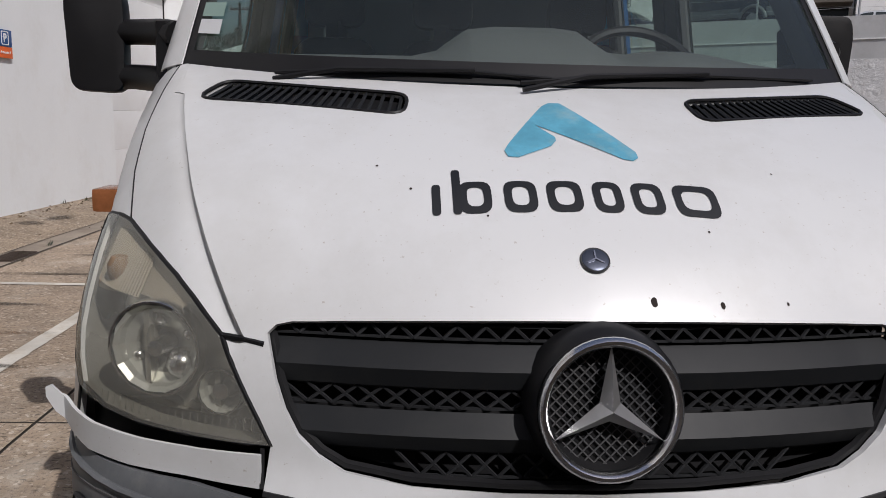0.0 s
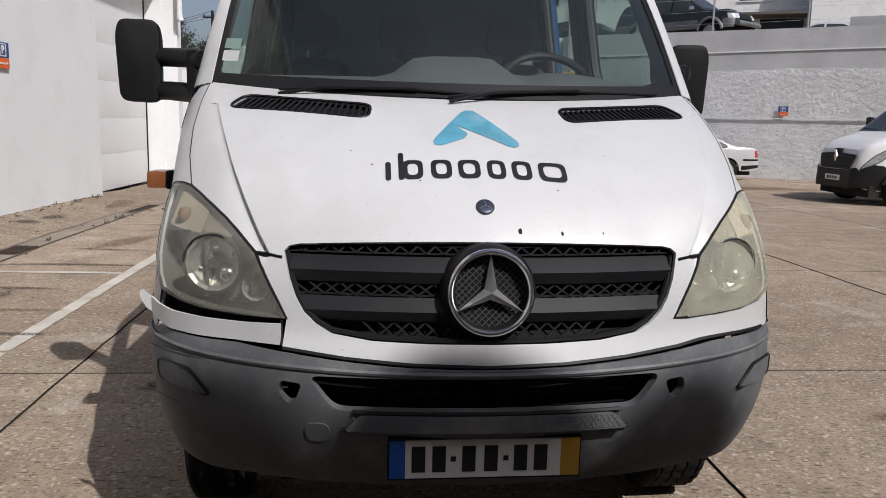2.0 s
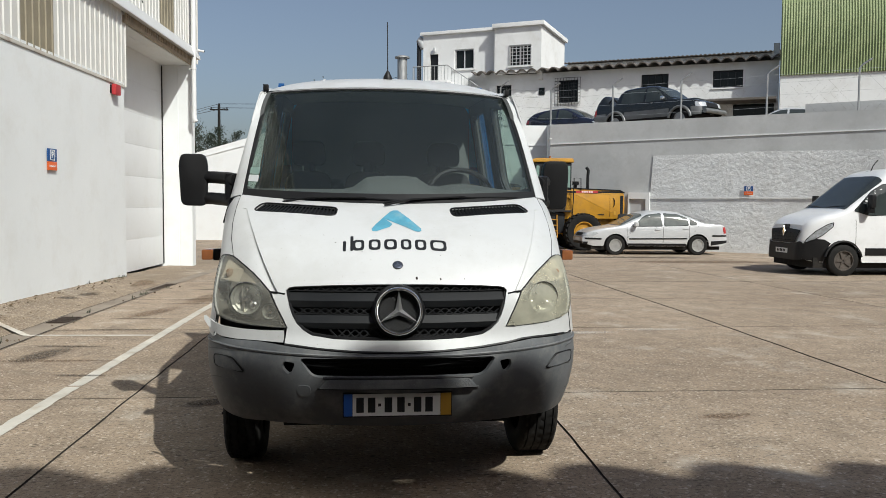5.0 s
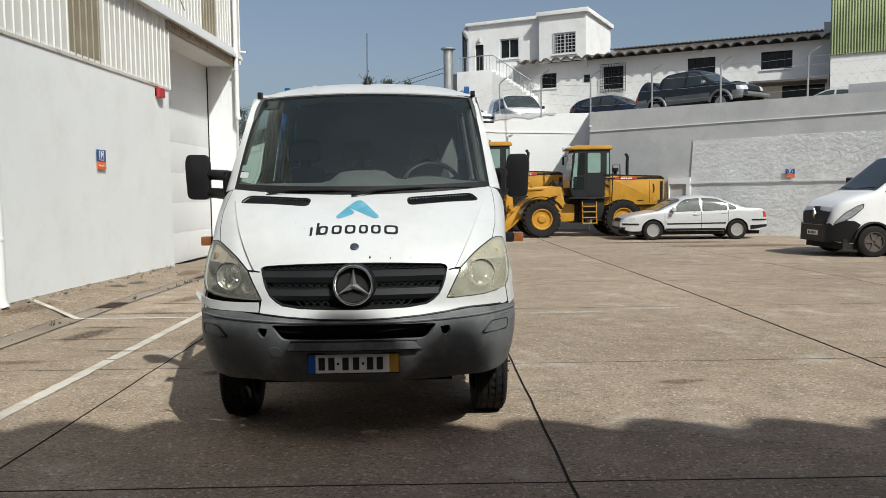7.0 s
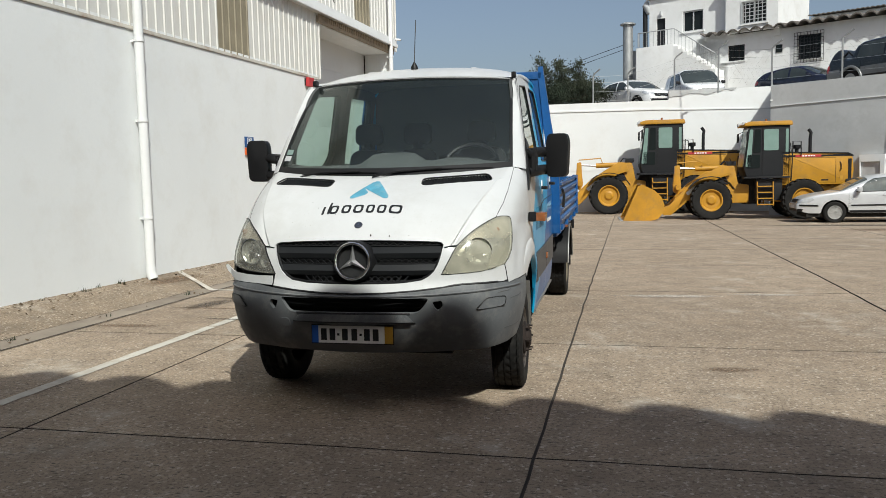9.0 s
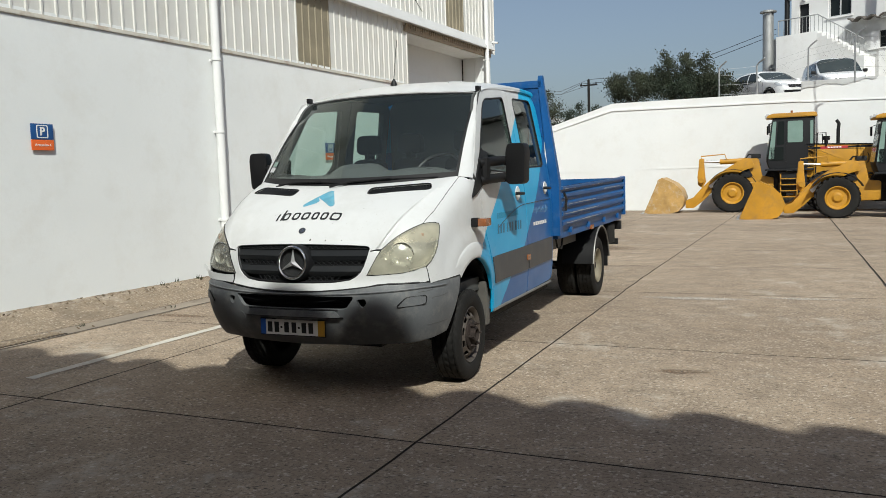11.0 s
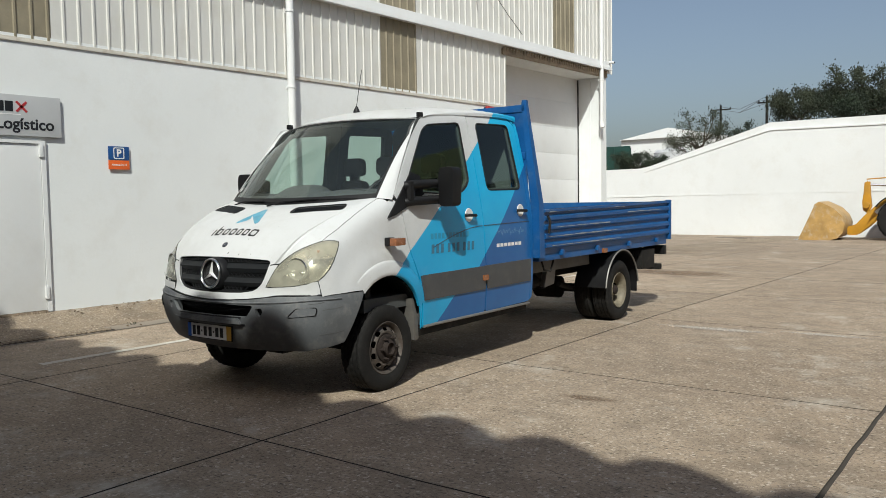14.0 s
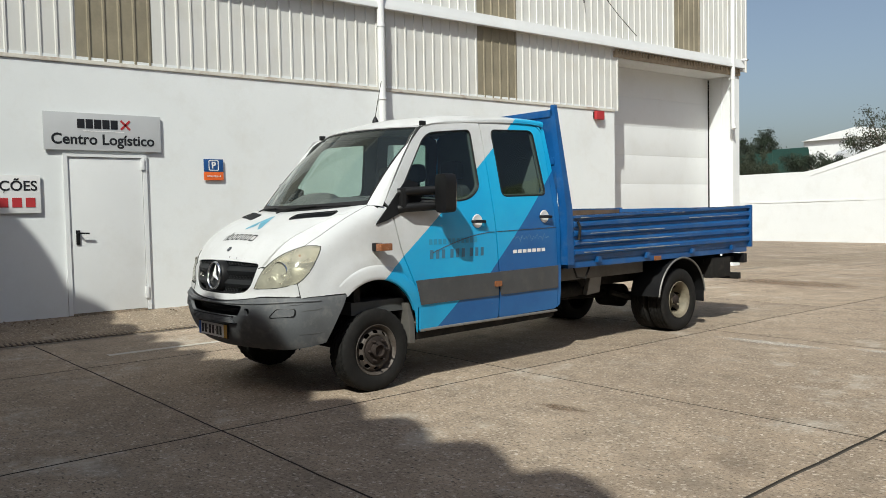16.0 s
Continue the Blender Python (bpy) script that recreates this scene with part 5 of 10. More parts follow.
    b = lathe([(0.001, 0.024), (0.014, 0.020), (0.021, 0.006), (0.021, -0.012), (0.016, -0.022), (0.001, -0.024)], 14)
    bmesh.ops.translate(b, verts=b.verts, vec=bulb_at)
    part("indicator_bulb", b, DULL_AMBER, hl, "faded orange indicator bulb")
    part("indicator_reflector", skin(o2, view, 0.05, out=-0.022), LAMP_AMBER, hl, "amber-tinted indicator reflector")
    b = bmesh.new()
    for i in range(20):
        k = (i + 0.5) / 20
        x = 0.69 + 0.19 * k
        z0, z1 = 1.066 + 0.01 * k, min(1.165, 1.128 + 0.30 * (x - 0.69))
        tube([meet((s * x, -0.6, z0), view) + inward * 0.018, meet((s * x, -0.6, z1), view) + inward * 0.018], 0.0028, b, n=4)
    part("lens_ribs", b, LAMP_AMBER, hl)
    b = bmesh.new()
    for i in range(22):
        x = 0.56 + 0.27 * i / 21
        zb = 0.884 + 0.10 * max(0, x - 0.72)
        tube([from_front(s * x, zb) + inward * 0.012, from_front(s * x, zb + 0.018) + inward * 0.014], 0.0009, b, n=4)
    part("lens_marks", b, LAMP_SILVER, hl)

# sides: fender, doors, pillars, glass
Y_CUTS, Z_CUTS = steps(-0.7, 2.2, 40), steps(0.42, 2.26, 28)
arch = ellipse(-0.02, 0.45, 0.425, 0.455, -4, 128, 26)
win1 = rounded([(0.255, 1.545), (0.60, 2.05), (0.69, 2.105), (1.165, 2.152), (1.185, 1.63), (1.06, 1.535), (0.90, 1.515)], [0.02, 0.05, 0.05, 0.05, 0.06, 0.08, 0.05])
win2 = rounded([(1.43, 2.165), (2.00, 2.185), (2.065, 1.565), (1.465, 1.555)], 0.06)
fender_edge = [(0.04, 1.478), (0.10, 1.50), (0.165, 1.44), (0.20, 1.30), (0.235, 1.15), (0.30, 0.985), (0.375, 0.82), (0.405, 0.66), (0.415, 0.42)] + arch[1:] + [(-0.295, 0.815), (-0.40, 0.815), (-0.50, 0.815), (-0.60, 0.815), (-0.672, 0.816)]
fender_ring = seam_hood + [Vector((side_at(y, z), y, z)) for y, z in fender_edge] + lamp_out + lamp_top
door1_o = rounded([(0.178, 1.445), (0.115, 1.512), (0.525, 2.105), (0.64, 2.165), (0.90, 2.205), (1.295, 2.232), (1.318, 1.5), (1.365, 0.86), (1.368, 0.45), (0.432, 0.425), (0.418, 0.66), (0.388, 0.82), (0.312, 0.985), (0.248, 1.15), (0.212, 1.30)], [0.0, 0.0, 0.06, 0.06, 0.1, 0.02, 0, 0, 0.03, 0.03, 0, 0, 0, 0, 0])
door2_o = rounded([(1.308, 2.235), (2.00, 2.255), (2.13, 2.20), (2.185, 0.9), (2.185, 0.46), (1.381, 0.45), (1.378, 0.86), (1.331, 1.5)], [0.02, 0.06, 0.09, 0, 0.04, 0.03, 0, 0])
for s in (1, -1):
    fl = (lambda o: o) if s > 0 else (lambda o: o[::-1])
    fen = part("fender", skin(flip(fender_ring, s), (-0.82 * s, 0.2, -0.54), 0.04, thick=-0.012), PAINT, truck)
    part("panel_gap", tube(flip([lamp_out[0], from_side(-0.678, 0.87), from_side(-0.674, 0.816)], s), 0.003, n=5), BLACK, fen)
    d1 = part("front_door", patch(fl(door1_o), on_side(s), holes=[win1], us=Y_CUTS, vs=Z_CUTS, thick=-0.03), PAINT, truck, "white and sky-blue front door")
    d2 = part("rear_door", patch(fl(door2_o), on_side(s), holes=[win2], us=Y_CUTS, vs=Z_CUTS, thick=-0.03), PAINT, truck, "sky-blue and deep blue rear door")
    for d, w in ((d1, win1), (d2, win2)):
        pane = part("window", patch(fl(w), on_side(s, -0.008), us=Y_CUTS, vs=Z_CUTS), SIDE_GLASS, d, "tinted side window")
        pane.visible_shadow = False
        part("window_seal", tube([on_side(s, -0.002)(y, z) for y, z in w], 0.007, n=6, closed=True), BLACK, d)
        part("inner_seal", tube([on_side(s, -0.028)(y, z) for y, z in w], 0.020, n=6, closed=True), CAB_GREY, d)
    tri = [(0.0, 1.335), (0.02, 1.36), (0.36, 1.70), (0.47, 1.67), (0.49, 1.52), (0.34, 1.455), (0.10, 1.36)]
    part("mirror_base", patch(fl(tri), on_side(s, 0.012), us=Y_CUTS, vs=Z_CUTS, thick=-0.012), BLACK, d1, "black triangular mirror base")
    for lo_, hi_, y0, y1, d in ((0.655, 0.862, 0.436, 1.355, d1), (0.66, 0.872, 1.39, 2.183, d2)):
        band = [(y0 - 0.05, hi_)] + [(y1, hi_ + 0.008), (y1, lo_ + 0.004), (y0 + 0.0, lo_)]
        part("rubbing_strip", patch(fl(band), on_side(s, 0.010), us=Y_CUTS, vs=steps(lo_, hi_, 4), thick=-0.012), STRIP, d, "broad dark grey rubbing strip")
    for y, z, d in ((1.115, 1.335, d1), (2.01, 1.36, d2)):
        x = side_at(y, z)
        dish = lathe([(0.002, 0.003), (0.045, 0.004), (0.058, 0.007), (0.062, 0.001)], 20, axis="X")
        bmesh.ops.transform(dish, matrix=Matrix.Translation((s * x, y, z)) @ Matrix.Diagonal((s, 1, 1, 1)), verts=dish.verts)
        part("handle_recess", dish, SIGN_WHITE, d)
        part("door_handle", tube([(s * (x + 0.01), y - 0.075, z), (s * (x + 0.035), y - 0.06, z), (s * (x + 0.038), y + 0.06, z - 0.004), (s * (x + 0.01), y + 0.08, z - 0.004)], 0.014, n=8), BLACK, d, "black door handle")
    for d, o_, w_ in ((d1, door1_o, win1), (d2, door2_o, win2)):
        part("door_trim", patch(fl(o_), on_side(s, -0.034), holes=[w_], us=Y_CUTS[::2], vs=Z_CUTS[::2], thick=-0.02), CAB_GREY, d)
    # creases pressed into the doors, their shade drawn as dark lines
    part("door_crease", tube([on_side(s, 0.001)(y, 1.235 - 0.155 * max(0.0, (1.30 - y) / 0.72) ** 1.6) for y in steps(0.58, 1.32, 14)], 0.0035, n=4), STRIP, d1)
    part("door_crease", tube([on_side(s, 0.001)(y, 1.235 + 0.02 * (y - 1.33)) for y in steps(1.345, 2.17, 8)], 0.0035, n=4), STRIP, d2)
    # phone and web lines as bars
    for i in range(9):
        y0 = 0.55 + i * 0.066 + (0.03 if i > 2 else 0) + (0.03 if i > 5 else 0)
        part("number_bar", patch(fl([(y0, 1.030), (y0 + 0.036, 1.030), (y0 + 0.040, 1.105), (y0 + 0.004, 1.105)]), on_side(s, 0.0025), thick=-0.001), mat("faded_dark_film", (0.05, 0.17, 0.27), 0.5) if (i == 0 and s > 0) else bpy.data.materials["faded_dark_film"], d1)
    for i in range(11):
        y0 = 0.545 + i * 0.052
        part("faded_bar", patch(fl([(y0, 1.150), (y0 + 0.036, 1.150), (y0 + 0.036, 1.195), (y0, 1.195)]), on_side(s, 0.0025), thick=-0.001), mat("faint_film", (0.03, 0.27, 0.45), 0.5) if (i == 0 and s > 0) else bpy.data.materials["faint_film"], d1)
    for i in range(7):
        y0 = 1.555 + i * 0.066
        part("web_bar", patch(fl([(y0, 1.028), (y0 + 0.05, 1.028), (y0 + 0.05, 1.06), (y0, 1.06)]), on_side(s, 0.0025), thick=-0.001), SIGN_WHITE, d2, "white film bar")
    for i in range(10):
        y0 = 1.55 + i * 0.052
        part("peeled_film", tube([on_side(s, 0.002)(y0, 1.15 + 0.02 * math.sin(i * 2.1)), on_side(s, 0.002)(y0 + 0.03, 1.185 + 0.015 * math.sin(i * 3.3)), on_side(s, 0.002)(y0 + 0.05, 1.15)], 0.0016, n=4), mat("peeled_grey", (0.16, 0.30, 0.42), 0.6) if (i == 0 and s > 0) else bpy.data.materials["peeled_grey"], d2)
    # side marker lamp, step repeater
    x = side_at(0.0, 1.16)
    arm = box(min(s * x, s * (x + 0.05)), max(s * x, s * (x + 0.05)), -0.05, 0.02, 1.125, 1.19, 0.008)
    ml = part("marker_lamp", arm, BLACK, fen, "amber side marker lamp on a black bracket")
    part("marker_lens", box(min(s * (x + 0.05), s * (x + 0.115)), max(s * (x + 0.05), s * (x + 0.115)), -0.05, 0.07, 1.128, 1.187, 0.012), AMBER, ml)
    part("side_reflector", patch(fl(rounded([(1.30, 0.74), (1.385, 0.74), (1.385, 0.79), (1.30, 0.79)], 0.01)), on_side(s, 0.022), thick=-0.012), AMBER, d1, "small orange side lamp")
    part("sill_trim", tube([on_side(s, 0.004)(y, 0.44) for y in steps(0.44, 2.18, 12)], 0.012, n=6), ALU, truck, "pale metal sill edge")
    # sill panel below the doors, inner wheel arch
    part("sill", patch(fl([(0.42, 0.36), (2.17, 0.38), (2.17, 0.47), (0.42, 0.45)]), on_side(s, -0.02), us=steps(0.5, 2.1, 8), thick=-0.04), UNDER, truck)
    liner = bmesh.new()
    rows = [[liner.verts.new((s * x_, y, z)) for y, z in ellipse(-0.02, 0.42, 0.43, 0.48, -8, 165, 20)] for x_ in (0.905, 0.55)]
    for i in range(20):
        liner.faces.new((rows[0][i], rows[0][i + 1], rows[1][i + 1], rows[1][i]))
    part("wheel_arch_liner", liner, BLACK, truck)
    inner = [(y, z) for y, z in ellipse(-0.02, 0.42, 0.47, 0.52, -8, 188, 24)]
    part("splash_guard", prism([(0.335, 0.34), (0.40, 0.34), (0.395, 0.52), (0.34, 0.68), (0.30, 0.68), (0.335, 0.52)], min(s * 0.72, s * 0.915), max(s * 0.72, s * 0.915), "X", bev=0.01), FRAME_GREY, truck, "dusty splash guard behind the wheel")
    part("arch_inner_wall", prism(inner + [(-0.48, 0.40), (0.44, 0.40)], min(s * 0.53, s * 0.55), max(s * 0.53, s * 0.55), "X"), BLACK, truck)
    # raised lip round the wheel arch, painted with the fender and the door
    lip_rows = []
    lip_bm = bmesh.new()
    for a in steps(22, 131, 36):
        row = []
        fade = min(1.0, max(0.0, (a - 22) / 22), max(0.0, (131 - a) / 22))
        for k, out in ((0.985, -0.020), (0.985, 0.012 * fade), (0.998, 0.017 * fade), (1.05, 0.018 * fade), (1.14, 0.0145 * fade), (1.20, 0.009 * fade), (1.235, 0.002 * fade), (1.25, -0.006)):
            y, z = -0.02 + 0.425 * k * math.cos(radians(a)), 0.45 + 0.455 * k * math.sin(radians(a))
            row.append(lip_bm.verts.new((s * (side_at(y, max(z, 0.43)) + out), y, z)))
        lip_rows.append(row)
    for ra, rb in zip(lip_rows, lip_rows[1:]):
        for i in range(7):
            lip_bm.faces.new((ra[i], ra[i + 1], rb[i + 1], rb[i]))
    part("arch_lip", lip_bm, PAINT, fen, "raised lip round the wheel arch", smooth=50)
    part("mudflap", box(min(s * 0.70, s * 0.88), max(s * 0.70, s * 0.88), 0.395, 0.41, 0.40, 0.62, 0.004), BLACK, truck)
    # A pillar between windscreen and door
    def pillar(k, t):
        a = Vector((0.846 * (1 - 0.085 * t), W_BASE(0.846) * (1 - t) + W_TOP(0.774) * t - 0.02 * math.sin(math.pi * t) - 0.008, 1.494 + 0.675 * t + 0.03 * math.sin(math.pi * t)))
        yb, zb = 0.085 + (0.535 - 0.085) * t, 1.478 + (2.130 - 1.478) * t + 0.02 * math.sin(math.pi * t)
        b_ = Vector((side_at(yb, zb), yb, zb))
        p = a.lerp(b_, k)
        p.x += 0.012 * math.sin(math.pi * k)
        return (s * p.x, p.y, p.z)
    part("pillar", patch(fl([(0, 0), (1, 0), (1, 1.02), (0, 1.02)]), pillar, us=steps(0, 1, 5), vs=steps(0, 1, 14), thick=-0.004), PAINT, truck)
    # black corner caps at the roof front
    part("roof_corner_cap", box(min(s * 0.765, s * 0.797), max(s * 0.765, s * 0.797), 0.61, 0.665, 2.165, 2.205, 0.006), BLACK, truck)
    part("rear_corner", patch(fl([(2.192, 0.47), (2.232, 0.50), (2.228, 1.6), (2.185, 2.13), (2.12, 2.235), (2.03, 2.262), (2.02, 2.255), (2.085, 2.232), (2.135, 2.19), (2.192, 0.9)]), on_side(s, 0.0), us=[2.1, 2.15], vs=Z_CUTS, thick=-0.02), PAINT, truck)

# windscreen and roof
scr = lambda x, t: (x * (1.0 - 0.085 * t), (W_BASE(x) * (1 - t) + W_TOP(x * 0.915) * t) + 0.0 - 0.02 * math.sin(math.pi * t), 1.487 + 0.675 * t + 0.03 * math.sin(math.pi * t) - (0.030 - 0.040 * t) * (1 - (x / 0.865) ** 2))
screen = part("windscreen", patch([(x, 0) for x in steps(-0.862, 0.862, 20)] + [(x, 1) for x in steps(0.862, -0.862, 20)], scr, us=steps(-0.8, 0.8, 20), vs=steps(0.1, 0.9, 8)), SCREEN, truck, "large raked windscreen")
screen.visible_shadow = False
band = lambda a, b: patch([(x, a) for x in steps(-0.862, 0.862, 20)] + [(x, b) for x in steps(0.862, -0.862, 20)], lambda x, t: Vector(scr(x, t)) + Vector((0, -0.003, 0.003)), us=steps(-0.8, 0.8, 20))
part("screen_border", band(-0.005, 0.055), BLACK, screen)
part("screen_border", band(0.965, 1.005), BLACK, screen)
for s in (1, -1):
    o = [(s * 0.862, 0), (s * 0.862, 1), (s * 0.824, 1), (s * 0.824, 0)]
    part("screen_border", patch(o, lambda x, t: Vector(scr(x, t)) + Vector((0, -0.003, 0.003)), vs=steps(0.1, 0.9, 8)), BLACK, screen)
for i, (z0, m_) in enumerate(((0.11, SIGN_GREY), (0.17, GREENISH_GLASS))):
    part("sticker", patch([(-0.825, z0), (-0.765, z0), (-0.765, z0 + 0.05), (-0.825, z0 + 0.05)], lambda x, t: Vector(scr(x, t)) + Vector((0, -0.004, 0.004))), m_, screen, "small pale windscreen sticker")
for pts in ([(-0.05, -0.005), (0.10, 0.015), (0.40, 0.025), (0.72, 0.012)], [(-0.60, -0.005), (-0.45, 0.012), (-0.15, 0.02), (0.02, 0.008)]):
    part("wiper", tube([Vector(scr(x, t)) + Vector((0, -0.012, 0.006)) for x, t in pts], 0.005, n=6), BLACK, truck, "black wiper blade")
    a = Vector(scr(*pts[0])) + Vector((0, -0.05, -0.01))
    part("wiper_arm", tube([a, Vector(scr(*pts[1])) + Vector((0, -0.028, 0.008)), Vector(scr(*pts[2])) + Vector((0, -0.020, 0.010))], 0.006, n=6), BLACK, truck)
part("cowl", patch([(x, 0) for x in steps(-0.87, 0.87, 20)] + [(x, 1) for x in steps(0.87, -0.87, 20)], lambda x, k: (x, W_BASE(x) - 0.035 + 0.06 * k, hood_z(x, W_BASE(x) - 0.02) - 0.02 + 0.02 * k), us=steps(-0.8, 0.8, 16), thick=-0.01), BLACK, truck)
ROOF_RISE = [(-0.1, -0.03), (0.0, 0.0), (0.15, 0.058), (0.4, 0.112), (0.9, 0.158), (1.4, 0.168), (1.8, 0.150)]
roof_o = [(x, W_TOP(x) - 0.02) for x in steps(-0.80, 0.80, 20)] + [(0.785, 0.80), (0.765, 1.0), (0.762, 2.10), (0.74, 2.19), (-0.74, 2.19), (-0.762, 2.10), (-0.765, 1.0), (-0.785, 0.80)]


def roof_z(x, y):
    t = y - W_TOP(x)
    k = min(1.0, max(0.25, 0.25 + t / 0.45))
    return 2.178 + curve(ROOF_RISE, t) - k * (0.026 * (x / 0.8) ** 2 + 0.048 * abs(x / 0.8) ** 7)


roof = part("cab_roof", patch(roof_o, lambda x, y: (x, y, roof_z(x, y)), us=steps(-0.78, 0.78, 26), vs=steps(0.5, 2.15, 18), thick=-0.02), PAINT, truck)
for x0 in (-0.42, 0.42):
    part("roof_rib", tube([(x0, y, roof_z(x0, y) - 0.004) for y in steps(0.9, 2.1, 8)], 0.012, n=6), PAINT, roof)
ant = lathe([(0.03, 0), (0.028, 0.02), (0.012, 0.05), (0.006, 0.06)], 12)
bmesh.ops.translate(ant, verts=ant.verts, vec=(0.0, 0.72, roof_z(0, 0.72) - 0.004))
an = part("antenna", ant, BLACK, truck, "thin black roof antenna")
part("rod", tube([(0.0, 0.72, roof_z(0, 0.72) + 0.05), (0.0, 0.76, 2.50), (0.0, 0.80, 2.66)], 0.0035, n=5), BLACK, an)
DOOR_TOP = [(0.525, 2.105), (0.64, 2.163), (0.90, 2.203), (1.295, 2.230), (2.0, 2.253), (2.2, 2.235)]
for s in (1, -1):
    part("drip_rail", tube([(s * (side_at(y, 2.225) + 0.002), y, curve(DOOR_TOP, y)) for y in steps(0.60, 2.10, 14)], 0.006, n=6), PAINT, truck)

for s in (1, -1):
    rail_bm, rail_rows = bmesh.new(), []
    for y in steps(0.64, 2.185, 24):
        zb = curve(DOOR_TOP, y) - 0.006
        xe = 0.790 - 0.036 * min(1.0, max(0.0, (y - 0.64) / 0.36))
        pa, pb = Vector((xe, y, roof_z(xe, y) + 0.0005)), Vector((side_at(y, zb) + 0.002, y, zb))
        row = []
        for k in steps(0, 1, 6):
            q = pa.lerp(pb, k)
            q += Vector((0.012, 0, 0.012)) * math.sin(math.pi * k)
            row.append(rail_bm.verts.new((s * q.x, q.y, q.z)))
        rail_rows.append(row)
    for ra, rb in zip(rail_rows, rail_rows[1:]):
        for i in range(6):
            rail_bm.faces.new((ra[i], ra[i + 1], rb[i + 1], rb[i]))
    part("cant_rail", rail_bm, PAINT, roof, smooth=60)
part("headliner", patch([(x, W_TOP(x) + 0.03) for x in steps(-0.76, 0.76, 12)] + [(0.78, 2.15), (-0.78, 2.15)], lambda x, y: (x, y, roof_z(x, y) - 0.04), us=steps(-0.7, 0.7, 8), vs=steps(0.6, 2.0, 6)), LINING, truck)
# door mirrors
for s in (1, -1):
    y, z = (0.60, 1.575) if s > 0 else (0.47, 1.585)
    x = 1.108 if s > 0 else 1.205
    m_ = Matrix.Translation((s * x, y, z)) @ pose(0, 0, 0, 0, 0, -6 * s)
    o = rounded([(-0.082, -0.160), (0.072, -0.155), (0.085, 0.10), (0.070, 0.162), (-0.070, 0.162), (-0.085, 0.10)], [0.05, 0.04, 0.05, 0.05, 0.05, 0.05])
    b = prism([(s * a, c) for a, c in o], -0.055, 0.055, "Y", bev=0.018)
    bmesh.ops.transform(b, matrix=m_, verts=b.verts)
    mir = part("door_mirror", b, BLACK, truck, "tall black door mirror on a double arm")
    g = prism([(s * a * 0.86, c * 0.9) for a, c in o], 0.056, 0.060, "Y")
    bmesh.ops.transform(g, matrix=m_, verts=g.verts)
    part("mirror_glass", g, CHROME, mir)
    xin = side_at(0.22, 1.5)
    for zz, r in ((1.605, 0.038), (1.475, 0.038)):
        part("mirror_arm", tube([(s * xin, 0.25, zz - 0.02), (s * (xin + 0.05), 0.30, zz - 0.01), (s * (x - 0.12), y - 0.03, zz), (s * (x - 0.05), y, zz)], r, n=10), BLACK, mir)
    part("arm_web", tube([(s * (xin + 0.03), 0.28, 1.47), (s * (xin + 0.03), 0.28, 1.62)], 0.040, n=8), BLACK, mir)

# cab inside
part("cab_floor", box(-0.86, 0.86, -0.2, 2.15, 0.62, 0.72), CAB_GREY, truck)
part("cab_back", prism([(-0.74, 0.70), (0.74, 0.70), (0.74, 2.20), (0.67, 2.30), (-0.67, 2.30), (-0.74, 2.20)], 2.12, 2.16, "Y"), CAB_BACK, truck)
back_o = [(side_at(2.2, z) - 0.012, z) for z in (0.5, 0.8, 1.25, 1.5, 1.8, 2.05, 2.18)]
part("cab_back_skin", prism(back_o + [(0.74, 2.27), (-0.74, 2.27)] + [(-x, z) for x, z in back_o[::-1]], 2.17, 2.20, "Y"), PAINT, truck)
part("firewall", box(-0.84, 0.84, -0.16, -0.10, 0.45, 1.36), UNDER, truck)
part("engine_block", box(-0.45, 0.45, -0.75, -0.2, 0.5, 1.0, 0.05), UNDER, truck)
dash = patch([(x, 0) for x in steps(-0.84, 0.84, 12)] + [(x, 1) for x in steps(0.84, -0.84, 12)],
             lambda x, k: (x, (W_BASE(x) + 0.03) * (1 - k) + 0.42 * k, 1.455 + 0.085 * math.sin(math.pi * k) * (1 + 0.4 * math.exp(-((x - 0.43) / 0.2) ** 2) + 0.95 * math.exp(-(x / 0.20) ** 6)) - 0.12 * k ** 4), us=steps(-0.8, 0.8, 22), vs=steps(0.05, 0.95, 10), thick=-0.03)
dash = part("dashboard", dash, DASH_GREY, truck, "grey dashboard")
part("dash_front", box(-0.83, 0.83, 0.34, 0.42, 0.8, 1.34, 0.03), CAB_GREY, dash)
part("instrument_hood", patch([(0.20, 0), (0.66, 0), (0.66, 1), (0.20, 1)], lambda x, k: (x, 0.18 + 0.22 * k, 1.50 + 0.075 * max(0.0, math.sin(math.pi * (x - 0.20) / 0.46)) ** 0.5), us=steps(0.22, 0.64, 12), thick=-0.02), DASH_GREY, dash)
wheel_m = Matrix.Translation((0.465, 0.52, 1.515)) @ pose(0, 0, 0, 52, 0, 0)
b = tube([(0.205 * math.cos(a), 0.205 * math.sin(a), 0) for a in steps(0, 2 * math.pi * 31 / 32, 31)], 0.017, n=8, closed=True)
for a in (0.3, math.pi - 0.3, -math.pi / 2):
    tube([(0, 0, -0.02), (0.2 * math.cos(a), 0.2 * math.sin(a), 0)], 0.018, b, n=6)
lathe([(0.07, -0.05), (0.075, -0.01), (0.05, 0.01), (0.002, 0.012)], 16, b)
bmesh.ops.transform(b, matrix=wheel_m, verts=b.verts)
part("steering_wheel", b, BLACK, truck, "black steering wheel")
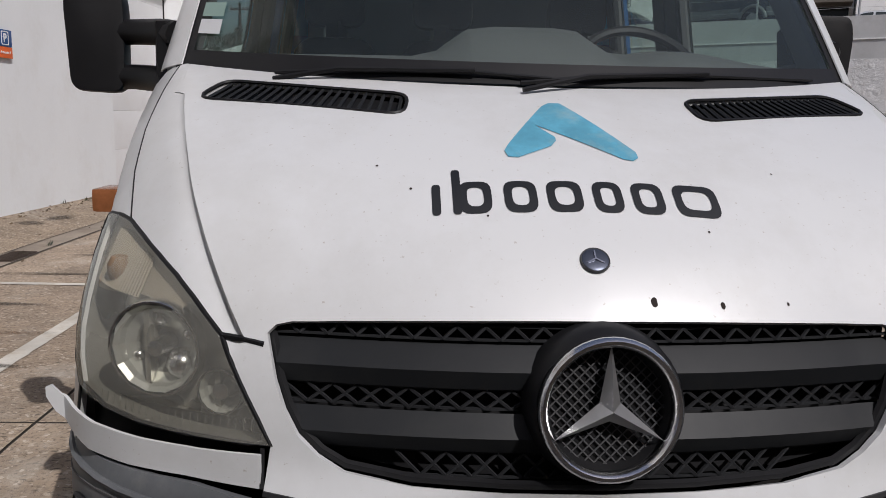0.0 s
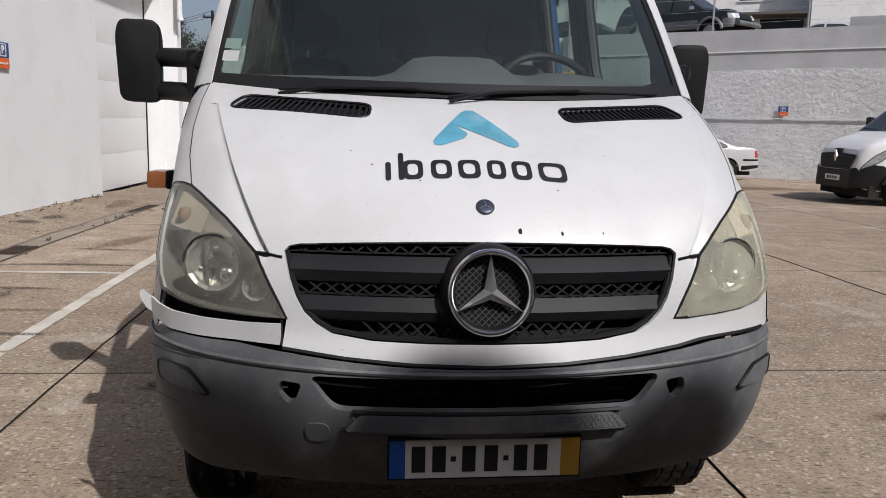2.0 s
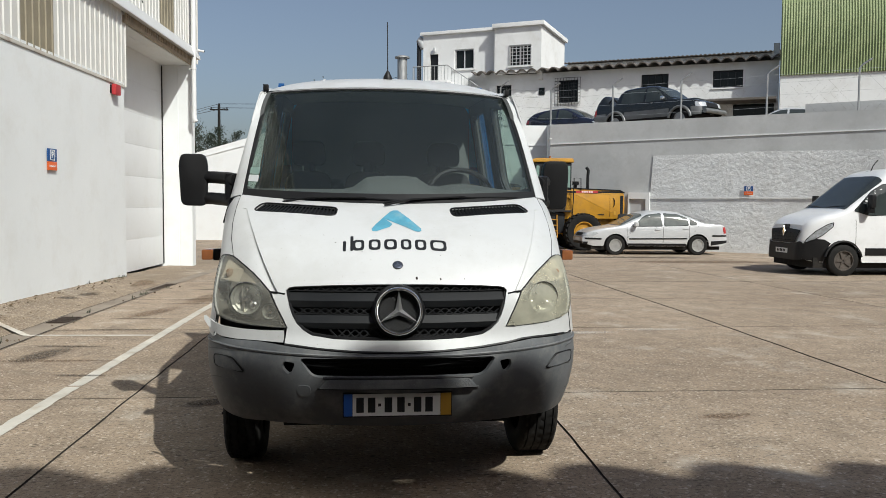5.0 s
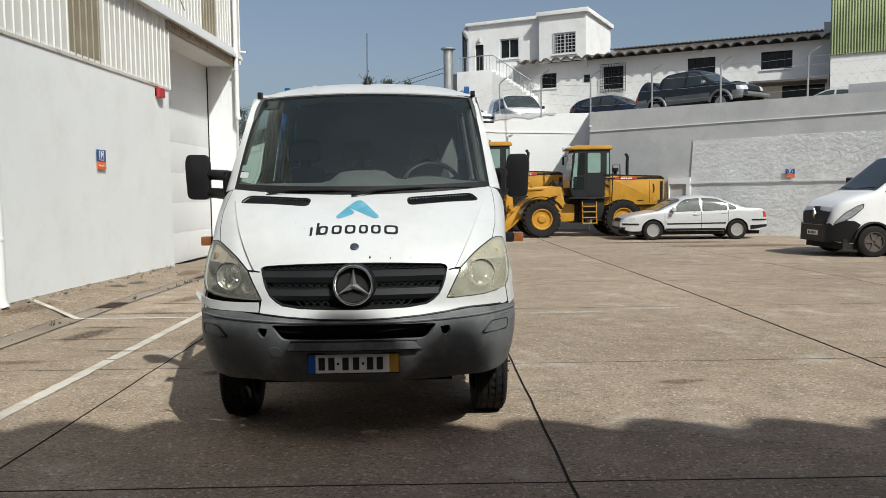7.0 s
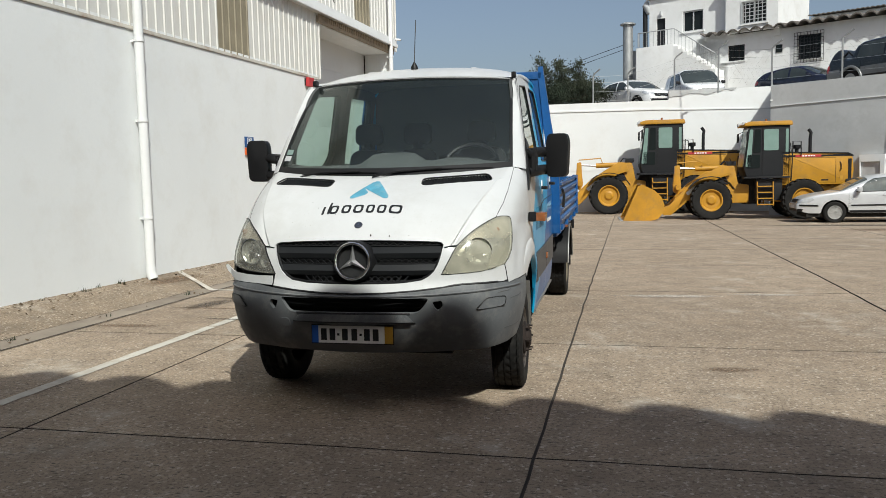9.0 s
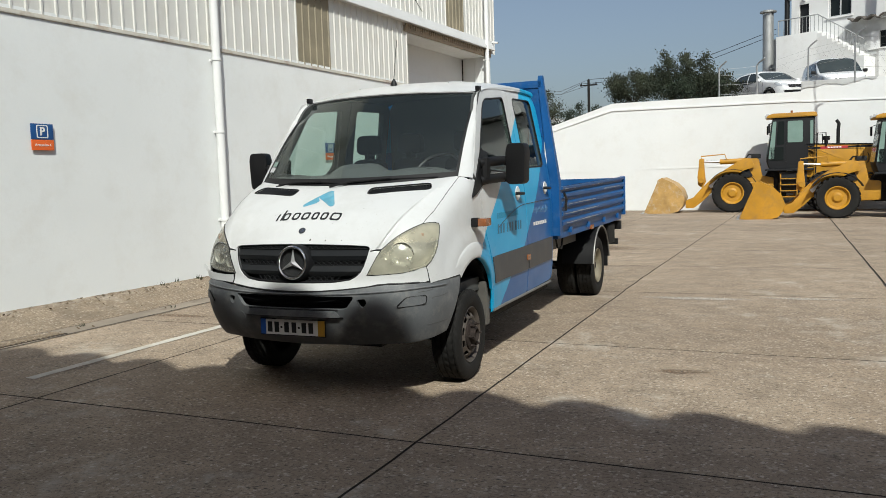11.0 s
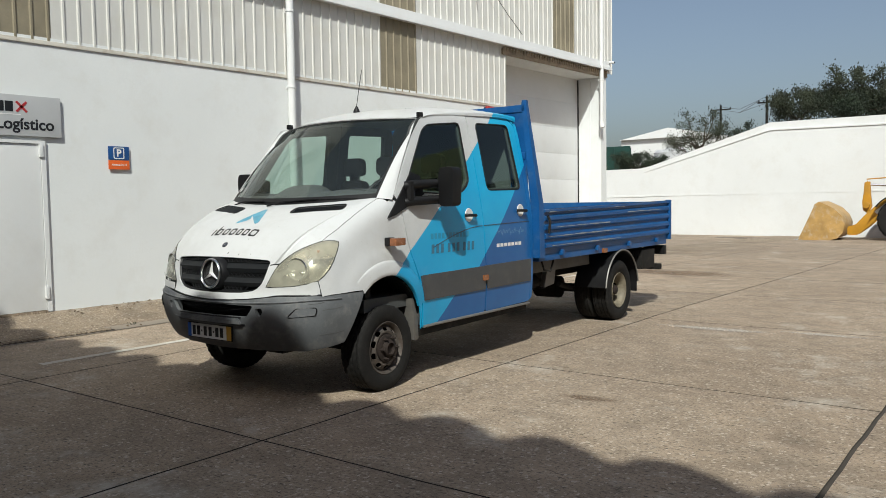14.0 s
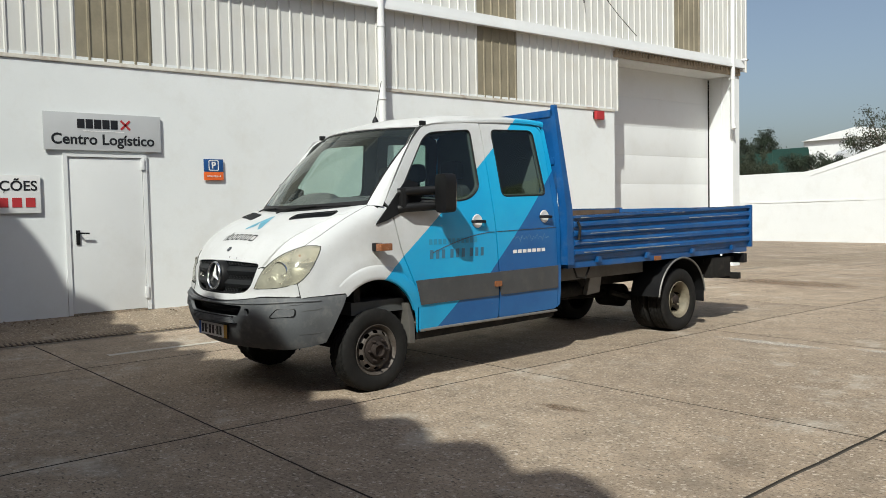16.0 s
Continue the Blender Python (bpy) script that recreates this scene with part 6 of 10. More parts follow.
for x, y, w in ((0.43, 0.80, 0.24), (-0.12, 0.80, 0.20), (-0.55, 0.80, 0.20), (0.45, 1.70, 0.20), (0.0, 1.70, 0.20), (-0.45, 1.70, 0.20)):
    b = box(x - w, x + w, y, y + 0.48, 0.95, 1.10, 0.05)
    st = part("seat", b, SEAT_CLOTH, truck, "dark cloth seat")
    b = prism(rounded([(x - w, 1.05), (x + w, 1.05), (x + w * 0.82, 1.68), (x - w * 0.82, 1.68)], 0.10), y + 0.42, y + 0.53, "Y", bev=0.03)
    part("seat_back", b, SEAT_CLOTH, st)
    b = prism(rounded([(x - 0.125, 1.72), (x + 0.125, 1.72), (x + 0.115, 1.90), (x - 0.115, 1.90)], 0.06), y + 0.44, y + 0.53, "Y", bev=0.03)
    part("headrest", b, SEAT_CLOTH, st)
    part("headrest_stay", tube([(x, y + 0.48, 1.66), (x, y + 0.48, 1.74)], 0.05, n=6), BLACK, st)


# ---- wheels ----
def tyre(R, w, r_in):
    prof = [(r_in, -w * 0.42), (r_in + 0.012, -w * 0.48), (R * 0.80, -w * 0.52), (R * 0.93, -w * 0.50), (R * 0.985, -w * 0.44)]
    for k in (-0.33, -0.11, 0.11, 0.33):
        prof += [(R, (k - 0.085) * w), (R, (k - 0.018) * w), (R - 0.010, (k - 0.014) * w), (R - 0.010, (k + 0.014) * w), (R, (k + 0.018) * w), (R, (k + 0.085) * w)]
    prof += [(R * 0.985, w * 0.44), (R * 0.93, w * 0.50), (R * 0.80, w * 0.52), (r_in + 0.012, w * 0.48), (r_in, w * 0.42)]
    n = 108
    bm = bmesh.new()
    rings = []
    for r, h in prof:
        rib = int((h / w + 0.5) * 4.6)
        for_tread = r > R * 0.97
        ring = []
        for j in range(n):
            a = 2 * math.pi * (j + (0.8 * math.sin(h / w * 9.0) if for_tread else 0.0)) / n
            k = r - (0.007 if for_tread and (j + rib) % 3 == 0 else 0.0)
            ring.append(bm.verts.new((h, k * math.cos(a), k * math.sin(a))))
        rings.append(ring)
    for i in range(len(rings)):
        ra, rb = rings[i], rings[(i + 1) % len(rings)]
        for j in range(n):
            bm.faces.new((ra[j], ra[(j + 1) % n], rb[(j + 1) % n], rb[j]))
    return bm


def rim_disc(r, dish, n_holes, s, hole=(0.028, 0.0165), hub_r=0.04):
    """A pressed steel wheel disc with a ring of oval holes; the dish is its depth inward at half radius."""
    full = 2 * math.pi
    holes = []
    for i in range(n_holes):
        a = full * (i + 0.5) / n_holes
        holes.append([(a + hole[0] / (0.74 * r) * math.cos(t), 0.74 + hole[1] / r * math.sin(t)) for t in steps(0, full * 11 / 12, 11)])
    bands = [k for k, _ in dish if hub_r / r < k < 1] + [0.66, 0.74, 0.82]
    ring = [(a, hub_r / r) for a in steps(0, full, 40)] + [(a, 1.0) for a in steps(full, 0, 40)]
    bm = patch(ring, lambda a, k: (s * curve(dish, k), r * k * math.cos(a), r * k * math.sin(a)), holes=holes, us=steps(0, full, 40)[1:-1], vs=sorted(set(bands)), thick=-0.008, clean=True)
    bmesh.ops.remove_doubles(bm, verts=bm.verts, dist=1e-4)
    return bm


def truck_wheel(x, y, z, s, steer=0.0, dual=False):
    R, w = (0.358, 0.205) if dual else (0.332, 0.20)
    wh = new("wheel")
    wh.parent, wh.matrix_local = truck, Matrix.Translation((x, y, z)) @ pose(0, 0, 0, 0, 0, steer)
    tagged(wh, "dusty black tyre on a rusty steel rim")
    if not dual:
        part("tyre", tyre(R, w, 0.202), RUBBER, wh)
        rim = part("rim", rim_disc(0.202, [(0, 0.07), (0.50, 0.072), (0.58, 0.088), (0.66, 0.092), (0.82, 0.066), (0.88, 0.048), (0.91, 0.074), (1, 0.094)], 10, s), STEEL, wh, "rusty silver steel rim with oval holes")
        hub = lathe([(0.112, 0.07 * s), (0.110, 0.098 * s), (0.098, 0.104 * s), (0.070, 0.106 * s), (0.062, 0.128 * s), (0.046, 0.138 * s), (0.040, 0.116 * s), (0.002, 0.114 * s)], 24, axis="X")
        for i in range(6):
            a = 2 * math.pi * i / 6
            m_ = Matrix.Translation((0.0, 0.086 * math.cos(a), 0.086 * math.sin(a)))
            nb = lathe([(0.013, 0.07 * s), (0.013, 0.122 * s), (0.007, 0.126 * s), (0.007, 0.145 * s)], 6, axis="X")
            bmesh.ops.transform(nb, matrix=m_, verts=nb.verts)
            part("wheel_nut", nb, RUSTY, rim)
        part("hub", hub, RUSTY, rim, "rusty protruding hub")
        part("rim_back", lathe([(0.20, 0.02 * s), (0.002, 0.02 * s)], 24, axis="X"), UNDER, rim)
    else:
        for off in (0.0, -0.235 * s):
            b = tyre(R, w, 0.212)
            bmesh.ops.translate(b, verts=b.verts, vec=(off, 0, 0))
            part("tyre", b, RUBBER, wh)
        rim = part("rim", rim_disc(0.212, [(0, 0.02), (0.28, 0.018), (0.34, -0.05), (0.62, -0.065), (0.80, -0.04), (0.84, 0.05), (0.93, 0.082), (1, 0.092)], 10, s), PALE_RIM, wh, "deep-dished pale steel rim")
        part("hub", lathe([(0.055, -0.06 * s), (0.055, 0.05 * s), (0.04, 0.062 * s), (0.002, 0.063 * s)], 20, axis="X"), RUSTY, rim)
        part("rim_back", lathe([(0.20, -0.09 * s), (0.002, -0.09 * s)], 24, axis="X"), UNDER, rim)


for s in (1, -1):
    truck_wheel(s * 0.815, 0.0, 0.330, s, steer=1.5)
    truck_wheel(s * 0.86, 4.29, 0.358, s, dual=True)

# chassis
for s in (1, -1):
    part("chassis_rail", box(min(s * 0.36, s * 0.43), max(s * 0.36, s * 0.43), -0.6, 5.75, 0.56, 0.72, 0.008), UNDER, truck)
    part("subframe_rail", box(min(s * 0.74, s * 0.80), max(s * 0.74, s * 0.80), 2.22, 3.80, 0.70, 0.825, 0.006), FRAME_GREY, truck, "dusty grey subframe rail")
    part("leaf_spring", tube([(s * 0.5, y, 0.36 + 0.12 * ((y - 4.29) / 0.7) ** 2) for y in steps(3.61, 4.97, 8)], 0.03, n=6), UNDER, truck)
for y in (0.9, 2.4, 3.3, 4.0, 5.0, 5.7):
    part("cross_member", box(-0.43, 0.43, y - 0.04, y + 0.04, 0.58, 0.70, 0.006), UNDER, truck)
part("rear_axle", tube([(-0.75, 4.29, 0.358), (-0.2, 4.29, 0.358), (-0.16, 4.29, 0.358), (0.16, 4.29, 0.358), (0.2, 4.29, 0.358), (0.75, 4.29, 0.358)], [0.05, 0.055, 0.14, 0.14, 0.055, 0.05], n=12), UNDER, truck)
part("front_axle", tube([(-0.75, 0, 0.33), (0.75, 0, 0.33)], 0.055, n=10), UNDER, truck)
part("drive_shaft", tube([(0, 0.6, 0.5), (0, 2.4, 0.45), (0, 4.3, 0.37)], 0.04, n=8), UNDER, truck)
part("fuel_tank", box(-0.75, -0.46, 1.0, 2.1, 0.42, 0.66, 0.05), UNDER, truck)
part("gearbox", box(-0.2, 0.2, 0.1, 1.0, 0.42, 0.68, 0.05), UNDER, truck)
part("exhaust_pipe", tube([(0.28, 0.8, 0.45), (0.28, 2.6, 0.45), (0.32, 3.0, 0.50), (0.32, 3.6, 0.5)], 0.045, n=8), UNDER, truck)
part("engine_guard", box(-0.55, 0.55, -0.74, -0.3, 0.37, 0.41, 0.01), UNDER, truck, "torn black plastic under-guard")
part("air_tank", tube([(0.5, 2.5, 0.56), (0.5, 3.0, 0.56)], 0.08, n=12), UNDER, truck)
brk = prism([(2.98, 0.50), (3.2, 0.52), (3.24, 0.70), (3.05, 0.72)], 0.60, 0.66, "X", bev=0.006)
part("frame_bracket", brk, ALU, truck)
part("side_rail_hook", tube([(0.95, 2.45, 0.86), (0.96, 2.5, 0.74), (0.97, 2.62, 0.72), (0.96, 2.72, 0.86)], 0.010, n=6), UNDER, truck)

# flat bed
for s in (1, -1):
    prof = [(1.030, 0.915)]
    for i in range(4):
        z0 = 0.965 + i * 0.105
        prof += [(1.035, z0), (1.064, z0 + 0.022), (1.064, z0 + 0.058), (1.035, z0 + 0.080)]
    prof += [(1.035, 1.385), (1.068, 1.392), (1.068, 1.420), (1.010, 1.420), (1.010, 0.915)]
    b = prism([(s * x, z) for x, z in prof], 2.36, 5.80, "Y")
    sb = part("side_board", b, BED_BLUE, truck, "dented blue ribbed drop side with bare scrapes")
    for z, y0, y1, dx in ((1.398, 2.45, 4.3, 0.0), (1.112, 2.42, 4.1, 0.0), (1.215, 2.6, 3.9, 0.0), (1.005, 2.5, 4.2, 0.0), (1.32, 4.4, 5.5, 0.0)):
        pts = [(s * (1.0625 + dx), y, z - 0.004 + 0.006 * noise.noise((y * 5, z, s))) for y in steps(y0, y1, 24)]
        part("scrape", tube(pts, [0.0075 * (0.25 + abs(noise.noise((p[1] * 3, z * 9, 1)))) * 1.9 for p in pts], n=5), SCRAPE, sb, "bare metal scrape")
    part("worn_edge", tube([(s * (1.030 + 0.004 * noise.noise((y * 4, 0, s))), y, 1.4195) for y in steps(2.5, 5.78, 30)], [0.004 + 0.006 * abs(noise.noise((i * 0.9, 3, s))) for i in range(31)], n=5), RUSTY, sb, "rusty worn top edge")
    part("end_post", box(min(s * 1.0, s * 1.075), max(s * 1.0, s * 1.075), 5.80, 5.85, 0.90, 1.43, 0.006), BED_BLUE, sb)
    for y in (2.75, 3.6, 4.5, 5.4):
        part("hinge", box(min(s * 1.02, s * 1.062), max(s * 1.02, s * 1.062), y - 0.03, y + 0.03, 0.88, 0.94, 0.008), BED_BLUE, sb)
    part("latch", tube([(s * 1.068, 2.40, 1.30), (s * 1.09, 2.41, 1.24), (s * 1.08, 2.40, 1.12)], 0.014, n=6), UNDER, sb)
    # front post, wide at the foot
    b = bmesh.new()
    rows = []
    for z, x0, x1, y0, y1 in ((0.88, 0.96, 1.060, 2.25, 2.35), (1.42, 0.95, 1.052, 2.25, 2.34), (2.40, 0.850, 0.905, 2.25, 2.30), (2.45, 0.855, 0.90, 2.255, 2.295)):
        rows.append([b.verts.new((s * x, y, z)) for x, y in ((x0, y0), (x1, y0), (x1, y1), (x0, y1))])
    for i in range(3):
        for j in range(4):
            b.faces.new((rows[i][j], rows[i][(j + 1) % 4], rows[i + 1][(j + 1) % 4], rows[i + 1][j]))
    b.faces.new(rows[0])
    b.faces.new(rows[-1])
    part("front_post", b, BED_BLUE, truck, "blue tapered front post")
    # mudguard
    mg = bmesh.new()
    pts = ellipse(4.29, 0.36, 0.475, 0.485, 8, 172, 20)
    for xa, xb in ((0.62, 1.0),):
        r0 = [mg.verts.new((s * xa, y, z)) for y, z in pts]
        r1 = [mg.verts.new((s * xb, y, z)) for y, z in pts]
        r2 = [mg.verts.new((s * xb, 4.29 + (y - 4.29) * 0.965, 0.36 + (z - 0.36) * 0.965)) for y, z in pts]
        for i in range(20):
            mg.faces.new((r0[i], r0[i + 1], r1[i + 1], r1[i]))
            mg.faces.new((r1[i], r1[i + 1], r2[i + 1], r2[i]))
    part("mudguard", mg, BLACK, truck, "black rear mudguard")
    part("mudguard_edge", tube([(s * 1.0, y, z) for y, z in pts], 0.010, n=6), ALU, truck)
    part("mudflap", box(min(s * 0.68, s * 0.98), max(s * 0.68, s * 0.98), 4.76, 4.775, 0.30, 0.62, 0.003), BLACK, truck)
    part("marker_reflector", box(min(s * 1.0, s * 1.05), max(s * 1.0, s * 1.05), 3.76, 3.86, 0.84, 0.89, 0.006), AMBER, truck)
bed = part("bed_frame", box(-1.02, 1.02, 2.30, 5.80, 0.84, 0.915, 0.008), BED_BLUE, truck)
for y in steps(2.6, 5.6, 7):
    part("bed_bearer", box(-0.74, 0.74, y - 0.03, y + 0.03, 0.76, 0.84), UNDER, bed)
for i in range(9):
    x0 = -1.005 + i * 0.2235
    part("plank", box(x0 + 0.003, x0 + 0.2205, 2.36, 5.78, 0.916, 0.945, 0.003), WOOD, bed)
part("side_lining", box(-1.006, -0.99, 2.40, 5.76, 0.95, 1.405, 0.002), WOOD, bed, "worn brown board inside the far side")
tb = prism([(5.80, 0.915), (5.845, 0.93), (5.82, 1.02), (5.845, 1.10), (5.82, 1.2), (5.845, 1.3), (5.83, 1.41), (5.79, 1.41), (5.79, 0.915)], -1.0, 1.0, "X")
part("tail_board", tb, BED_BLUE, truck, "blue ribbed tail board")
hb = box(-0.90, 0.90, 2.262, 2.286, 0.92, 2.36)
headboard = part("headboard", hb, BED_BLUE, truck, "tall blue headboard behind the cab")
for z in (0.95, 1.42, 1.90, 2.37):
    part("headboard_rail", box(-0.89, 0.89, 2.250, 2.318, z - 0.035, z + 0.035, 0.008), BED_BLUE, headboard)
for x in steps(-0.7, 0.7, 4):
    part("headboard_rib", box(x - 0.02, x + 0.02, 2.286, 2.305, 0.95, 2.36, 0.004), BED_BLUE, headboard)
# tail
part("tow_bar", box(-0.45, 0.45, 5.55, 5.66, 0.60, 0.72, 0.01), UNDER, truck)
part("tow_hitch", box(-0.06, 0.06, 5.60, 5.86, 0.50, 0.60, 0.012), UNDER, truck)
part("underrun_bar", box(-0.95, 0.95, 5.62, 5.70, 0.50, 0.58, 0.01), UNDER, truck, "black rear underrun bar")
for s in (1, -1):
    tl = part("tail_lamp", box(min(s * 0.68, s * 0.98), max(s * 0.68, s * 0.98), 5.72, 5.80, 0.70, 0.82, 0.012), BLACK, truck, "tail lamp in a black box")
    part("lamp_lens", box(min(s * 0.70, s * 0.96), max(s * 0.70, s * 0.96), 5.80, 5.812, 0.715, 0.805, 0.006), RED_LENS, tl)
    part("lamp_bracket", box(min(s * 0.80, s * 0.84), max(s * 0.80, s * 0.84), 5.0, 5.74, 0.72, 0.78), UNDER, truck)
    part("tank_box", box(min(s * 0.55, s * 0.95), max(s * 0.55, s * 0.95), 5.02, 5.45, 0.55, 0.80, 0.02), UNDER, truck) if s > 0 else None

# grey lining inside the painted shell
for ob in truck.children_recursive:
    if ob.type == "MESH" and len(ob.data.materials) == 1 and ob.data.materials[0] == PAINT:
        ob.data.materials.append(CAB_GREY)

# the bed is 2.06 m wide over its sides
BED_PARTS = ("side_board", "scrape", "worn_edge", "end_post", "hinge", "latch", "front_post", "bed_frame", "bed_bearer", "plank", "tail_board", "headboard", "headboard_rail", "headboard_rib", "side_lining", "marker_reflector", "side_rail_hook")
sagging = [ob for ob in truck.children if ob.name.split(".")[0] == "side_board" and ob.data.vertices[0].co.x > 0]
for ob in truck.children_recursive:
    if ob.type == "MESH" and ob.name.split(".")[0] in BED_PARTS:
        for v in ob.data.vertices:
            v.co.x *= 0.957
            if (ob in sagging or ob.parent in sagging) and ob.name.split(".")[0] in ("side_board", "scrape", "worn_edge"):
                v.co.z -= 0.062 * max(0.0, (5.80 - v.co.y) / 3.44) * (v.co.z - 0.915) / 0.505      # this side sags towards the cab


# ---- vehicles: x forward, y to the left, z up, origin on the ground in the middle ----
def road_wheel(parent, x, y, r, w, side, spokes=7, rim_mat=None):
    wh = new("wheel")
    wh.parent, wh.matrix_local = parent, Matrix.Translation((x, y, r))
    b = lathe([(r * 0.64, -w / 2), (r * 0.90, -w * 0.52), (r, -w * 0.40), (r, w * 0.40), (r * 0.90, w * 0.52), (r * 0.64, w / 2)], 28, axis="Y", closed=True)
    part("tyre", b, RUBBER, wh)
    rim = lathe([(r * 0.66, side * w * 0.30), (r * 0.66, side * w * 0.50), (r * 0.60, side * w * 0.50), (r * 0.58, side * w * 0.28), (0.002, side * w * 0.26)], 24, axis="Y")
    part("rim", rim, rim_mat or ALU, wh)
    sp = bmesh.new()
    for i in range(spokes):
        a = 2 * math.pi * i / spokes
        box(0.02, r * 0.60, side * w * 0.30 - 0.012, side * w * 0.30 + 0.02, -r * 0.075, r * 0.075, bm=sp, m=pose(0, 0, 0, 0, math.degrees(a), 0))
    part("spoke_star", sp, rim_mat or ALU, wh)
    part("rim_back", lathe([(r * 0.60, 0.0), (0.002, 0.0)], 20, axis="Y"), UNDER, wh)
    return wh


class Shell:
    """A vehicle's outer skin: a table for the top line, one for the belt line and one for the width in plan along x."""

    def __init__(self, W, top, belt, plan, axles, r, sill=0.27, tumble=0.16, n=5.0):
        self.W, self.top, self.belt, self.plan, self.axles, self.r, self.sill, self.tumble, self.n = W, top, belt, plan, axles, r, sill, tumble, n
        self.x0, self.x1 = top[0][0], top[-1][0]
        self.rr, self.high = r * 1.17, max(p[1] for p in top)

    def low(self, x):
        end = self.x1 if x > 0 else self.x0
        z = self.sill + 0.09 * max(0.0, (x / end - 0.88) / 0.12)
        for cx in self.axles:
            d = self.rr ** 2 - (x - cx) ** 2
            if d > 0:
                z = max(z, self.r + math.sqrt(d))
        return z

    def rise(self, x):
        t = curve(self.top, x)
        return t, min(curve(self.belt, x), t - 0.03)

    def half(self, x, z):
        """Half the width at a height."""
        t, b = self.rise(x)
        w = self.W / 2 * curve(self.plan, x)
        if z <= b:
            k = (z - self.sill) / max(0.1, b - self.sill)
            return w * (0.945 + 0.055 * math.sin(math.pi * min(1.0, max(0.0, 0.22 + 0.56 * k))))
        s = min(1.0, (z - b) / (t - b))
        edge = 0.945 + 0.055 * math.sin(math.pi * 0.78)
        return w * edge * (1.0 - self.tumble * (z - b) / (self.high - b + 0.001)) * (1.0 - s ** self.n) ** (1.0 / self.n)

    def height(self, x, y):
        """The top of the skin at a place in plan."""
        lo, hi = self.rise(x)[1], self.rise(x)[0]
        for _ in range(22):
            mid = (lo + hi) / 2
            if self.half(x, mid) >= abs(y):
                lo = mid
            else:
                hi = mid
        return lo

    def nose(self, y, z, end=1):
        """How far forward (or back) the skin reaches at y and z."""
        lo, hi = 0.0, (self.x1 if end > 0 else self.x0)
        for _ in range(22):
            mid = (lo + hi) / 2
            if self.rise(mid)[0] > z and self.half(mid, z) >= abs(y):
                lo = mid
            else:
                hi = mid
        return lo

    def mesh(self):
        xs_ = sorted(set([round(x, 4) for x in steps(self.x0, self.x1, 46)] + [round(cx + self.rr * k, 4) for cx in self.axles for k in (-0.999, -0.97, -0.9, -0.75, 0.75, 0.9, 0.97, 0.999)]))
        bm = bmesh.new()
        rows = []
        for x in xs_:
            t, b = self.rise(x)
            l = min(self.low(x), b - 0.02)
            side = [(self.half(x, z), z) for z in steps(l, b, 7)]
            for i in range(1, 13):
                z = b + (t - b) * math.sin(math.pi / 2 * i / 12) ** (2.0 / self.n)
                side.append((self.half(x, z) if i < 12 else 0.0, z))
            rows.append([bm.verts.new((x, -y, z)) for y, z in side] + [bm.verts.new((x, y, z)) for y, z in side[-2::-1]])
        for ra, rb in zip(rows, rows[1:]):
            for i in range(len(ra) - 1):
                bm.faces.new((ra[i], ra[i + 1], rb[i + 1], rb[i]))
        for row in (rows[0], rows[-1]):
            bm.faces.new(row)
        return bm


ALLOY = mat("alloy_wheel", (0.50, 0.50, 0.49), 0.35, metal=0.5, var=0.12, scale=10, bump=0)
CAR_GLASS = mat("car_window_glass", (0.045, 0.055, 0.055), 0.05, var=0.3, scale=2, bump=0.0, spec=0.6)


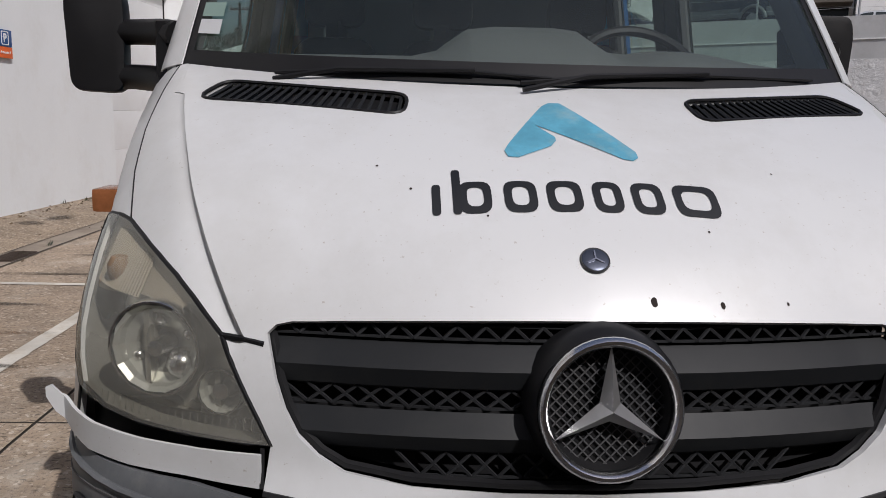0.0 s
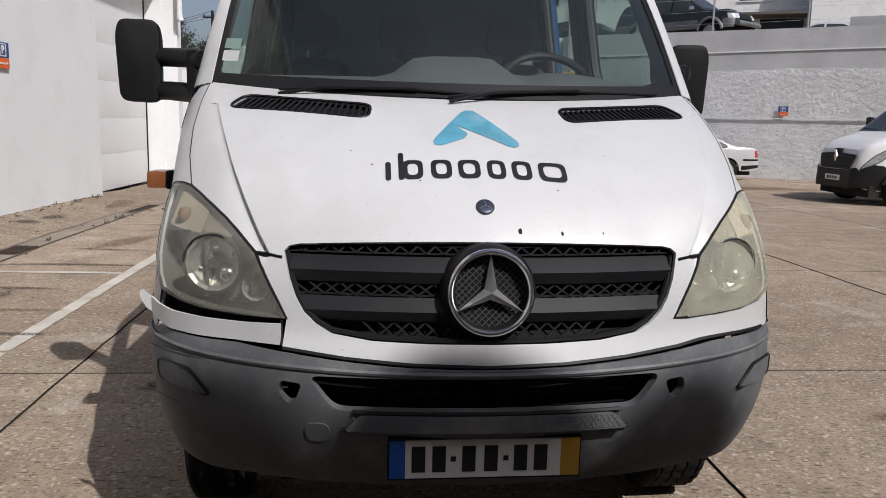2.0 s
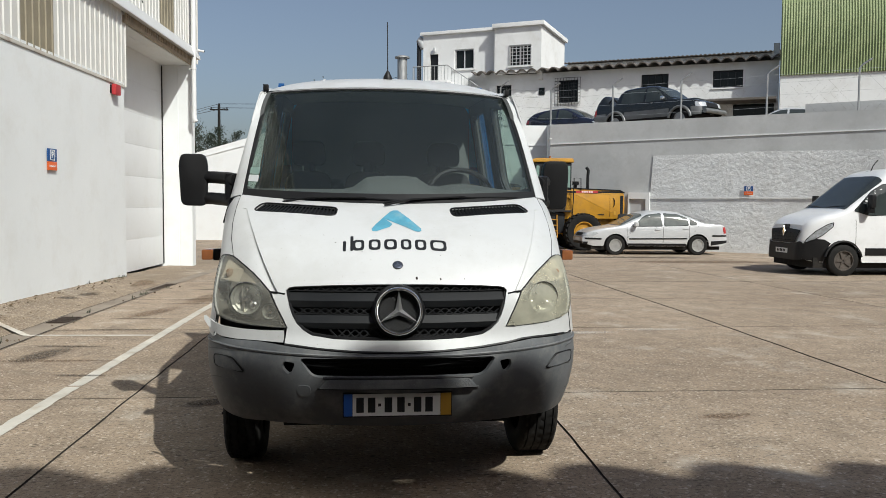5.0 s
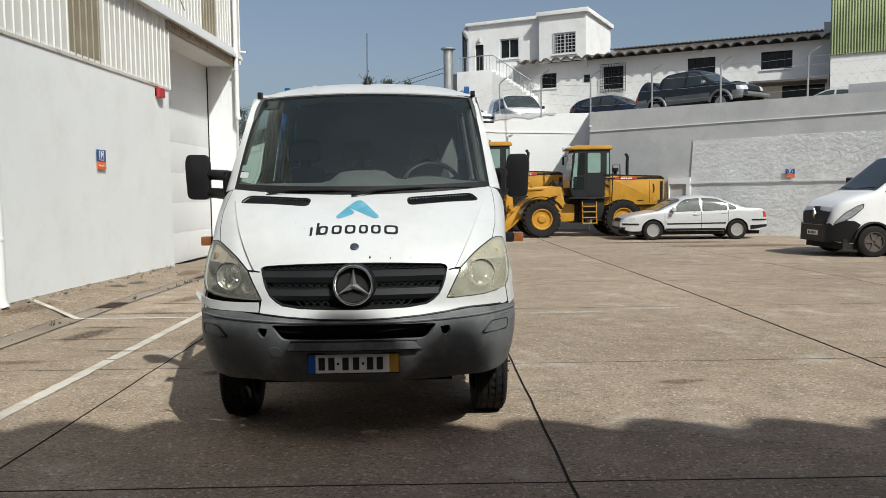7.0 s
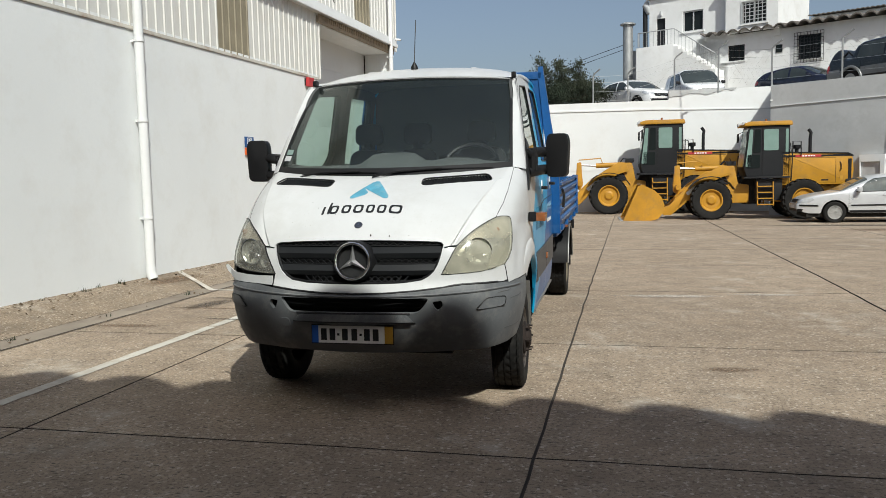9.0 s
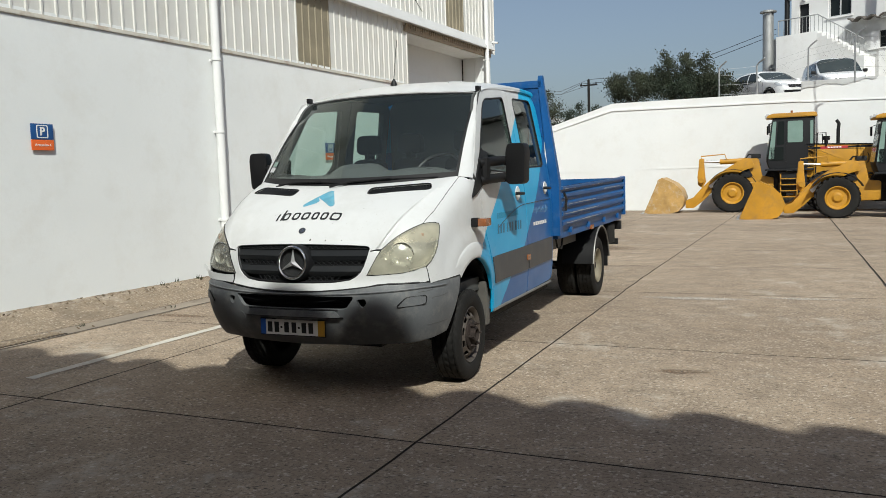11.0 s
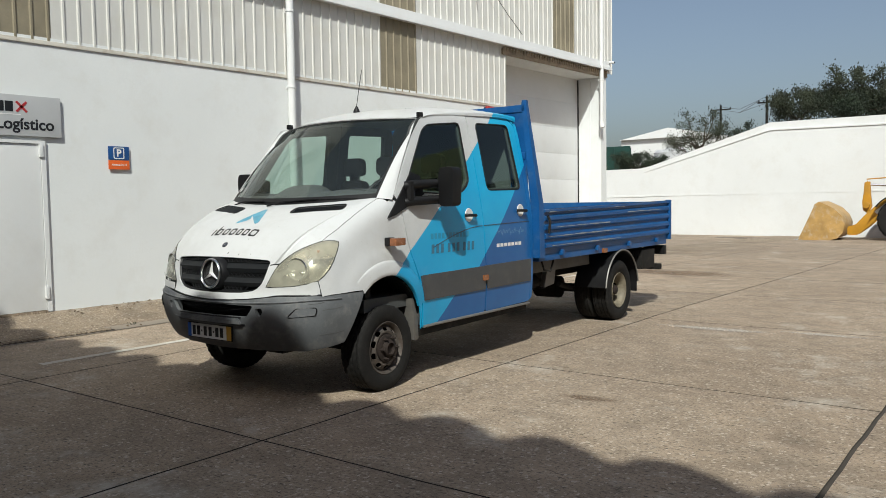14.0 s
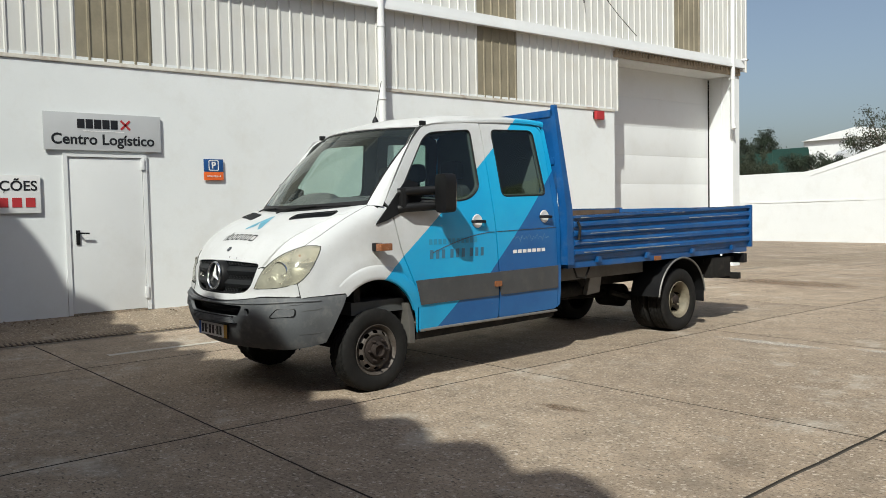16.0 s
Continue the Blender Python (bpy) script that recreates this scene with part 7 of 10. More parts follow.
def motor_car(name, label, category, m, shell, paint, side_panes, screens, mirror, handles, gaps, rim=None, spokes=9, mirror_mat=None, glass=None):
    """A parked vehicle: the skin, panes laid on it, wheels, seams, mirrors and handles."""
    t = thing(name, label, category, m)
    W = shell.W
    part("body", shell.mesh(), paint, t, smooth=32)
    for s in (1, -1):
        for pn in side_panes:
            o = rounded(pn, 0.035, 3)
            pane = part("side_window", patch(o, lambda x, z: (x, s * (shell.half(x, z) + 0.004), z), us=steps(shell.x0, shell.x1, 30), vs=steps(0.8, 2.2, 24), core=(0, 0, 0.9)), glass or CAR_GLASS, t, "dark side window")
            part("window_trim", tube([(x, s * (shell.half(x, z) + 0.003), z) for x, z in o], 0.009, n=4, closed=True), BLACK, pane)
        for cx in shell.axles:
            road_wheel(t, cx, s * (W / 2 - 0.115), shell.r, 0.20, s, spokes=spokes, rim_mat=rim or ALLOY)
        mx, mz = mirror
        w = shell.half(mx, mz)
        part("door_mirror", box(mx - 0.06, mx + 0.06, min(s * (w + 0.02), s * (w + 0.20)), max(s * (w + 0.02), s * (w + 0.20)), mz, mz + 0.14, 0.035), mirror_mat or paint, t)
        for hx, hz in handles:
            w = shell.half(hx, hz)
            part("door_handle", box(hx - 0.085, hx + 0.085, min(s * (w - 0.01), s * (w + 0.025)), max(s * (w - 0.01), s * (w + 0.025)), hz, hz + 0.03, 0.008), paint, t)
        for gx, z1 in gaps:
            part("door_gap", tube([(gx, s * (shell.half(gx, z) - 0.001), z) for z in steps(shell.sill + 0.06, z1, 7)], 0.006, n=4), BLACK, t)
    for nm, xa, xb, margin in screens:
        wa, wb = shell.half(xa, shell.rise(xa)[1]) - margin, shell.half(xb, shell.rise(xb)[1] + 0.55 * (shell.rise(xb)[0] - shell.rise(xb)[1])) - margin
        lift = Vector((0.008 if xa > xb else -0.008, 0, 0.008))
        o = rounded([(xa, -wa), (xa, wa), (xb, wb), (xb, -wb)], 0.05, 3)
        part(nm, patch(o, lambda x, y: Vector((x, y, shell.height(x, y))) + lift, us=steps(min(xa, xb), max(xa, xb), 8), vs=steps(-0.9, 0.9, 18), core=(0, 0, 0.5)), glass or CAR_GLASS, t, "dark glass")
    for cx in shell.axles:
        part("wheel_well", box(cx - shell.rr, cx + shell.rr, -W / 2 + 0.25, W / 2 - 0.25, 0.2, shell.r + shell.rr + 0.02), UNDER, t)
    part("underbody", box(shell.x0 + 0.25, shell.x1 - 0.25, -W / 2 + 0.14, W / 2 - 0.14, 0.17, shell.sill + 0.10), UNDER, t)
    return t


def on_flank(shell, outline, off, material, parent, name, label="", thick=-0.004):
    """A piece laid on both flanks; outline in (x, z)."""
    for s in (1, -1):
        part(name, patch(outline, lambda x, z: (x, s * (shell.half(x, z) + off), z), us=steps(shell.x0, shell.x1, 44), vs=steps(0.2, 2.2, 34), thick=thick, core=(0, 0, 0.5)), material, parent, label)


def on_front(shell, outline, off, material, parent, name, label="", end=1, both=False):
    """A piece laid on the nose or tail; outline in (y, z)."""
    for s in ((1, -1) if both else (1,)):
        o = [(s * y, z) for y, z in outline]
        part(name, patch(o if s > 0 else o[::-1], lambda y, z: (shell.nose(y, z, end) + end * off, y, z), us=steps(-1.0, 1.0, 26), vs=steps(0.2, 1.4, 18), thick=-0.01, core=(0, 0, 0.6)), material, parent, label)


SILVER = mat("silver_paint", (0.62, 0.63, 0.64), 0.30, metal=0.35, var=0.05, bump=0, coat=0.4)
BLACK_PAINT = mat("black_paint", (0.012, 0.015, 0.016), 0.22, var=0.1, bump=0, coat=0.5)
WHITE_PAINT = mat("white_paint", (0.74, 0.75, 0.76), 0.3, var=0.05, bump=0, coat=0.4, dirt=(0.5, 0.48, 0.45), dirt_amount=0.25)
NAVY_PAINT = mat("navy_paint", (0.012, 0.016, 0.035), 0.22, var=0.1, bump=0, coat=0.5)
DULL_SILVER = mat("dull_silver_paint", (0.20, 0.205, 0.205), 0.4, metal=0.4, var=0.15, scale=2, bump=0)
VAN_LAMP = mat("van_lamp_glass", (0.42, 0.44, 0.46), 0.12, metal=0.2, var=0.45, scale=14, bump=0)
LAMP_GLASS = mat("lamp_glass", (0.62, 0.64, 0.66), 0.12, metal=0.3, var=0.15, scale=12, bump=0)

# silver saloon
sh = Shell(1.74,
    [(-2.36, 0.62), (-2.34, 0.86), (-2.25, 0.955), (-1.90, 0.995), (-1.62, 1.04), (-1.20, 1.235), (-0.75, 1.375), (-0.17, 1.425), (0.18, 1.40), (0.42, 1.335), (0.85, 1.125), (1.22, 0.945), (1.45, 0.905), (1.80, 0.850), (2.10, 0.775), (2.28, 0.68), (2.36, 0.56)],
    [(-2.36, 0.58), (-2.25, 0.88), (-1.60, 0.925), (0.0, 0.895), (1.20, 0.865), (1.80, 0.785), (2.15, 0.69), (2.36, 0.50)],
    [(-2.36, 0.82), (-2.22, 0.92), (-1.60, 0.985), (0.0, 1.0), (1.30, 0.99), (1.90, 0.93), (2.18, 0.84), (2.36, 0.70)], (-1.35, 1.35), 0.315, sill=0.29)
# its opaque panes carry reflections and the view through as a pale colour
sedan = motor_car("sedan_car", "silver four-door saloon car parked by the wall", "car", pose(8.32, 23.42, fall(23.4), 0, 0, 180 + 2.0), sh, SILVER,
    [[(0.80, 0.915), (0.46, 1.20), (0.30, 1.285), (-0.14, 1.335), (-0.17, 0.93)], [(-0.24, 0.93), (-0.24, 1.335), (-0.72, 1.30), (-1.00, 1.18), (-1.03, 0.955)], [(-1.09, 0.965), (-1.07, 1.155), (-1.33, 1.035), (-1.30, 0.975)]],
    [("windscreen", 1.20, 0.45, 0.09), ("rear_window", -1.60, -0.92, 0.13)], (0.72, 0.92), [(-0.02, 0.80), (-0.94, 0.84)], [(0.98, 0.88), (-0.20, 0.90), (-1.06, 0.93)], glass=mat("pale_car_glass", (0.11, 0.125, 0.12), 0.06, var=0.4, scale=2.5, bump=0.0, spec=0.6))
on_flank(sh, [(-0.98, 0.515), (0.92, 0.500), (0.92, 0.540), (-0.98, 0.555)], 0.012, BLACK, sedan, "side_moulding", "black side moulding", -0.012)
on_flank(sh, [(-2.34, 0.60), (-1.82, 0.60), (-1.82, 0.65), (-2.34, 0.65)], 0.012, BLACK, sedan, "bumper_strip", "", -0.012)
on_flank(sh, [(1.80, 0.49), (2.30, 0.50), (2.30, 0.55), (1.80, 0.54)], 0.012, BLACK, sedan, "bumper_strip", "", -0.012)
on_flank(sh, [(-2.35, 0.40), (-1.78, 0.31), (-1.78, 0.45), (-2.35, 0.48)], 0.008, BLACK, sedan, "rear_apron", "black lower rear bumper", -0.008)
on_flank(sh, [(-0.96, 0.30), (0.96, 0.30), (0.96, 0.375), (-0.96, 0.375)], 0.008, BLACK, sedan, "sill_trim", "", -0.008)
on_flank(sh, [(-2.34, 0.70), (-2.22, 0.70), (-2.18, 0.90), (-2.30, 0.90)], 0.006, RED_LENS, sedan, "tail_lamp", "red tail lamp", -0.006)
on_flank(sh, [(2.28, 0.60), (2.05, 0.61), (1.90, 0.69), (1.96, 0.735), (2.22, 0.70)], 0.006, LAMP_GLASS, sedan, "headlamp", "clear headlamp", -0.006)
on_front(sh, rounded([(0.40, 0.60), (0.70, 0.60), (0.68, 0.70), (0.40, 0.71)], 0.02), 0.006, LAMP_GLASS, sedan, "headlamp", "clear headlamp", both=True)
on_front(sh, rounded([(-0.38, 0.60), (0.38, 0.60), (0.40, 0.70), (-0.40, 0.70)], 0.03), 0.006, BLACK, sedan, "front_grille")
on_front(sh, [(-0.70, 0.34), (0.70, 0.34), (0.72, 0.42), (-0.72, 0.42)], 0.006, BLACK, sedan, "front_apron", "black lower bumper")
on_front(sh, [(-0.25, 0.44), (0.25, 0.44), (0.25, 0.53), (-0.25, 0.53)], 0.014, PLATE_WHITE, sedan, "number_plate")

# white panel van with a black nose
vsh = Shell(2.02,
    [(-2.95, 2.05), (-2.92, 2.25), (-2.60, 2.36), (-0.5, 2.40), (0.25, 2.38), (0.55, 2.30), (0.78, 2.14), (1.18, 1.80), (1.58, 1.47), (1.76, 1.405), (2.06, 1.315), (2.28, 1.215), (2.39, 1.10), (2.455, 0.93), (2.49, 0.65), (2.50, 0.50)],
    [(-2.95, 1.25), (0.9, 1.26), (1.45, 1.24), (1.85, 1.14), (2.2, 0.98), (2.40, 0.70), (2.50, 0.45)],
    [(-2.95, 0.97), (0.0, 1.0), (1.2, 0.985), (1.75, 0.95), (2.10, 0.88), (2.34, 0.78), (2.46, 0.68), (2.50, 0.60)], (-2.05, 1.62), 0.345, sill=0.30, tumble=0.085, n=6.0)
van = motor_car("panel_van", "white panel van with a black bumper and bonnet grille", "van", pose(11.48, 15.42, fall(15.4), 0, 0, 180 + 2.0), vsh, WHITE_PAINT,
    [[(1.40, 1.43), (0.98, 1.86), (0.72, 2.02), (0.30, 2.04), (0.26, 1.36), (1.05, 1.33)]], [("windscreen", 1.56, 0.70, 0.10)], (1.12, 1.38), [(0.42, 1.08)], [(0.18, 2.0), (1.36, 1.25)], rim=STEEL, spokes=5, mirror_mat=BLACK)
on_flank(vsh, [(2.02, 0.31), (2.47, 0.36), (2.47, 0.66), (2.36, 0.74), (2.22, 0.82), (2.02, 0.80), (1.90, 0.72), (1.96, 0.62), (2.02, 0.48)], 0.010, BLACK, van, "corner_bumper", "black wrap-round bumper corner", -0.01)
on_front(vsh, rounded([(-0.72, 0.33), (0.72, 0.33), (0.78, 0.60), (0.70, 0.76), (0.50, 0.70), (-0.50, 0.70), (-0.70, 0.76), (-0.78, 0.60)], 0.04), 0.016, BLACK, van, "front_bumper", "black plastic front bumper")
on_front(vsh, rounded([(-0.50, 0.71), (0.50, 0.71), (0.64, 1.00), (0.20, 1.03), (-0.20, 1.03), (-0.64, 1.00)], 0.03), 0.012, BLACK, van, "front_grille", "black grille")
for k in range(3):
    for y in steps(-0.42, 0.42, 5):
        part("grille_bar", box(0, 0.02, y - 0.06, y + 0.06, -0.008, 0.008, 0.003, m=Matrix.Translation((vsh.nose(y, 0.77 + 0.08 * k) + 0.012, 0, 0.77 + 0.08 * k))), SATIN, van)
em_ = prism([(-0.065, 0.95), (0.0, 0.82), (0.065, 0.95), (0.0, 1.08)], 0.0, 0.03, "X", bev=0.006, holes=())
bmesh.ops.translate(em_, verts=em_.verts, vec=(vsh.nose(0, 0.95) + 0.01, 0, 0))
part("emblem", em_, CHROME, van, "chrome lozenge emblem")
part("emblem_housing", box(vsh.nose(0, 1.0) - 0.10, vsh.nose(0, 1.0) + 0.012, -0.10, 0.10, 0.80, 1.12, 0.03), BLACK, van)
lamp_o = rounded([(2.40, 0.72), (2.36, 0.80), (2.20, 0.98), (1.98, 1.125), (1.84, 1.175), (1.86, 1.08), (2.06, 0.90), (2.22, 0.80)], 0.02)
on_flank(vsh, lamp_o, 0.012, VAN_LAMP, van, "headlamp", "clear slanted headlamp", -0.012)
for s in (1, -1):
    part("lamp_edge", tube([(x, s * (vsh.half(x, z) + 0.014), z) for x, z in lamp_o], 0.008, n=4, closed=True), BLACK, van)
    part("wheel_arch_cover", tube([(1.62 + 0.42 * math.cos(a), s * 0.965, 0.345 + 0.42 * math.sin(a)) for a in steps(0.2, math.pi - 0.2, 12)], 0.030, n=6), BLACK, van)
    part("mirror_arm", tube([(1.16, s * 0.93, 1.40), (1.14, s * 1.05, 1.42)], 0.03, n=6), BLACK, van)
    part("upper_mirror", box(1.06, 1.16, min(s * 1.03, s * 1.21), max(s * 1.03, s * 1.21), 1.50, 1.78, 0.035), BLACK, van)
    part("wiper", tube([(1.55 - 0.02 * k, s * (0.15 + 0.20 * k), vsh.height(1.55 - 0.02 * k, 0.15 + 0.2 * k) + 0.02) for k in range(4)], 0.010, n=4), BLACK, van)
on_flank(vsh, [(-1.58, 0.46), (1.14, 0.46), (1.14, 0.62), (-1.58, 0.62)], 0.012, BLACK, van, "rubbing_strip", "", -0.012)
part("number_plate", box(vsh.nose(0, 0.52) + 0.012, vsh.nose(0, 0.52) + 0.026, -0.26, 0.26, 0.47, 0.58, 0.004), PLATE_WHITE, van)
for i in range(6):
    part("character_bar", box(vsh.nose(0, 0.52) + 0.026, vsh.nose(0, 0.52) + 0.03, -0.19 + i * 0.065, -0.15 + i * 0.065, 0.495, 0.555), INK, van)
part("roof_antenna", tube([(0.45, 0.0, 2.32), (0.40, 0.0, 2.46), (0.28, 0.0, 2.60)], 0.012, n=5), BLACK, van)

GANG = math.degrees(math.atan2(GD.y, GD.x))


def terrace(s, off, z, turn=0.0):
    p = on_grey(s, z, -off)
    return Matrix.Translation(p) @ pose(0, 0, 0, 0, 0, GANG + turn)


# black and silver pickup
psh = Shell(1.78,
    [(-2.48, 0.85), (-2.45, 1.08), (-1.55, 1.12), (-1.40, 1.16), (-1.33, 1.52), (-1.20, 1.70), (-0.90, 1.77), (-0.45, 1.80), (0.22, 1.78), (0.48, 1.69), (1.10, 1.24), (1.28, 1.17), (1.85, 1.12), (2.20, 1.03), (2.38, 0.84), (2.42, 0.62)],
    [(-2.48, 0.80), (-1.40, 1.06), (1.10, 1.07), (1.85, 0.99), (2.20, 0.90), (2.42, 0.55)],
    [(-2.48, 0.95), (-1.4, 0.98), (0.0, 1.0), (1.5, 0.98), (2.0, 0.95), (2.25, 0.88), (2.42, 0.74)], (-1.42, 1.52), 0.37, sill=0.46, tumble=0.18)
pick = motor_car("pickup_truck", "black and silver double-cab pickup on the terrace", "pickup", terrace(3.20, 3.2, 4.34, -16), psh, BLACK_PAINT,
    [[(0.98, 1.12), (0.52, 1.55), (0.30, 1.66), (0.0, 1.68), (0.0, 1.12)], [(-0.08, 1.12), (-0.08, 1.68), (-0.82, 1.66), (-1.08, 1.55), (-1.16, 1.12)]],
    [("windscreen", 1.10, 0.50, 0.10), ("rear_window", -1.37, -1.26, 0.16)], (0.84, 1.14), [(0.06, 0.98), (-0.78, 0.98)], [(1.02, 1.06), (-0.04, 1.06), (-0.98, 1.06)], mirror_mat=CHROME, spokes=6)
for xa, xe in ((-2.44, -1.88), (-0.97, 1.06), (1.98, 2.36)):
    on_flank(psh, [(xa, 0.50), (xe, 0.50), (xe, 0.80), (xa, 0.80)], 0.006, DULL_SILVER, pick, "lower_panel", "dull silver lower body")
for s in (1, -1):
    for cx in psh.axles:
        part("wheel_arch", tube([(cx + 0.47 * math.cos(a), s * (psh.half(cx, 0.75) + 0.002), 0.37 + 0.47 * math.sin(a)) for a in steps(0.15, math.pi - 0.15, 14)], 0.055, n=8), DULL_SILVER, pick)
    part("sports_bar", tube([(-1.30, s * 0.72, 1.12), (-1.62, s * 0.70, 1.42), (-1.95, s * 0.72, 1.14)], 0.04, n=8), BLACK, pick)
part("hood_scoop", box(1.40, 1.85, -0.30, 0.30, 1.10, 1.19, 0.035), BLACK_PAINT, pick)
on_front(psh, rounded([(0.42, 0.80), (0.76, 0.80), (0.74, 0.96), (0.42, 0.98)], 0.03), 0.006, LAMP_GLASS, pick, "headlamp", "clear headlamp", both=True)
on_flank(psh, [(2.16, 0.80), (2.32, 0.80), (2.24, 0.96), (2.12, 0.97)], 0.006, LAMP_GLASS, pick, "headlamp", "clear headlamp")
on_front(psh, rounded([(-0.38, 0.80), (0.38, 0.80), (0.38, 0.96), (-0.38, 0.96)], 0.03), 0.006, BLACK, pick, "front_grille")
part("bull_bar", tube([(2.50, -0.74, 0.62), (2.56, -0.4, 0.62), (2.57, 0.4, 0.62), (2.50, 0.74, 0.62)], 0.09, n=8), DULL_SILVER, pick, "silver front bumper bar")
on_flank(psh, [(-2.46, 0.72), (-2.36, 0.72), (-2.36, 1.0), (-2.46, 1.0)], 0.006, RED_LENS, pick, "tail_lamp", "red tail lamp")

# dark hatchback beside it, a pale car further back
hatch_panes = [[(0.82, 0.96), (0.42, 1.24), (0.10, 1.36), (-0.18, 1.38), (-0.18, 0.95)], [(-0.26, 0.95), (-0.26, 1.38), (-0.82, 1.34), (-1.15, 1.20), (-1.25, 1.0)]]
hsh = Shell(1.74,
    [(-2.00, 0.70), (-1.97, 0.95), (-1.80, 1.12), (-1.45, 1.33), (-0.95, 1.44), (-0.20, 1.48), (0.15, 1.45), (0.50, 1.32), (1.02, 1.03), (1.30, 0.94), (1.70, 0.84), (1.92, 0.70), (2.00, 0.52)],
    [(-2.00, 0.66), (-1.8, 0.96), (-0.8, 0.94), (0.8, 0.91), (1.4, 0.83), (1.8, 0.70), (2.00, 0.48)],
    [(-2.00, 0.80), (-1.7, 0.93), (-0.8, 1.0), (0.9, 1.0), (1.5, 0.94), (1.8, 0.84), (2.00, 0.66)], (-1.25, 1.26), 0.31)
for nm, lab, m_, pt in (("hatchback_car", "dark navy hatchback on the terrace", pose(8.20, 35.75, 4.42, 0, 0, GANG - 8) @ Matrix.Scale(1.08, 4), NAVY_PAINT),
                        ("parked_car", "silver car behind the terrace fence", terrace(7.3, 7.6, 4.02, 178), SILVER)):
    hb_ = motor_car(nm, lab, "car", m_, hsh, pt, hatch_panes, [("windscreen", 1.04, 0.36, 0.09), ("rear_window", -1.84, -1.42, 0.12)], (0.72, 0.96), [(-0.02, 0.80), (-0.85, 0.83)], [(0.92, 0.92), (-0.22, 0.94), (-1.12, 0.94)], spokes=7)
    on_flank(hsh, [(1.92, 0.62), (1.70, 0.66), (1.48, 0.78), (1.62, 0.80), (1.84, 0.74)], 0.006, LAMP_GLASS, hb_, "headlamp", "clear headlamp")
    on_front(hsh, rounded([(0.36, 0.62), (0.62, 0.62), (0.62, 0.72), (0.36, 0.70)], 0.02), 0.006, LAMP_GLASS, hb_, "headlamp", "clear headlamp", both=True)
    on_front(hsh, [(-0.55, 0.34), (0.55, 0.34), (0.55, 0.48), (-0.55, 0.48)], 0.006, BLACK, hb_, "front_apron")
    on_flank(hsh, [(-1.95, 0.84), (-1.74, 0.84), (-1.70, 1.0), (-1.86, 1.0)], 0.006, RED_LENS, hb_, "tail_lamp", "red tail lamp")

# white compact van and white sport utility car, both facing the yard
msh = Shell(1.83,
    [(-2.08, 1.40), (-2.05, 1.66), (-1.80, 1.79), (-0.5, 1.83), (0.20, 1.81), (0.48, 1.72), (0.95, 1.34), (1.24, 1.12), (1.50, 1.06), (1.85, 0.95), (2.02, 0.80), (2.08, 0.58)],
    [(-2.08, 1.00), (0.9, 1.03), (1.4, 0.95), (1.8, 0.80), (2.08, 0.52)],
    [(-2.08, 0.94), (-1.0, 1.0), (0.9, 1.0), (1.5, 0.95), (1.85, 0.86), (2.08, 0.70)], (-1.3, 1.38), 0.32, tumble=0.12)
mpv = motor_car("minivan", "white compact van facing the yard", "van", pose(3.45, 35.3, 4.22, 0, 0, -76), msh, WHITE_PAINT,
    [[(0.98, 1.10), (0.55, 1.50), (0.35, 1.62), (-0.1, 1.64), (-0.1, 1.08)], [(-0.18, 1.08), (-0.18, 1.64), (-0.95, 1.64), (-1.0, 1.08)]],
    [("windscreen", 1.25, 0.42, 0.07), ("rear_window", -2.05, -1.95, 0.12)], (0.92, 1.10), [(0.0, 0.98), (-0.85, 0.98)], [(1.02, 1.0), (-0.14, 1.05), (-1.05, 1.05)], mirror_mat=BLACK, spokes=7)
ssh = Shell(1.82,
    [(-2.15, 0.75), (-2.10, 1.02), (-1.90, 1.22), (-1.55, 1.45), (-1.10, 1.56), (-0.20, 1.61), (0.15, 1.58), (0.45, 1.45), (1.00, 1.12), (1.25, 1.04), (1.70, 0.97), (2.00, 0.86), (2.12, 0.66)],
    [(-2.15, 0.72), (-1.9, 1.02), (0.8, 1.0), (1.4, 0.92), (1.9, 0.80), (2.12, 0.58)],
    [(-2.15, 0.82), (-1.8, 0.94), (-0.8, 1.0), (0.9, 1.0), (1.5, 0.96), (1.9, 0.86), (2.12, 0.70)], (-1.3, 1.36), 0.35, sill=0.32)
suv = motor_car("white_suv", "white sport utility car behind the wall", "car", pose(0.75, 37.0, 4.30, 0, 0, -52), ssh, WHITE_PAINT,
    [[(0.80, 1.06), (0.42, 1.34), (0.12, 1.48), (-0.18, 1.50), (-0.18, 1.04)], [(-0.26, 1.04), (-0.26, 1.50), (-0.95, 1.46), (-1.45, 1.16)]],
    [("windscreen", 1.02, 0.34, 0.08), ("rear_window", -1.95, -1.60, 0.12)], (0.74, 1.06), [(0.0, 0.90), (-0.9, 0.92)], [(0.92, 1.0), (-0.22, 1.0), (-1.2, 1.0)], spokes=7)
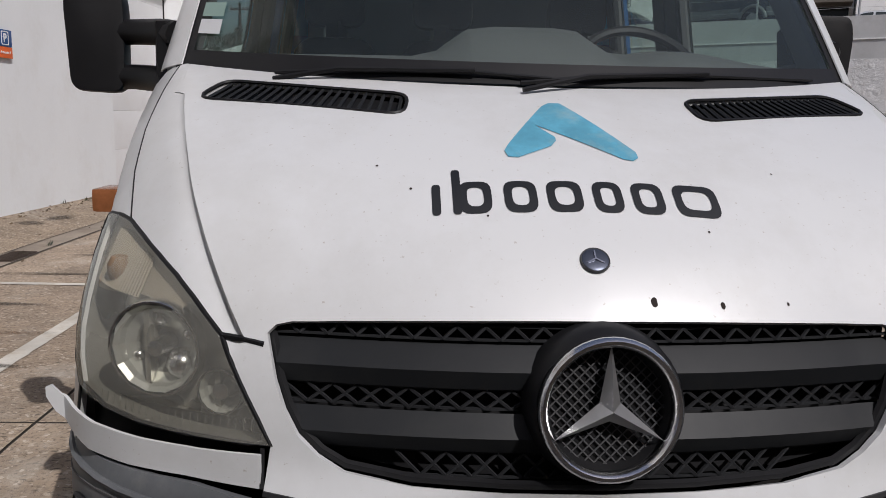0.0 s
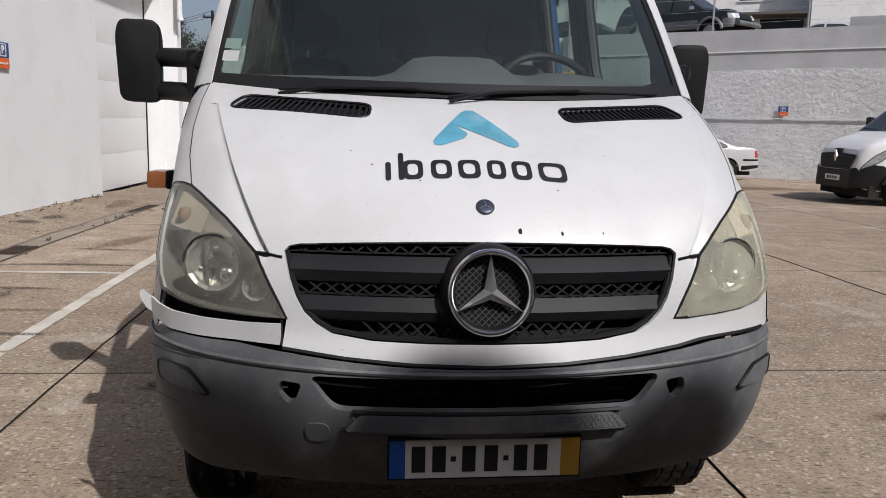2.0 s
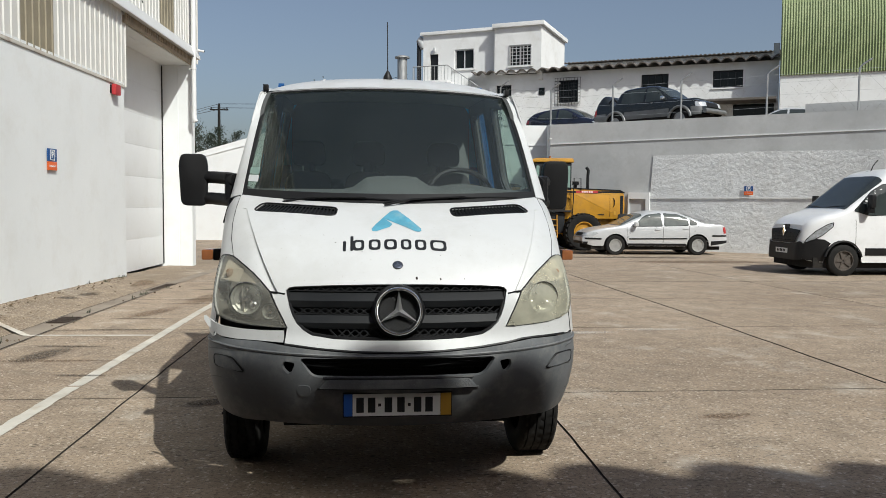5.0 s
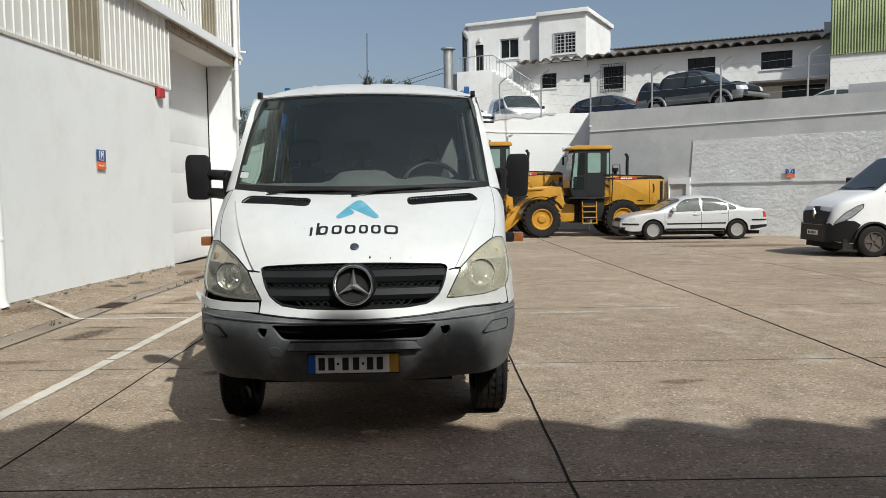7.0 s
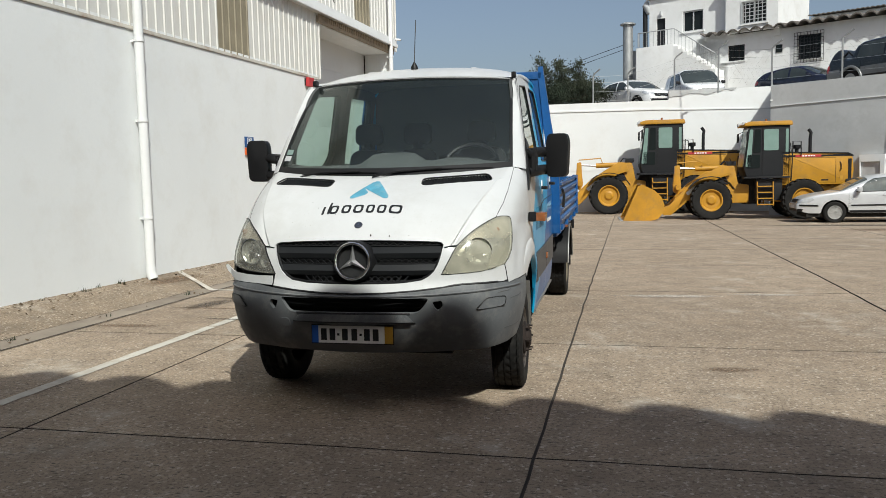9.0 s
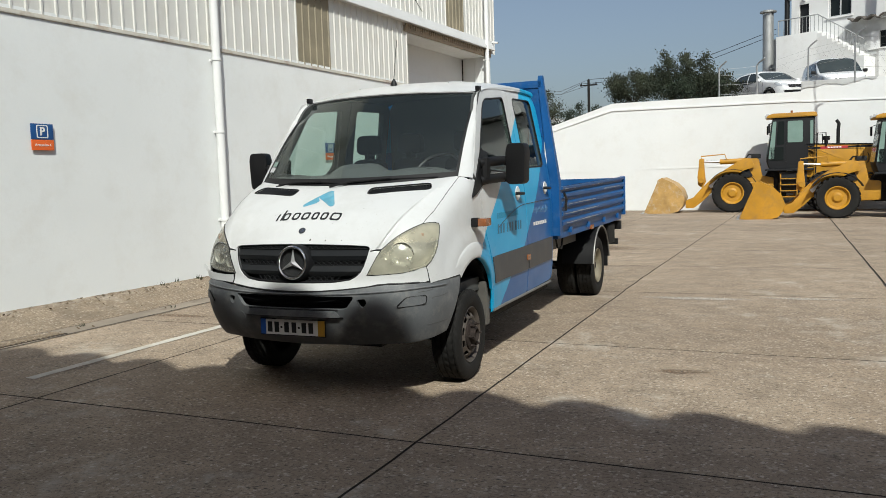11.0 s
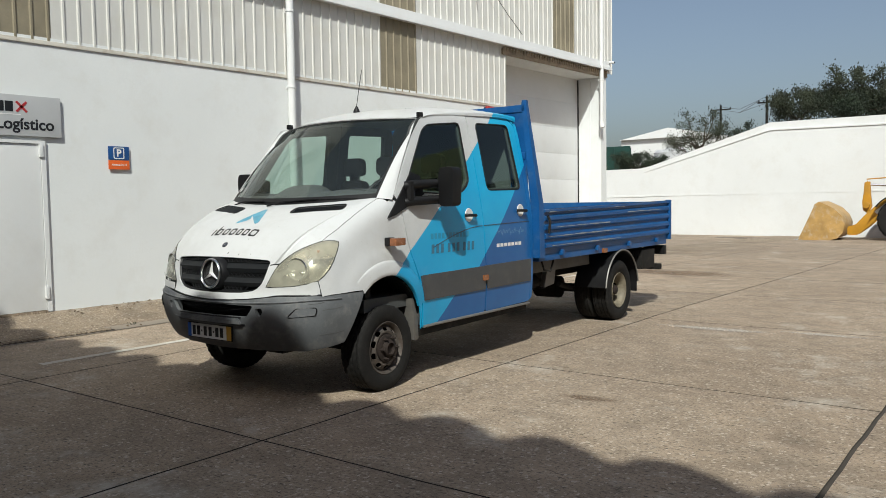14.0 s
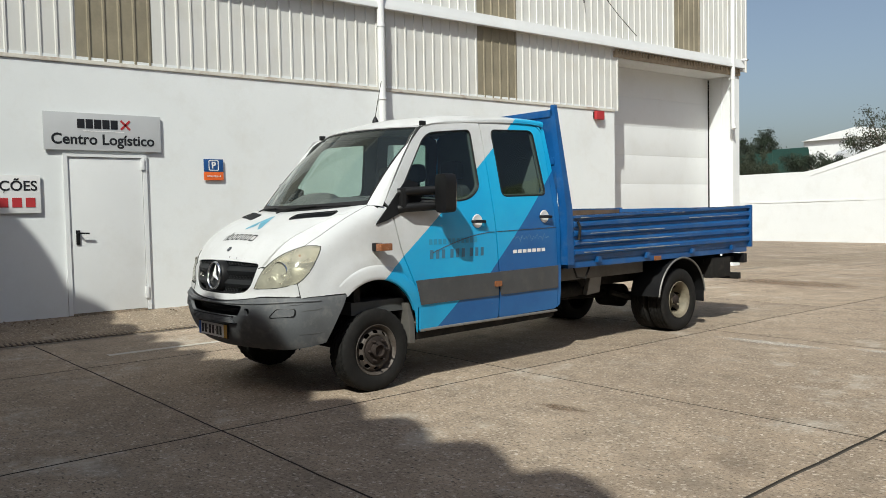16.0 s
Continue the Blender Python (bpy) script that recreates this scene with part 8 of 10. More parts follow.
for sh_f, ob, zl, zg in ((msh, mpv, 0.78, 0.72), (ssh, suv, 0.78, 0.72)):
    xn = sh_f.x1
    on_flank(sh_f, [(xn - 0.08, zl - 0.06), (xn - 0.24, zl - 0.05), (xn - 0.46, zl + 0.08), (xn - 0.36, zl + 0.14), (xn - 0.14, zl + 0.06)], 0.006, LAMP_GLASS, ob, "headlamp", "clear headlamp")
    on_front(sh_f, rounded([(0.44, zl - 0.07), (0.70, zl - 0.04), (0.68, zl + 0.08), (0.42, zl + 0.03)], 0.02), 0.006, LAMP_GLASS, ob, "headlamp", "clear headlamp", both=True)
    on_front(sh_f, rounded([(-0.40, zg - 0.07), (0.40, zg - 0.07), (0.44, zg + 0.07), (-0.44, zg + 0.07)], 0.03), 0.006, BLACK, ob, "front_grille", "black grille")
    for s in (1, -1):
        part("grille_bar", tube([(sh_f.nose(s * y, z) + 0.012, s * y, z) for y, z in ((0.36, zg + 0.07), (0.10, zg - 0.04), (0.0, zg - 0.05))], 0.018, n=5), CHROME, ob, "bright grille bar")
    on_front(sh_f, [(-0.62, 0.38), (0.62, 0.38), (0.66, 0.54), (-0.66, 0.54)], 0.008, BLACK, ob, "front_bumper", "black lower bumper")
    on_front(sh_f, [(-0.25, 0.56), (0.25, 0.56), (0.25, 0.65), (-0.25, 0.65)], 0.014, PLATE_WHITE, ob, "number_plate")


# ---- wheel loaders: x forward, origin on the ground midway between the axles ----
def loader_wheel(t, x, y, r, w, s):
    wh = new("wheel")
    wh.parent, wh.matrix_local = t, Matrix.Translation((x, y, r))
    part("tyre", lathe([(r * 0.55, -w * 0.42), (r * 0.75, -w * 0.52), (r * 0.92, -w * 0.50), (r * 0.955, -w * 0.36), (r * 0.955, w * 0.36), (r * 0.92, w * 0.50), (r * 0.75, w * 0.52), (r * 0.55, w * 0.42)], 36, axis="Y", closed=True), RUBBER, wh)
    lug = bmesh.new()
    for i in range(22):
        a = 360 * i / 22
        for k in (1, -1):
            box(-0.055, 0.055, min(0, k * w * 0.46), max(0, k * w * 0.46), r * 0.93, r * 1.0, 0.0, lug, pose(0, 0, 0, 0, a + (360 / 44 if k > 0 else 0), 0) @ pose(0, 0, 0, 0, 0, 18 * k))
    part("tread", lug, RUBBER, wh, smooth=0)
    part("rim", lathe([(r * 0.56, s * w * 0.30), (r * 0.56, s * w * 0.46), (r * 0.52, s * w * 0.46), (r * 0.44, s * w * 0.34), (r * 0.42, -s * w * 0.12), (r * 0.29, -s * w * 0.14), (r * 0.26, s * w * 0.30), (r * 0.16, s * w * 0.42), (0.002, s * w * 0.42)], 28, axis="Y"), YELLOW, wh, "yellow wheel rim")
    part("rim_inner", lathe([(r * 0.5, -s * w * 0.3), (0.002, -s * w * 0.3)], 20, axis="Y"), UNDER, wh)


def loader(m, label, bucket_mat):
    t = thing("wheel_loader", label, "loader", m, "wheel loaders by the wall")
    for x in (1.45, -1.45):
        for s in (1, -1):
            loader_wheel(t, x, s * 0.82, 0.66, 0.46, s)
    # rear frame, counterweight and engine hood
    part("rear_frame", prism(rounded([(-2.70, 0.78), (-2.80, 1.05), (-2.6, 1.2), (-0.3, 1.2), (-0.25, 0.62), (-0.9, 0.55)], 0.05), -0.42, 0.42, "Y", bev=0.03), YELLOW, t)
    hood_p = rounded([(-3.00, 1.12), (-3.06, 1.60), (-3.02, 2.04), (-2.86, 2.12), (-0.82, 2.20), (-0.82, 1.12)], 0.06)
    lid = rounded([(-3.04, 2.06), (-2.88, 2.15), (-0.82, 2.225), (-0.82, 2.20), (-2.86, 2.115), (-3.02, 2.03)], 0.005)
    part("hood_lid", prism(lid, -0.64, 0.64, "Y"), BLACK, t, "black edge along the top of the hood")
    hd_ = part("engine_hood", prism(hood_p, -0.62, 0.62, "Y", bev=0.06), YELLOW, t, "yellow engine hood with a dark rear edge")
    for s in (1, -1):
        part("hood_stripe", box(-2.05, -1.25, min(s * 0.622, s * 0.632), max(s * 0.622, s * 0.632), 2.03, 2.11), SIGN_RED, hd_, "dark red stripe with pale marking")
        for i in range(5):
            part("marking_bar", box(-1.52 - i * 0.085, -1.46 - i * 0.085, min(s * 0.632, s * 0.637), max(s * 0.632, s * 0.637), 2.05, 2.09), SIGN_WHITE, hd_)
        part("hood_vent", box(-2.98, -2.88, min(s * 0.622, s * 0.630), max(s * 0.622, s * 0.630), 1.2, 1.95), BLACK, hd_)
        part("hood_handle", tube([(-2.62, s * 0.625, 1.86), (-2.66, s * 0.645, 1.78), (-2.66, s * 0.645, 1.62), (-2.62, s * 0.625, 1.54)], 0.014, n=5), BLACK, hd_)
        part("hood_seam", tube([(-2.50, s * 0.624, 1.18), (-2.50, s * 0.624, 2.00), (-1.10, s * 0.624, 2.04), (-1.10, s * 0.624, 1.18)], 0.006, n=4), CAB_DARK, hd_)
        part("hood_label", box(-2.72, -2.64, min(s * 0.622, s * 0.628), max(s * 0.622, s * 0.628), 1.26, 1.40), PLATE_YELLOW, hd_)
        part("hood_latch", box(-2.28, -2.06, min(s * 0.622, s * 0.630), max(s * 0.622, s * 0.630), 1.25, 1.29), CAB_DARK, hd_)
        part("black_band", box(-2.99, -0.83, min(s * 0.622, s * 0.627), max(s * 0.622, s * 0.627), 2.04, 2.10, m=Matrix.Translation((0, 0, 0.0))), BLACK, hd_)
    part("counterweight", box(-3.14, -2.8, -0.66, 0.66, 0.75, 1.30, 0.06), CAB_DARK, t)
    # cab
    cab = part("cab_frame", prism(rounded([(-0.80, 1.42), (0.55, 1.42), (0.64, 1.70), (0.46, 3.10), (-0.80, 3.10)], 0.05), -0.62, 0.62, "Y", bev=0.03, holes=()), CAB_DARK, t, "dark grey glazed cab")
    cab.location.x = -0.28
    part("cab_roof", prism(rounded([(-0.88, 3.10), (0.66, 3.10), (0.64, 3.19), (0.46, 3.245), (-0.84, 3.245)], 0.04), -0.69, 0.69, "Y", bev=0.03), YELLOW, cab, "yellow cab roof")
    for s in (1, -1):
        part("side_window", prism(rounded([(-0.44, 2.28), (0.02, 2.28), (0.02, 2.98), (-0.44, 2.98)], 0.05), s * 0.622, s * 0.634, "Y"), GREENISH_GLASS, cab)
        part("door_window", prism(rounded([(0.12, 2.22), (0.36, 2.22), (0.30, 2.98), (0.12, 2.98)], 0.04), s * 0.622, s * 0.634, "Y"), DARK_GLASS, cab)
        part("front_quarter", prism(rounded([(0.43, 1.75), (0.60, 1.75), (0.47, 2.98), (0.36, 2.98)], 0.03), s * 0.622, s * 0.634, "Y"), GREENISH_GLASS, cab)
        part("lower_window", prism(rounded([(0.14, 1.70), (0.57, 1.70), (0.54, 2.14), (0.14, 2.14)], 0.04), s * 0.622, s * 0.634, "Y"), DARK_GLASS, cab)
        part("rear_quarter", prism(rounded([(-0.75, 2.20), (-0.66, 2.20), (-0.66, 2.98), (-0.75, 2.98)], 0.03), s * 0.622, s * 0.634, "Y"), GREENISH_GLASS, cab)
        part("door_seam", tube([(0.06, s * 0.626, 1.45), (0.06, s * 0.626, 3.08)], 0.012, n=4), BLACK, cab)
        part("handrail", tube([(-1.10, s * 0.72, 1.25), (-1.12, s * 0.74, 1.7), (-1.14, s * 0.74, 2.55), (-1.40, s * 0.7, 2.55), (-1.42, s * 0.66, 2.1)], 0.018, n=6), BLACK, t)
        part("mirror", box(0.56, 0.62, min(s * 0.80, s * 0.95), max(s * 0.80, s * 0.95), 2.60, 2.90, 0.02), BLACK, cab)
        part("mirror_arm", tube([(0.48, s * 0.62, 2.95), (0.59, s * 0.88, 2.9)], 0.012, n=5), BLACK, cab)
        part("work_lamp", box(0.58, 0.69, min(s * 0.35, s * 0.52), max(s * 0.35, s * 0.52), 3.14, 3.24, 0.02), LAMP_GLASS, cab)
        lad = bmesh.new()
        for x in (-0.55, -0.05):
            tube([(x, s * 0.80, 0.45), (x, s * 0.70, 1.25)], 0.022, lad, n=5)
        for i in range(4):
            z = 0.48 + 0.2 * i
            box(-0.55, -0.05, min(s * 0.72, s * 0.84), max(s * 0.72, s * 0.84), z, z + 0.03, bm=lad)
        part("ladder", lad, YELLOW, t, "yellow boarding ladder")
        part("platform", box(-1.05, 0.40, min(s * 0.42, s * 0.80), max(s * 0.42, s * 0.80), 1.36, 1.42, 0.01), CAB_DARK, t)
        part("fuel_box", box(-0.85, 0.0, min(s * 0.40, s * 0.66), max(s * 0.40, s * 0.66), 0.62, 1.34, 0.04), CAB_DARK, t)
    w = prism(rounded([(-0.52, 1.75), (0.52, 1.75), (0.50, 3.0), (-0.50, 3.0)], 0.06), 0, 0.01, "X")
    for v in w.verts:
        v.co.x += 0.655 - (v.co.z - 1.70) * 0.13
    part("windscreen", w, GREENISH_GLASS, cab)
    part("exhaust_stack", tube([(-1.80, 0.22, 2.1), (-1.80, 0.22, 2.66), (-1.82, 0.22, 2.84), (-1.74, 0.22, 2.96)], 0.055, n=10), BLACK, t, "black exhaust stack")
    part("air_filter", tube([(-1.48, -0.2, 2.1), (-1.48, -0.2, 2.32), (-1.48, -0.2, 2.34), (-1.48, -0.2, 2.46)], [0.06, 0.06, 0.12, 0.12], n=12), BLACK, t)
    part("beacon", tube([(-0.4, 0.2, 3.24), (-0.4, 0.2, 3.34)], 0.035, n=8), AMBER, t)
    # front frame and lift arms
    part("front_frame", prism(rounded([(0.15, 0.55), (1.9, 0.50), (2.15, 0.75), (1.70, 1.15), (1.15, 1.60), (0.95, 1.80), (0.62, 1.80), (0.50, 1.2), (0.15, 1.15)], 0.06), -0.36, 0.36, "Y", bev=0.03), YELLOW, t)
    part("pivot", tube([(0.05, 0, 0.5), (0.05, 0, 1.25)], 0.16, n=12), UNDER, t)
    for s in (1, -1):
        part("front_fender", patch([(a, 0) for a in steps(0.5, 2.7, 8)] + [(a, 1) for a in steps(2.7, 0.5, 8)], lambda a, k: (1.45 + 0.80 * math.cos(a), s * (0.58 + 0.48 * k), 0.68 + 0.76 * math.sin(a)), us=steps(0.6, 2.6, 8), thick=0.02, core=(1.45, 0, 0.5)), CAB_DARK, t)
        arm = rounded([(0.74, 1.50), (0.84, 1.80), (1.08, 1.83), (1.55, 1.54), (2.05, 1.22), (2.45, 0.84), (2.74, 0.50), (2.98, 0.42), (2.98, 0.16), (2.70, 0.16), (2.38, 0.42), (2.00, 0.80), (1.50, 1.18), (1.05, 1.42)], 0.05)
        part("lift_arm", prism(arm, s * 0.42, s * 0.50, "Y", bev=0.015), YELLOW, t, "yellow lift arm")
        part("arm_marking", box(-0.30, 0.30, min(s * 0.503, s * 0.507), max(s * 0.503, s * 0.507), -0.06, 0.06, m=Matrix.Translation((2.02, 0, 1.00)) @ pose(0, 0, 0, 0, 40, 0) @ Matrix.Scale(0.7, 4, (1, 0, 0))), SIGN_WHITE, t, "pale marking on the lift arm")
        part("lift_cylinder", tube([(0.7, s * 0.30, 0.95), (1.5, s * 0.38, 1.05), (2.0, s * 0.42, 1.0)], [0.06, 0.06, 0.035], n=10), YELLOW, t)
    part("tilt_lever", prism(rounded([(2.38, 1.86), (2.54, 1.84), (2.56, 1.52), (2.60, 1.22), (2.58, 0.94), (2.44, 0.84), (2.32, 1.05), (2.36, 1.42)], 0.04), -0.13, 0.13, "Y", bev=0.015), YELLOW, t, "upright yellow tilt lever")
    part("tilt_cylinder", tube([(0.75, 0, 1.74), (1.0, 0, 1.74), (1.86, 0, 1.72)], [0.07, 0.09, 0.09], n=12), YELLOW, t)
    part("cylinder_rod", tube([(1.84, 0, 1.72), (2.46, 0, 1.76)], 0.038, n=8), CHROME, t)
    part("lever_pin", tube([(2.46, -0.46, 1.10), (2.46, 0.46, 1.10)], 0.09, n=12), YELLOW, t)
    part("arm_pipe", tube([(2.44, 0.1, 1.78), (2.48, 0.1, 1.93), (1.70, 0.1, 1.98), (1.64, 0.1, 1.80)], 0.022, n=6), YELLOW, t)
    for y, dx, dz in ((-0.26, 0.10, 0.0), (0.26, 0.10, 0.0), (0.34, 0.35, -0.10), (-0.34, 0.35, -0.10)):
        part("hydraulic_hose", tube([(0.40 + dx, y, 1.25 + dz), (0.62 + dx, y, 1.55 + dz), (0.92 + dx, y * 1.1, 1.50 + dz), (1.15 + dx, y, 1.20 + dz), (1.30 + dx, y, 1.05 + dz)], 0.022, n=6), BLACK, t)
    part("valve_block", box(0.55, 0.85, -0.28, 0.28, 1.80, 1.95, 0.03), CAB_DARK, t)
    part("centre_guard", prism(rounded([(-0.25, 0.50), (0.35, 0.50), (0.45, 1.10), (0.30, 1.40), (-0.25, 1.40)], 0.05), -0.30, 0.30, "Y"), UNDER, t)
    for y in (-0.12, 0.12):
        part("hydraulic_hose", tube([(0.55, y, 1.55), (0.70, y, 1.92), (0.92, y, 1.95), (1.05, y, 1.78)], 0.020, n=6), BLACK, t)
    # dark filler added between the arms, in place of the shade there
    part("arm_shade_plate", prism(rounded([(0.95, 1.50), (1.30, 1.36), (1.10, 1.15), (0.80, 1.20)], 0.03), -0.40, 0.40, "Y"), CAB_DARK, t)
    part("cross_tube", tube([(2.25, -0.45, 0.85), (2.25, 0.45, 0.85)], 0.09, n=10), YELLOW, t)
    # bucket
    b = bmesh.new()
    shell = [(4.34, 0.0), (3.46, 0.0), (3.18, 0.08), (3.02, 0.28), (2.98, 0.54), (3.08, 0.80), (3.30, 1.03), (3.72, 1.24)]
    inner = [(3.74, 1.20), (3.34, 0.99), (3.14, 0.77), (3.05, 0.54), (3.08, 0.31), (3.22, 0.13), (3.48, 0.05), (4.34, 0.035)]
    prism(shell + inner, -1.20, 1.20, "Y", bm=b)
    side = shell + [(3.86, 1.16), (3.90, 1.02)]
    for s in (1, -1):
        prism(side, s * 1.20, s * 1.23, "Y", bm=b)
    part("bucket", b, bucket_mat, t, "broad steel bucket resting on the ground")
    part("cutting_edge", box(4.21, 4.43, -1.23, 1.23, -0.006, 0.034, 0.006), SCRAPE, t)
    return t


loader(pose(5.02, 25.95, fall(26), 0, 0, 180 + 5), "yellow wheel loader with its clean bucket on the ground", YELLOW)
big = loader(pose(1.55, 31.15, fall(31) - 0.0, 0, 0, 180 + 6), "larger yellow wheel loader with a scraped bucket", BUCKET_WORN)
big.scale = (1.17, 1.0, 1.17)

# ---- the white house on the terrace ----
HA, HB = Vector((3.98, 45.47, 0)), Vector((19.4, 38.35, 0))
HD = (HB - HA).normalized()
HN = Vector((HD.y, -HD.x, 0))
house_m = Matrix(((HD.x, -HN.x, 0, HA.x), (HD.y, -HN.y, 0, HA.y), (0, 0, 1, 0), (0, 0, 0, 1)))
house = thing("house", "white two-storey house with a long wavy-roofed wing", "house", house_m)
H_WHITE = mat("house_render", (0.74, 0.745, 0.74), 0.85, var=0.08, scale=0.4, fine=6, bump=0.2, dirt=(0.50, 0.48, 0.44), dirt_amount=0.45, spec=0.3)


def holed(x0, x1, z0, z1, holes):
    return prism([(x0, z0), (x1, z0), (x1, z1), (x0, z1)], 0.0, 0.3, "Y", holes=[[(a, c), (b, c), (b, d), (a, d)] for a, b, c, d in holes])


w_low = [(1.29, 2.65, 7.54, 8.40), (5.45, 6.60, 7.25, 8.50), (10.11, 11.56, 7.68, 8.58), (13.85, 15.36, 7.68, 8.59)]
part("wall", holed(-0.05, 17.1, 4.0, 8.98, w_low), H_WHITE, house)
part("wall", box(-0.05, 0.25, 0.3, 7, 4.0, 8.9), H_WHITE, house)
part("wall", box(16.8, 17.1, 0.3, 7, 4.0, 9.9), H_WHITE, house)
for a, b_, c, d in w_low:
    win = part("window", box(a, b_, 0.16, 0.19, c, d), DARK_GLASS, house, "dark window")
    fr_ = prism([(a, c), (b_, c), (b_, d), (a, d)], 0.10, 0.16, "Y", holes=[[(a + 0.06, c + 0.06), (b_ - 0.06, c + 0.06), (b_ - 0.06, d - 0.06), (a + 0.06, d - 0.06)]])
    part("frame", fr_, CAB_DARK, win)
    for k in range(1, 4):
        x = a + (b_ - a) * k / 4
        part("window_bar", box(x - 0.02, x + 0.02, 0.09, 0.12, c, d), CAB_DARK, win)
    part("sill", box(a - 0.08, b_ + 0.08, -0.06, 0.1, c - 0.07, c - 0.005), H_WHITE, win)
gx0, gx1, gz0, gz1 = 5.29, 6.75, 7.05, 8.62
gr_ = bmesh.new()
for x in steps(gx0, gx1, 9):
    tube([(x, -0.12, gz0), (x, -0.12, gz1)], 0.014, gr_, n=4)
for z in steps(gz0, gz1, 9):
    tube([(gx0, -0.12, z), (gx1, -0.12, z)], 0.014, gr_, n=4)
part("window_grille", gr_, CAB_DARK, house, "iron window grille")
part("small_window", box(4.32, 4.66, -0.03, 0.02, 7.73, 8.14), DARK_GLASS, house)
# wavy roof of the wing and the higher roof behind it


def wavy(x0, x1, y0, z0, y1, z1, period, amp, name, material, thick=0.05):
    b = bmesh.new()
    n = int((x1 - x0) / period * 8)
    rows = []
    for y, z in ((y0, z0), ((y0 + y1) / 2, (z0 + z1) / 2), (y1, z1)):
        rows.append([b.verts.new((x0 + (x1 - x0) * i / n, y, z + amp * (2 * abs(math.sin(math.pi * (x0 + (x1 - x0) * i / n) / period)) ** 0.9 - 1))) for i in range(n + 1)])
    for r in range(2):
        for i in range(n):
            b.faces.new((rows[r][i], rows[r][i + 1], rows[r + 1][i + 1], rows[r + 1][i]))
    geom = bmesh.ops.extrude_face_region(b, geom=b.faces[:])["geom"]
    bmesh.ops.translate(b, verts=[v for v in geom if isinstance(v, bmesh.types.BMVert)], vec=(0, 0, thick))
    return part(name, b, material, house)


wavy(0.35, 17.2, -0.60, 9.02, 4.2, 9.55, 0.62, 0.11, "roof", ROOF_TILE, 0.07)
part("wall", box(4.9, 17.1, 4.2, 4.4, 8.8, 10.10), H_WHITE, house)
wavy(4.8, 17.3, 3.9, 10.12, 8.0, 10.6, 0.25, 0.03, "roof", ROOF_TILE)
# tower
t_holes = [(-0.94, 0.29, 9.48, 10.66), (-2.55, -2.0, 8.75, 10.47)]
part("wall", holed(-3.0, 1.72, 4.0, 11.62, t_holes), H_WHITE, house, "white upper storey wall")
tw = prism([(1.74, 9.0), (4.55, 9.0), (4.55, 11.62), (1.74, 11.62)], -0.45, -0.15, "Y", holes=[[(2.63, 9.39), (3.96, 9.39), (3.96, 10.59), (2.63, 10.59)]])
part("wall", tw, H_WHITE, house)
part("wall", box(4.25, 4.55, -0.15, 5.0, 8.6, 11.62), H_WHITE, house)
part("wall", box(-3.0, -2.7, 0.3, 5.0, 4.0, 11.62), H_WHITE, house)
part("wall", box(1.74, 2.0, -0.15, 0.3, 9.0, 11.62), H_WHITE, house)
part("flat_roof", box(-3.15, 1.8, -0.15, 5.2, 11.62, 11.80, 0.01), H_WHITE, house)
part("flat_roof", box(1.62, 4.72, -0.62, 5.2, 11.625, 11.86, 0.01), H_WHITE, house)
for a, b_, c, d in (t_holes[0], (2.63, 3.96, 9.39, 10.59)):
    yo = 0.0 if a < 0 else -0.45
    win = part("window", box(a, b_, yo + 0.16, yo + 0.19, c, d), DARK_GLASS, house)
    part("frame", prism([(a, c), (b_, c), (b_, d), (a, d)], yo + 0.08, yo + 0.15, "Y", holes=[[(a + 0.07, c + 0.07), (b_ - 0.07, c + 0.07), (b_ - 0.07, d - 0.07), (a + 0.07, d - 0.07)]]), SIGN_GREY, win)
    part("window_bar", box((a + b_) / 2 - 0.03, (a + b_) / 2 + 0.03, yo + 0.08, yo + 0.13, c, d), SIGN_GREY, win)
    part("sill", box(a - 0.1, b_ + 0.1, yo - 0.08, yo + 0.1, c - 0.08, c - 0.005), H_WHITE, win)
gr_ = bmesh.new()
for k in range(7):
    x = 2.63 + 1.33 * k / 6
    tube([(x, -0.48, 9.4), (x, -0.48, 10.58)], 0.022, gr_, n=4)
    z = 9.4 + 1.18 * k / 6
    tube([(2.63, -0.48, z), (3.96, -0.48, z)], 0.022, gr_, n=4)
part("window_grille", gr_, SIGN_GREY, house)
part("door", box(-2.55, -2.0, 0.12, 0.16, 8.75, 10.47), CAB_DARK, house, "dark glazed door")
part("wall_lamp", box(-2.30, -2.18, -0.14, 0.0, 10.60, 10.85, 0.02), SIGN_GREY, house)
part("landing", box(-3.2, -0.9, -1.3, 0.0, 4.2, 8.70, 0.01), H_WHITE, house)
for i in range(9):
    part("stair_step", box(-0.9 + i * 0.27, -0.9 + (i + 1) * 0.27, -1.3, -0.02, 5.0, 8.55 - i * 0.185), H_WHITE, house)

rl = bmesh.new()
tube([(-3.1, -1.25, 9.55), (-0.9, -1.25, 9.55), (1.5, -1.25, 7.9)], 0.03, rl, n=5)
tube([(-3.1, -1.25, 8.75), (-3.1, -1.25, 9.55)], 0.03, rl, n=5)
for i in range(22):
    x = -3.0 + 4.5 * i / 21
    zt = 9.55 if x < -0.9 else 9.55 - (x + 0.9) * 0.6875
    tube([(x, -1.25, zt - 0.85), (x, -1.25, zt)], 0.014, rl, n=4)
part("railing", rl, FENCE_STEEL, house, "thin metal stair railing")
part("outhouse", box(-4.9, -3.05, 1.2, 4.5, 4.0, 9.0), GREY_RENDER, house)
part("porch_roof", box(13.4, 17.0, -1.6, 0.0, 6.80, 6.92, 0.01), ROOF_TILE, house)
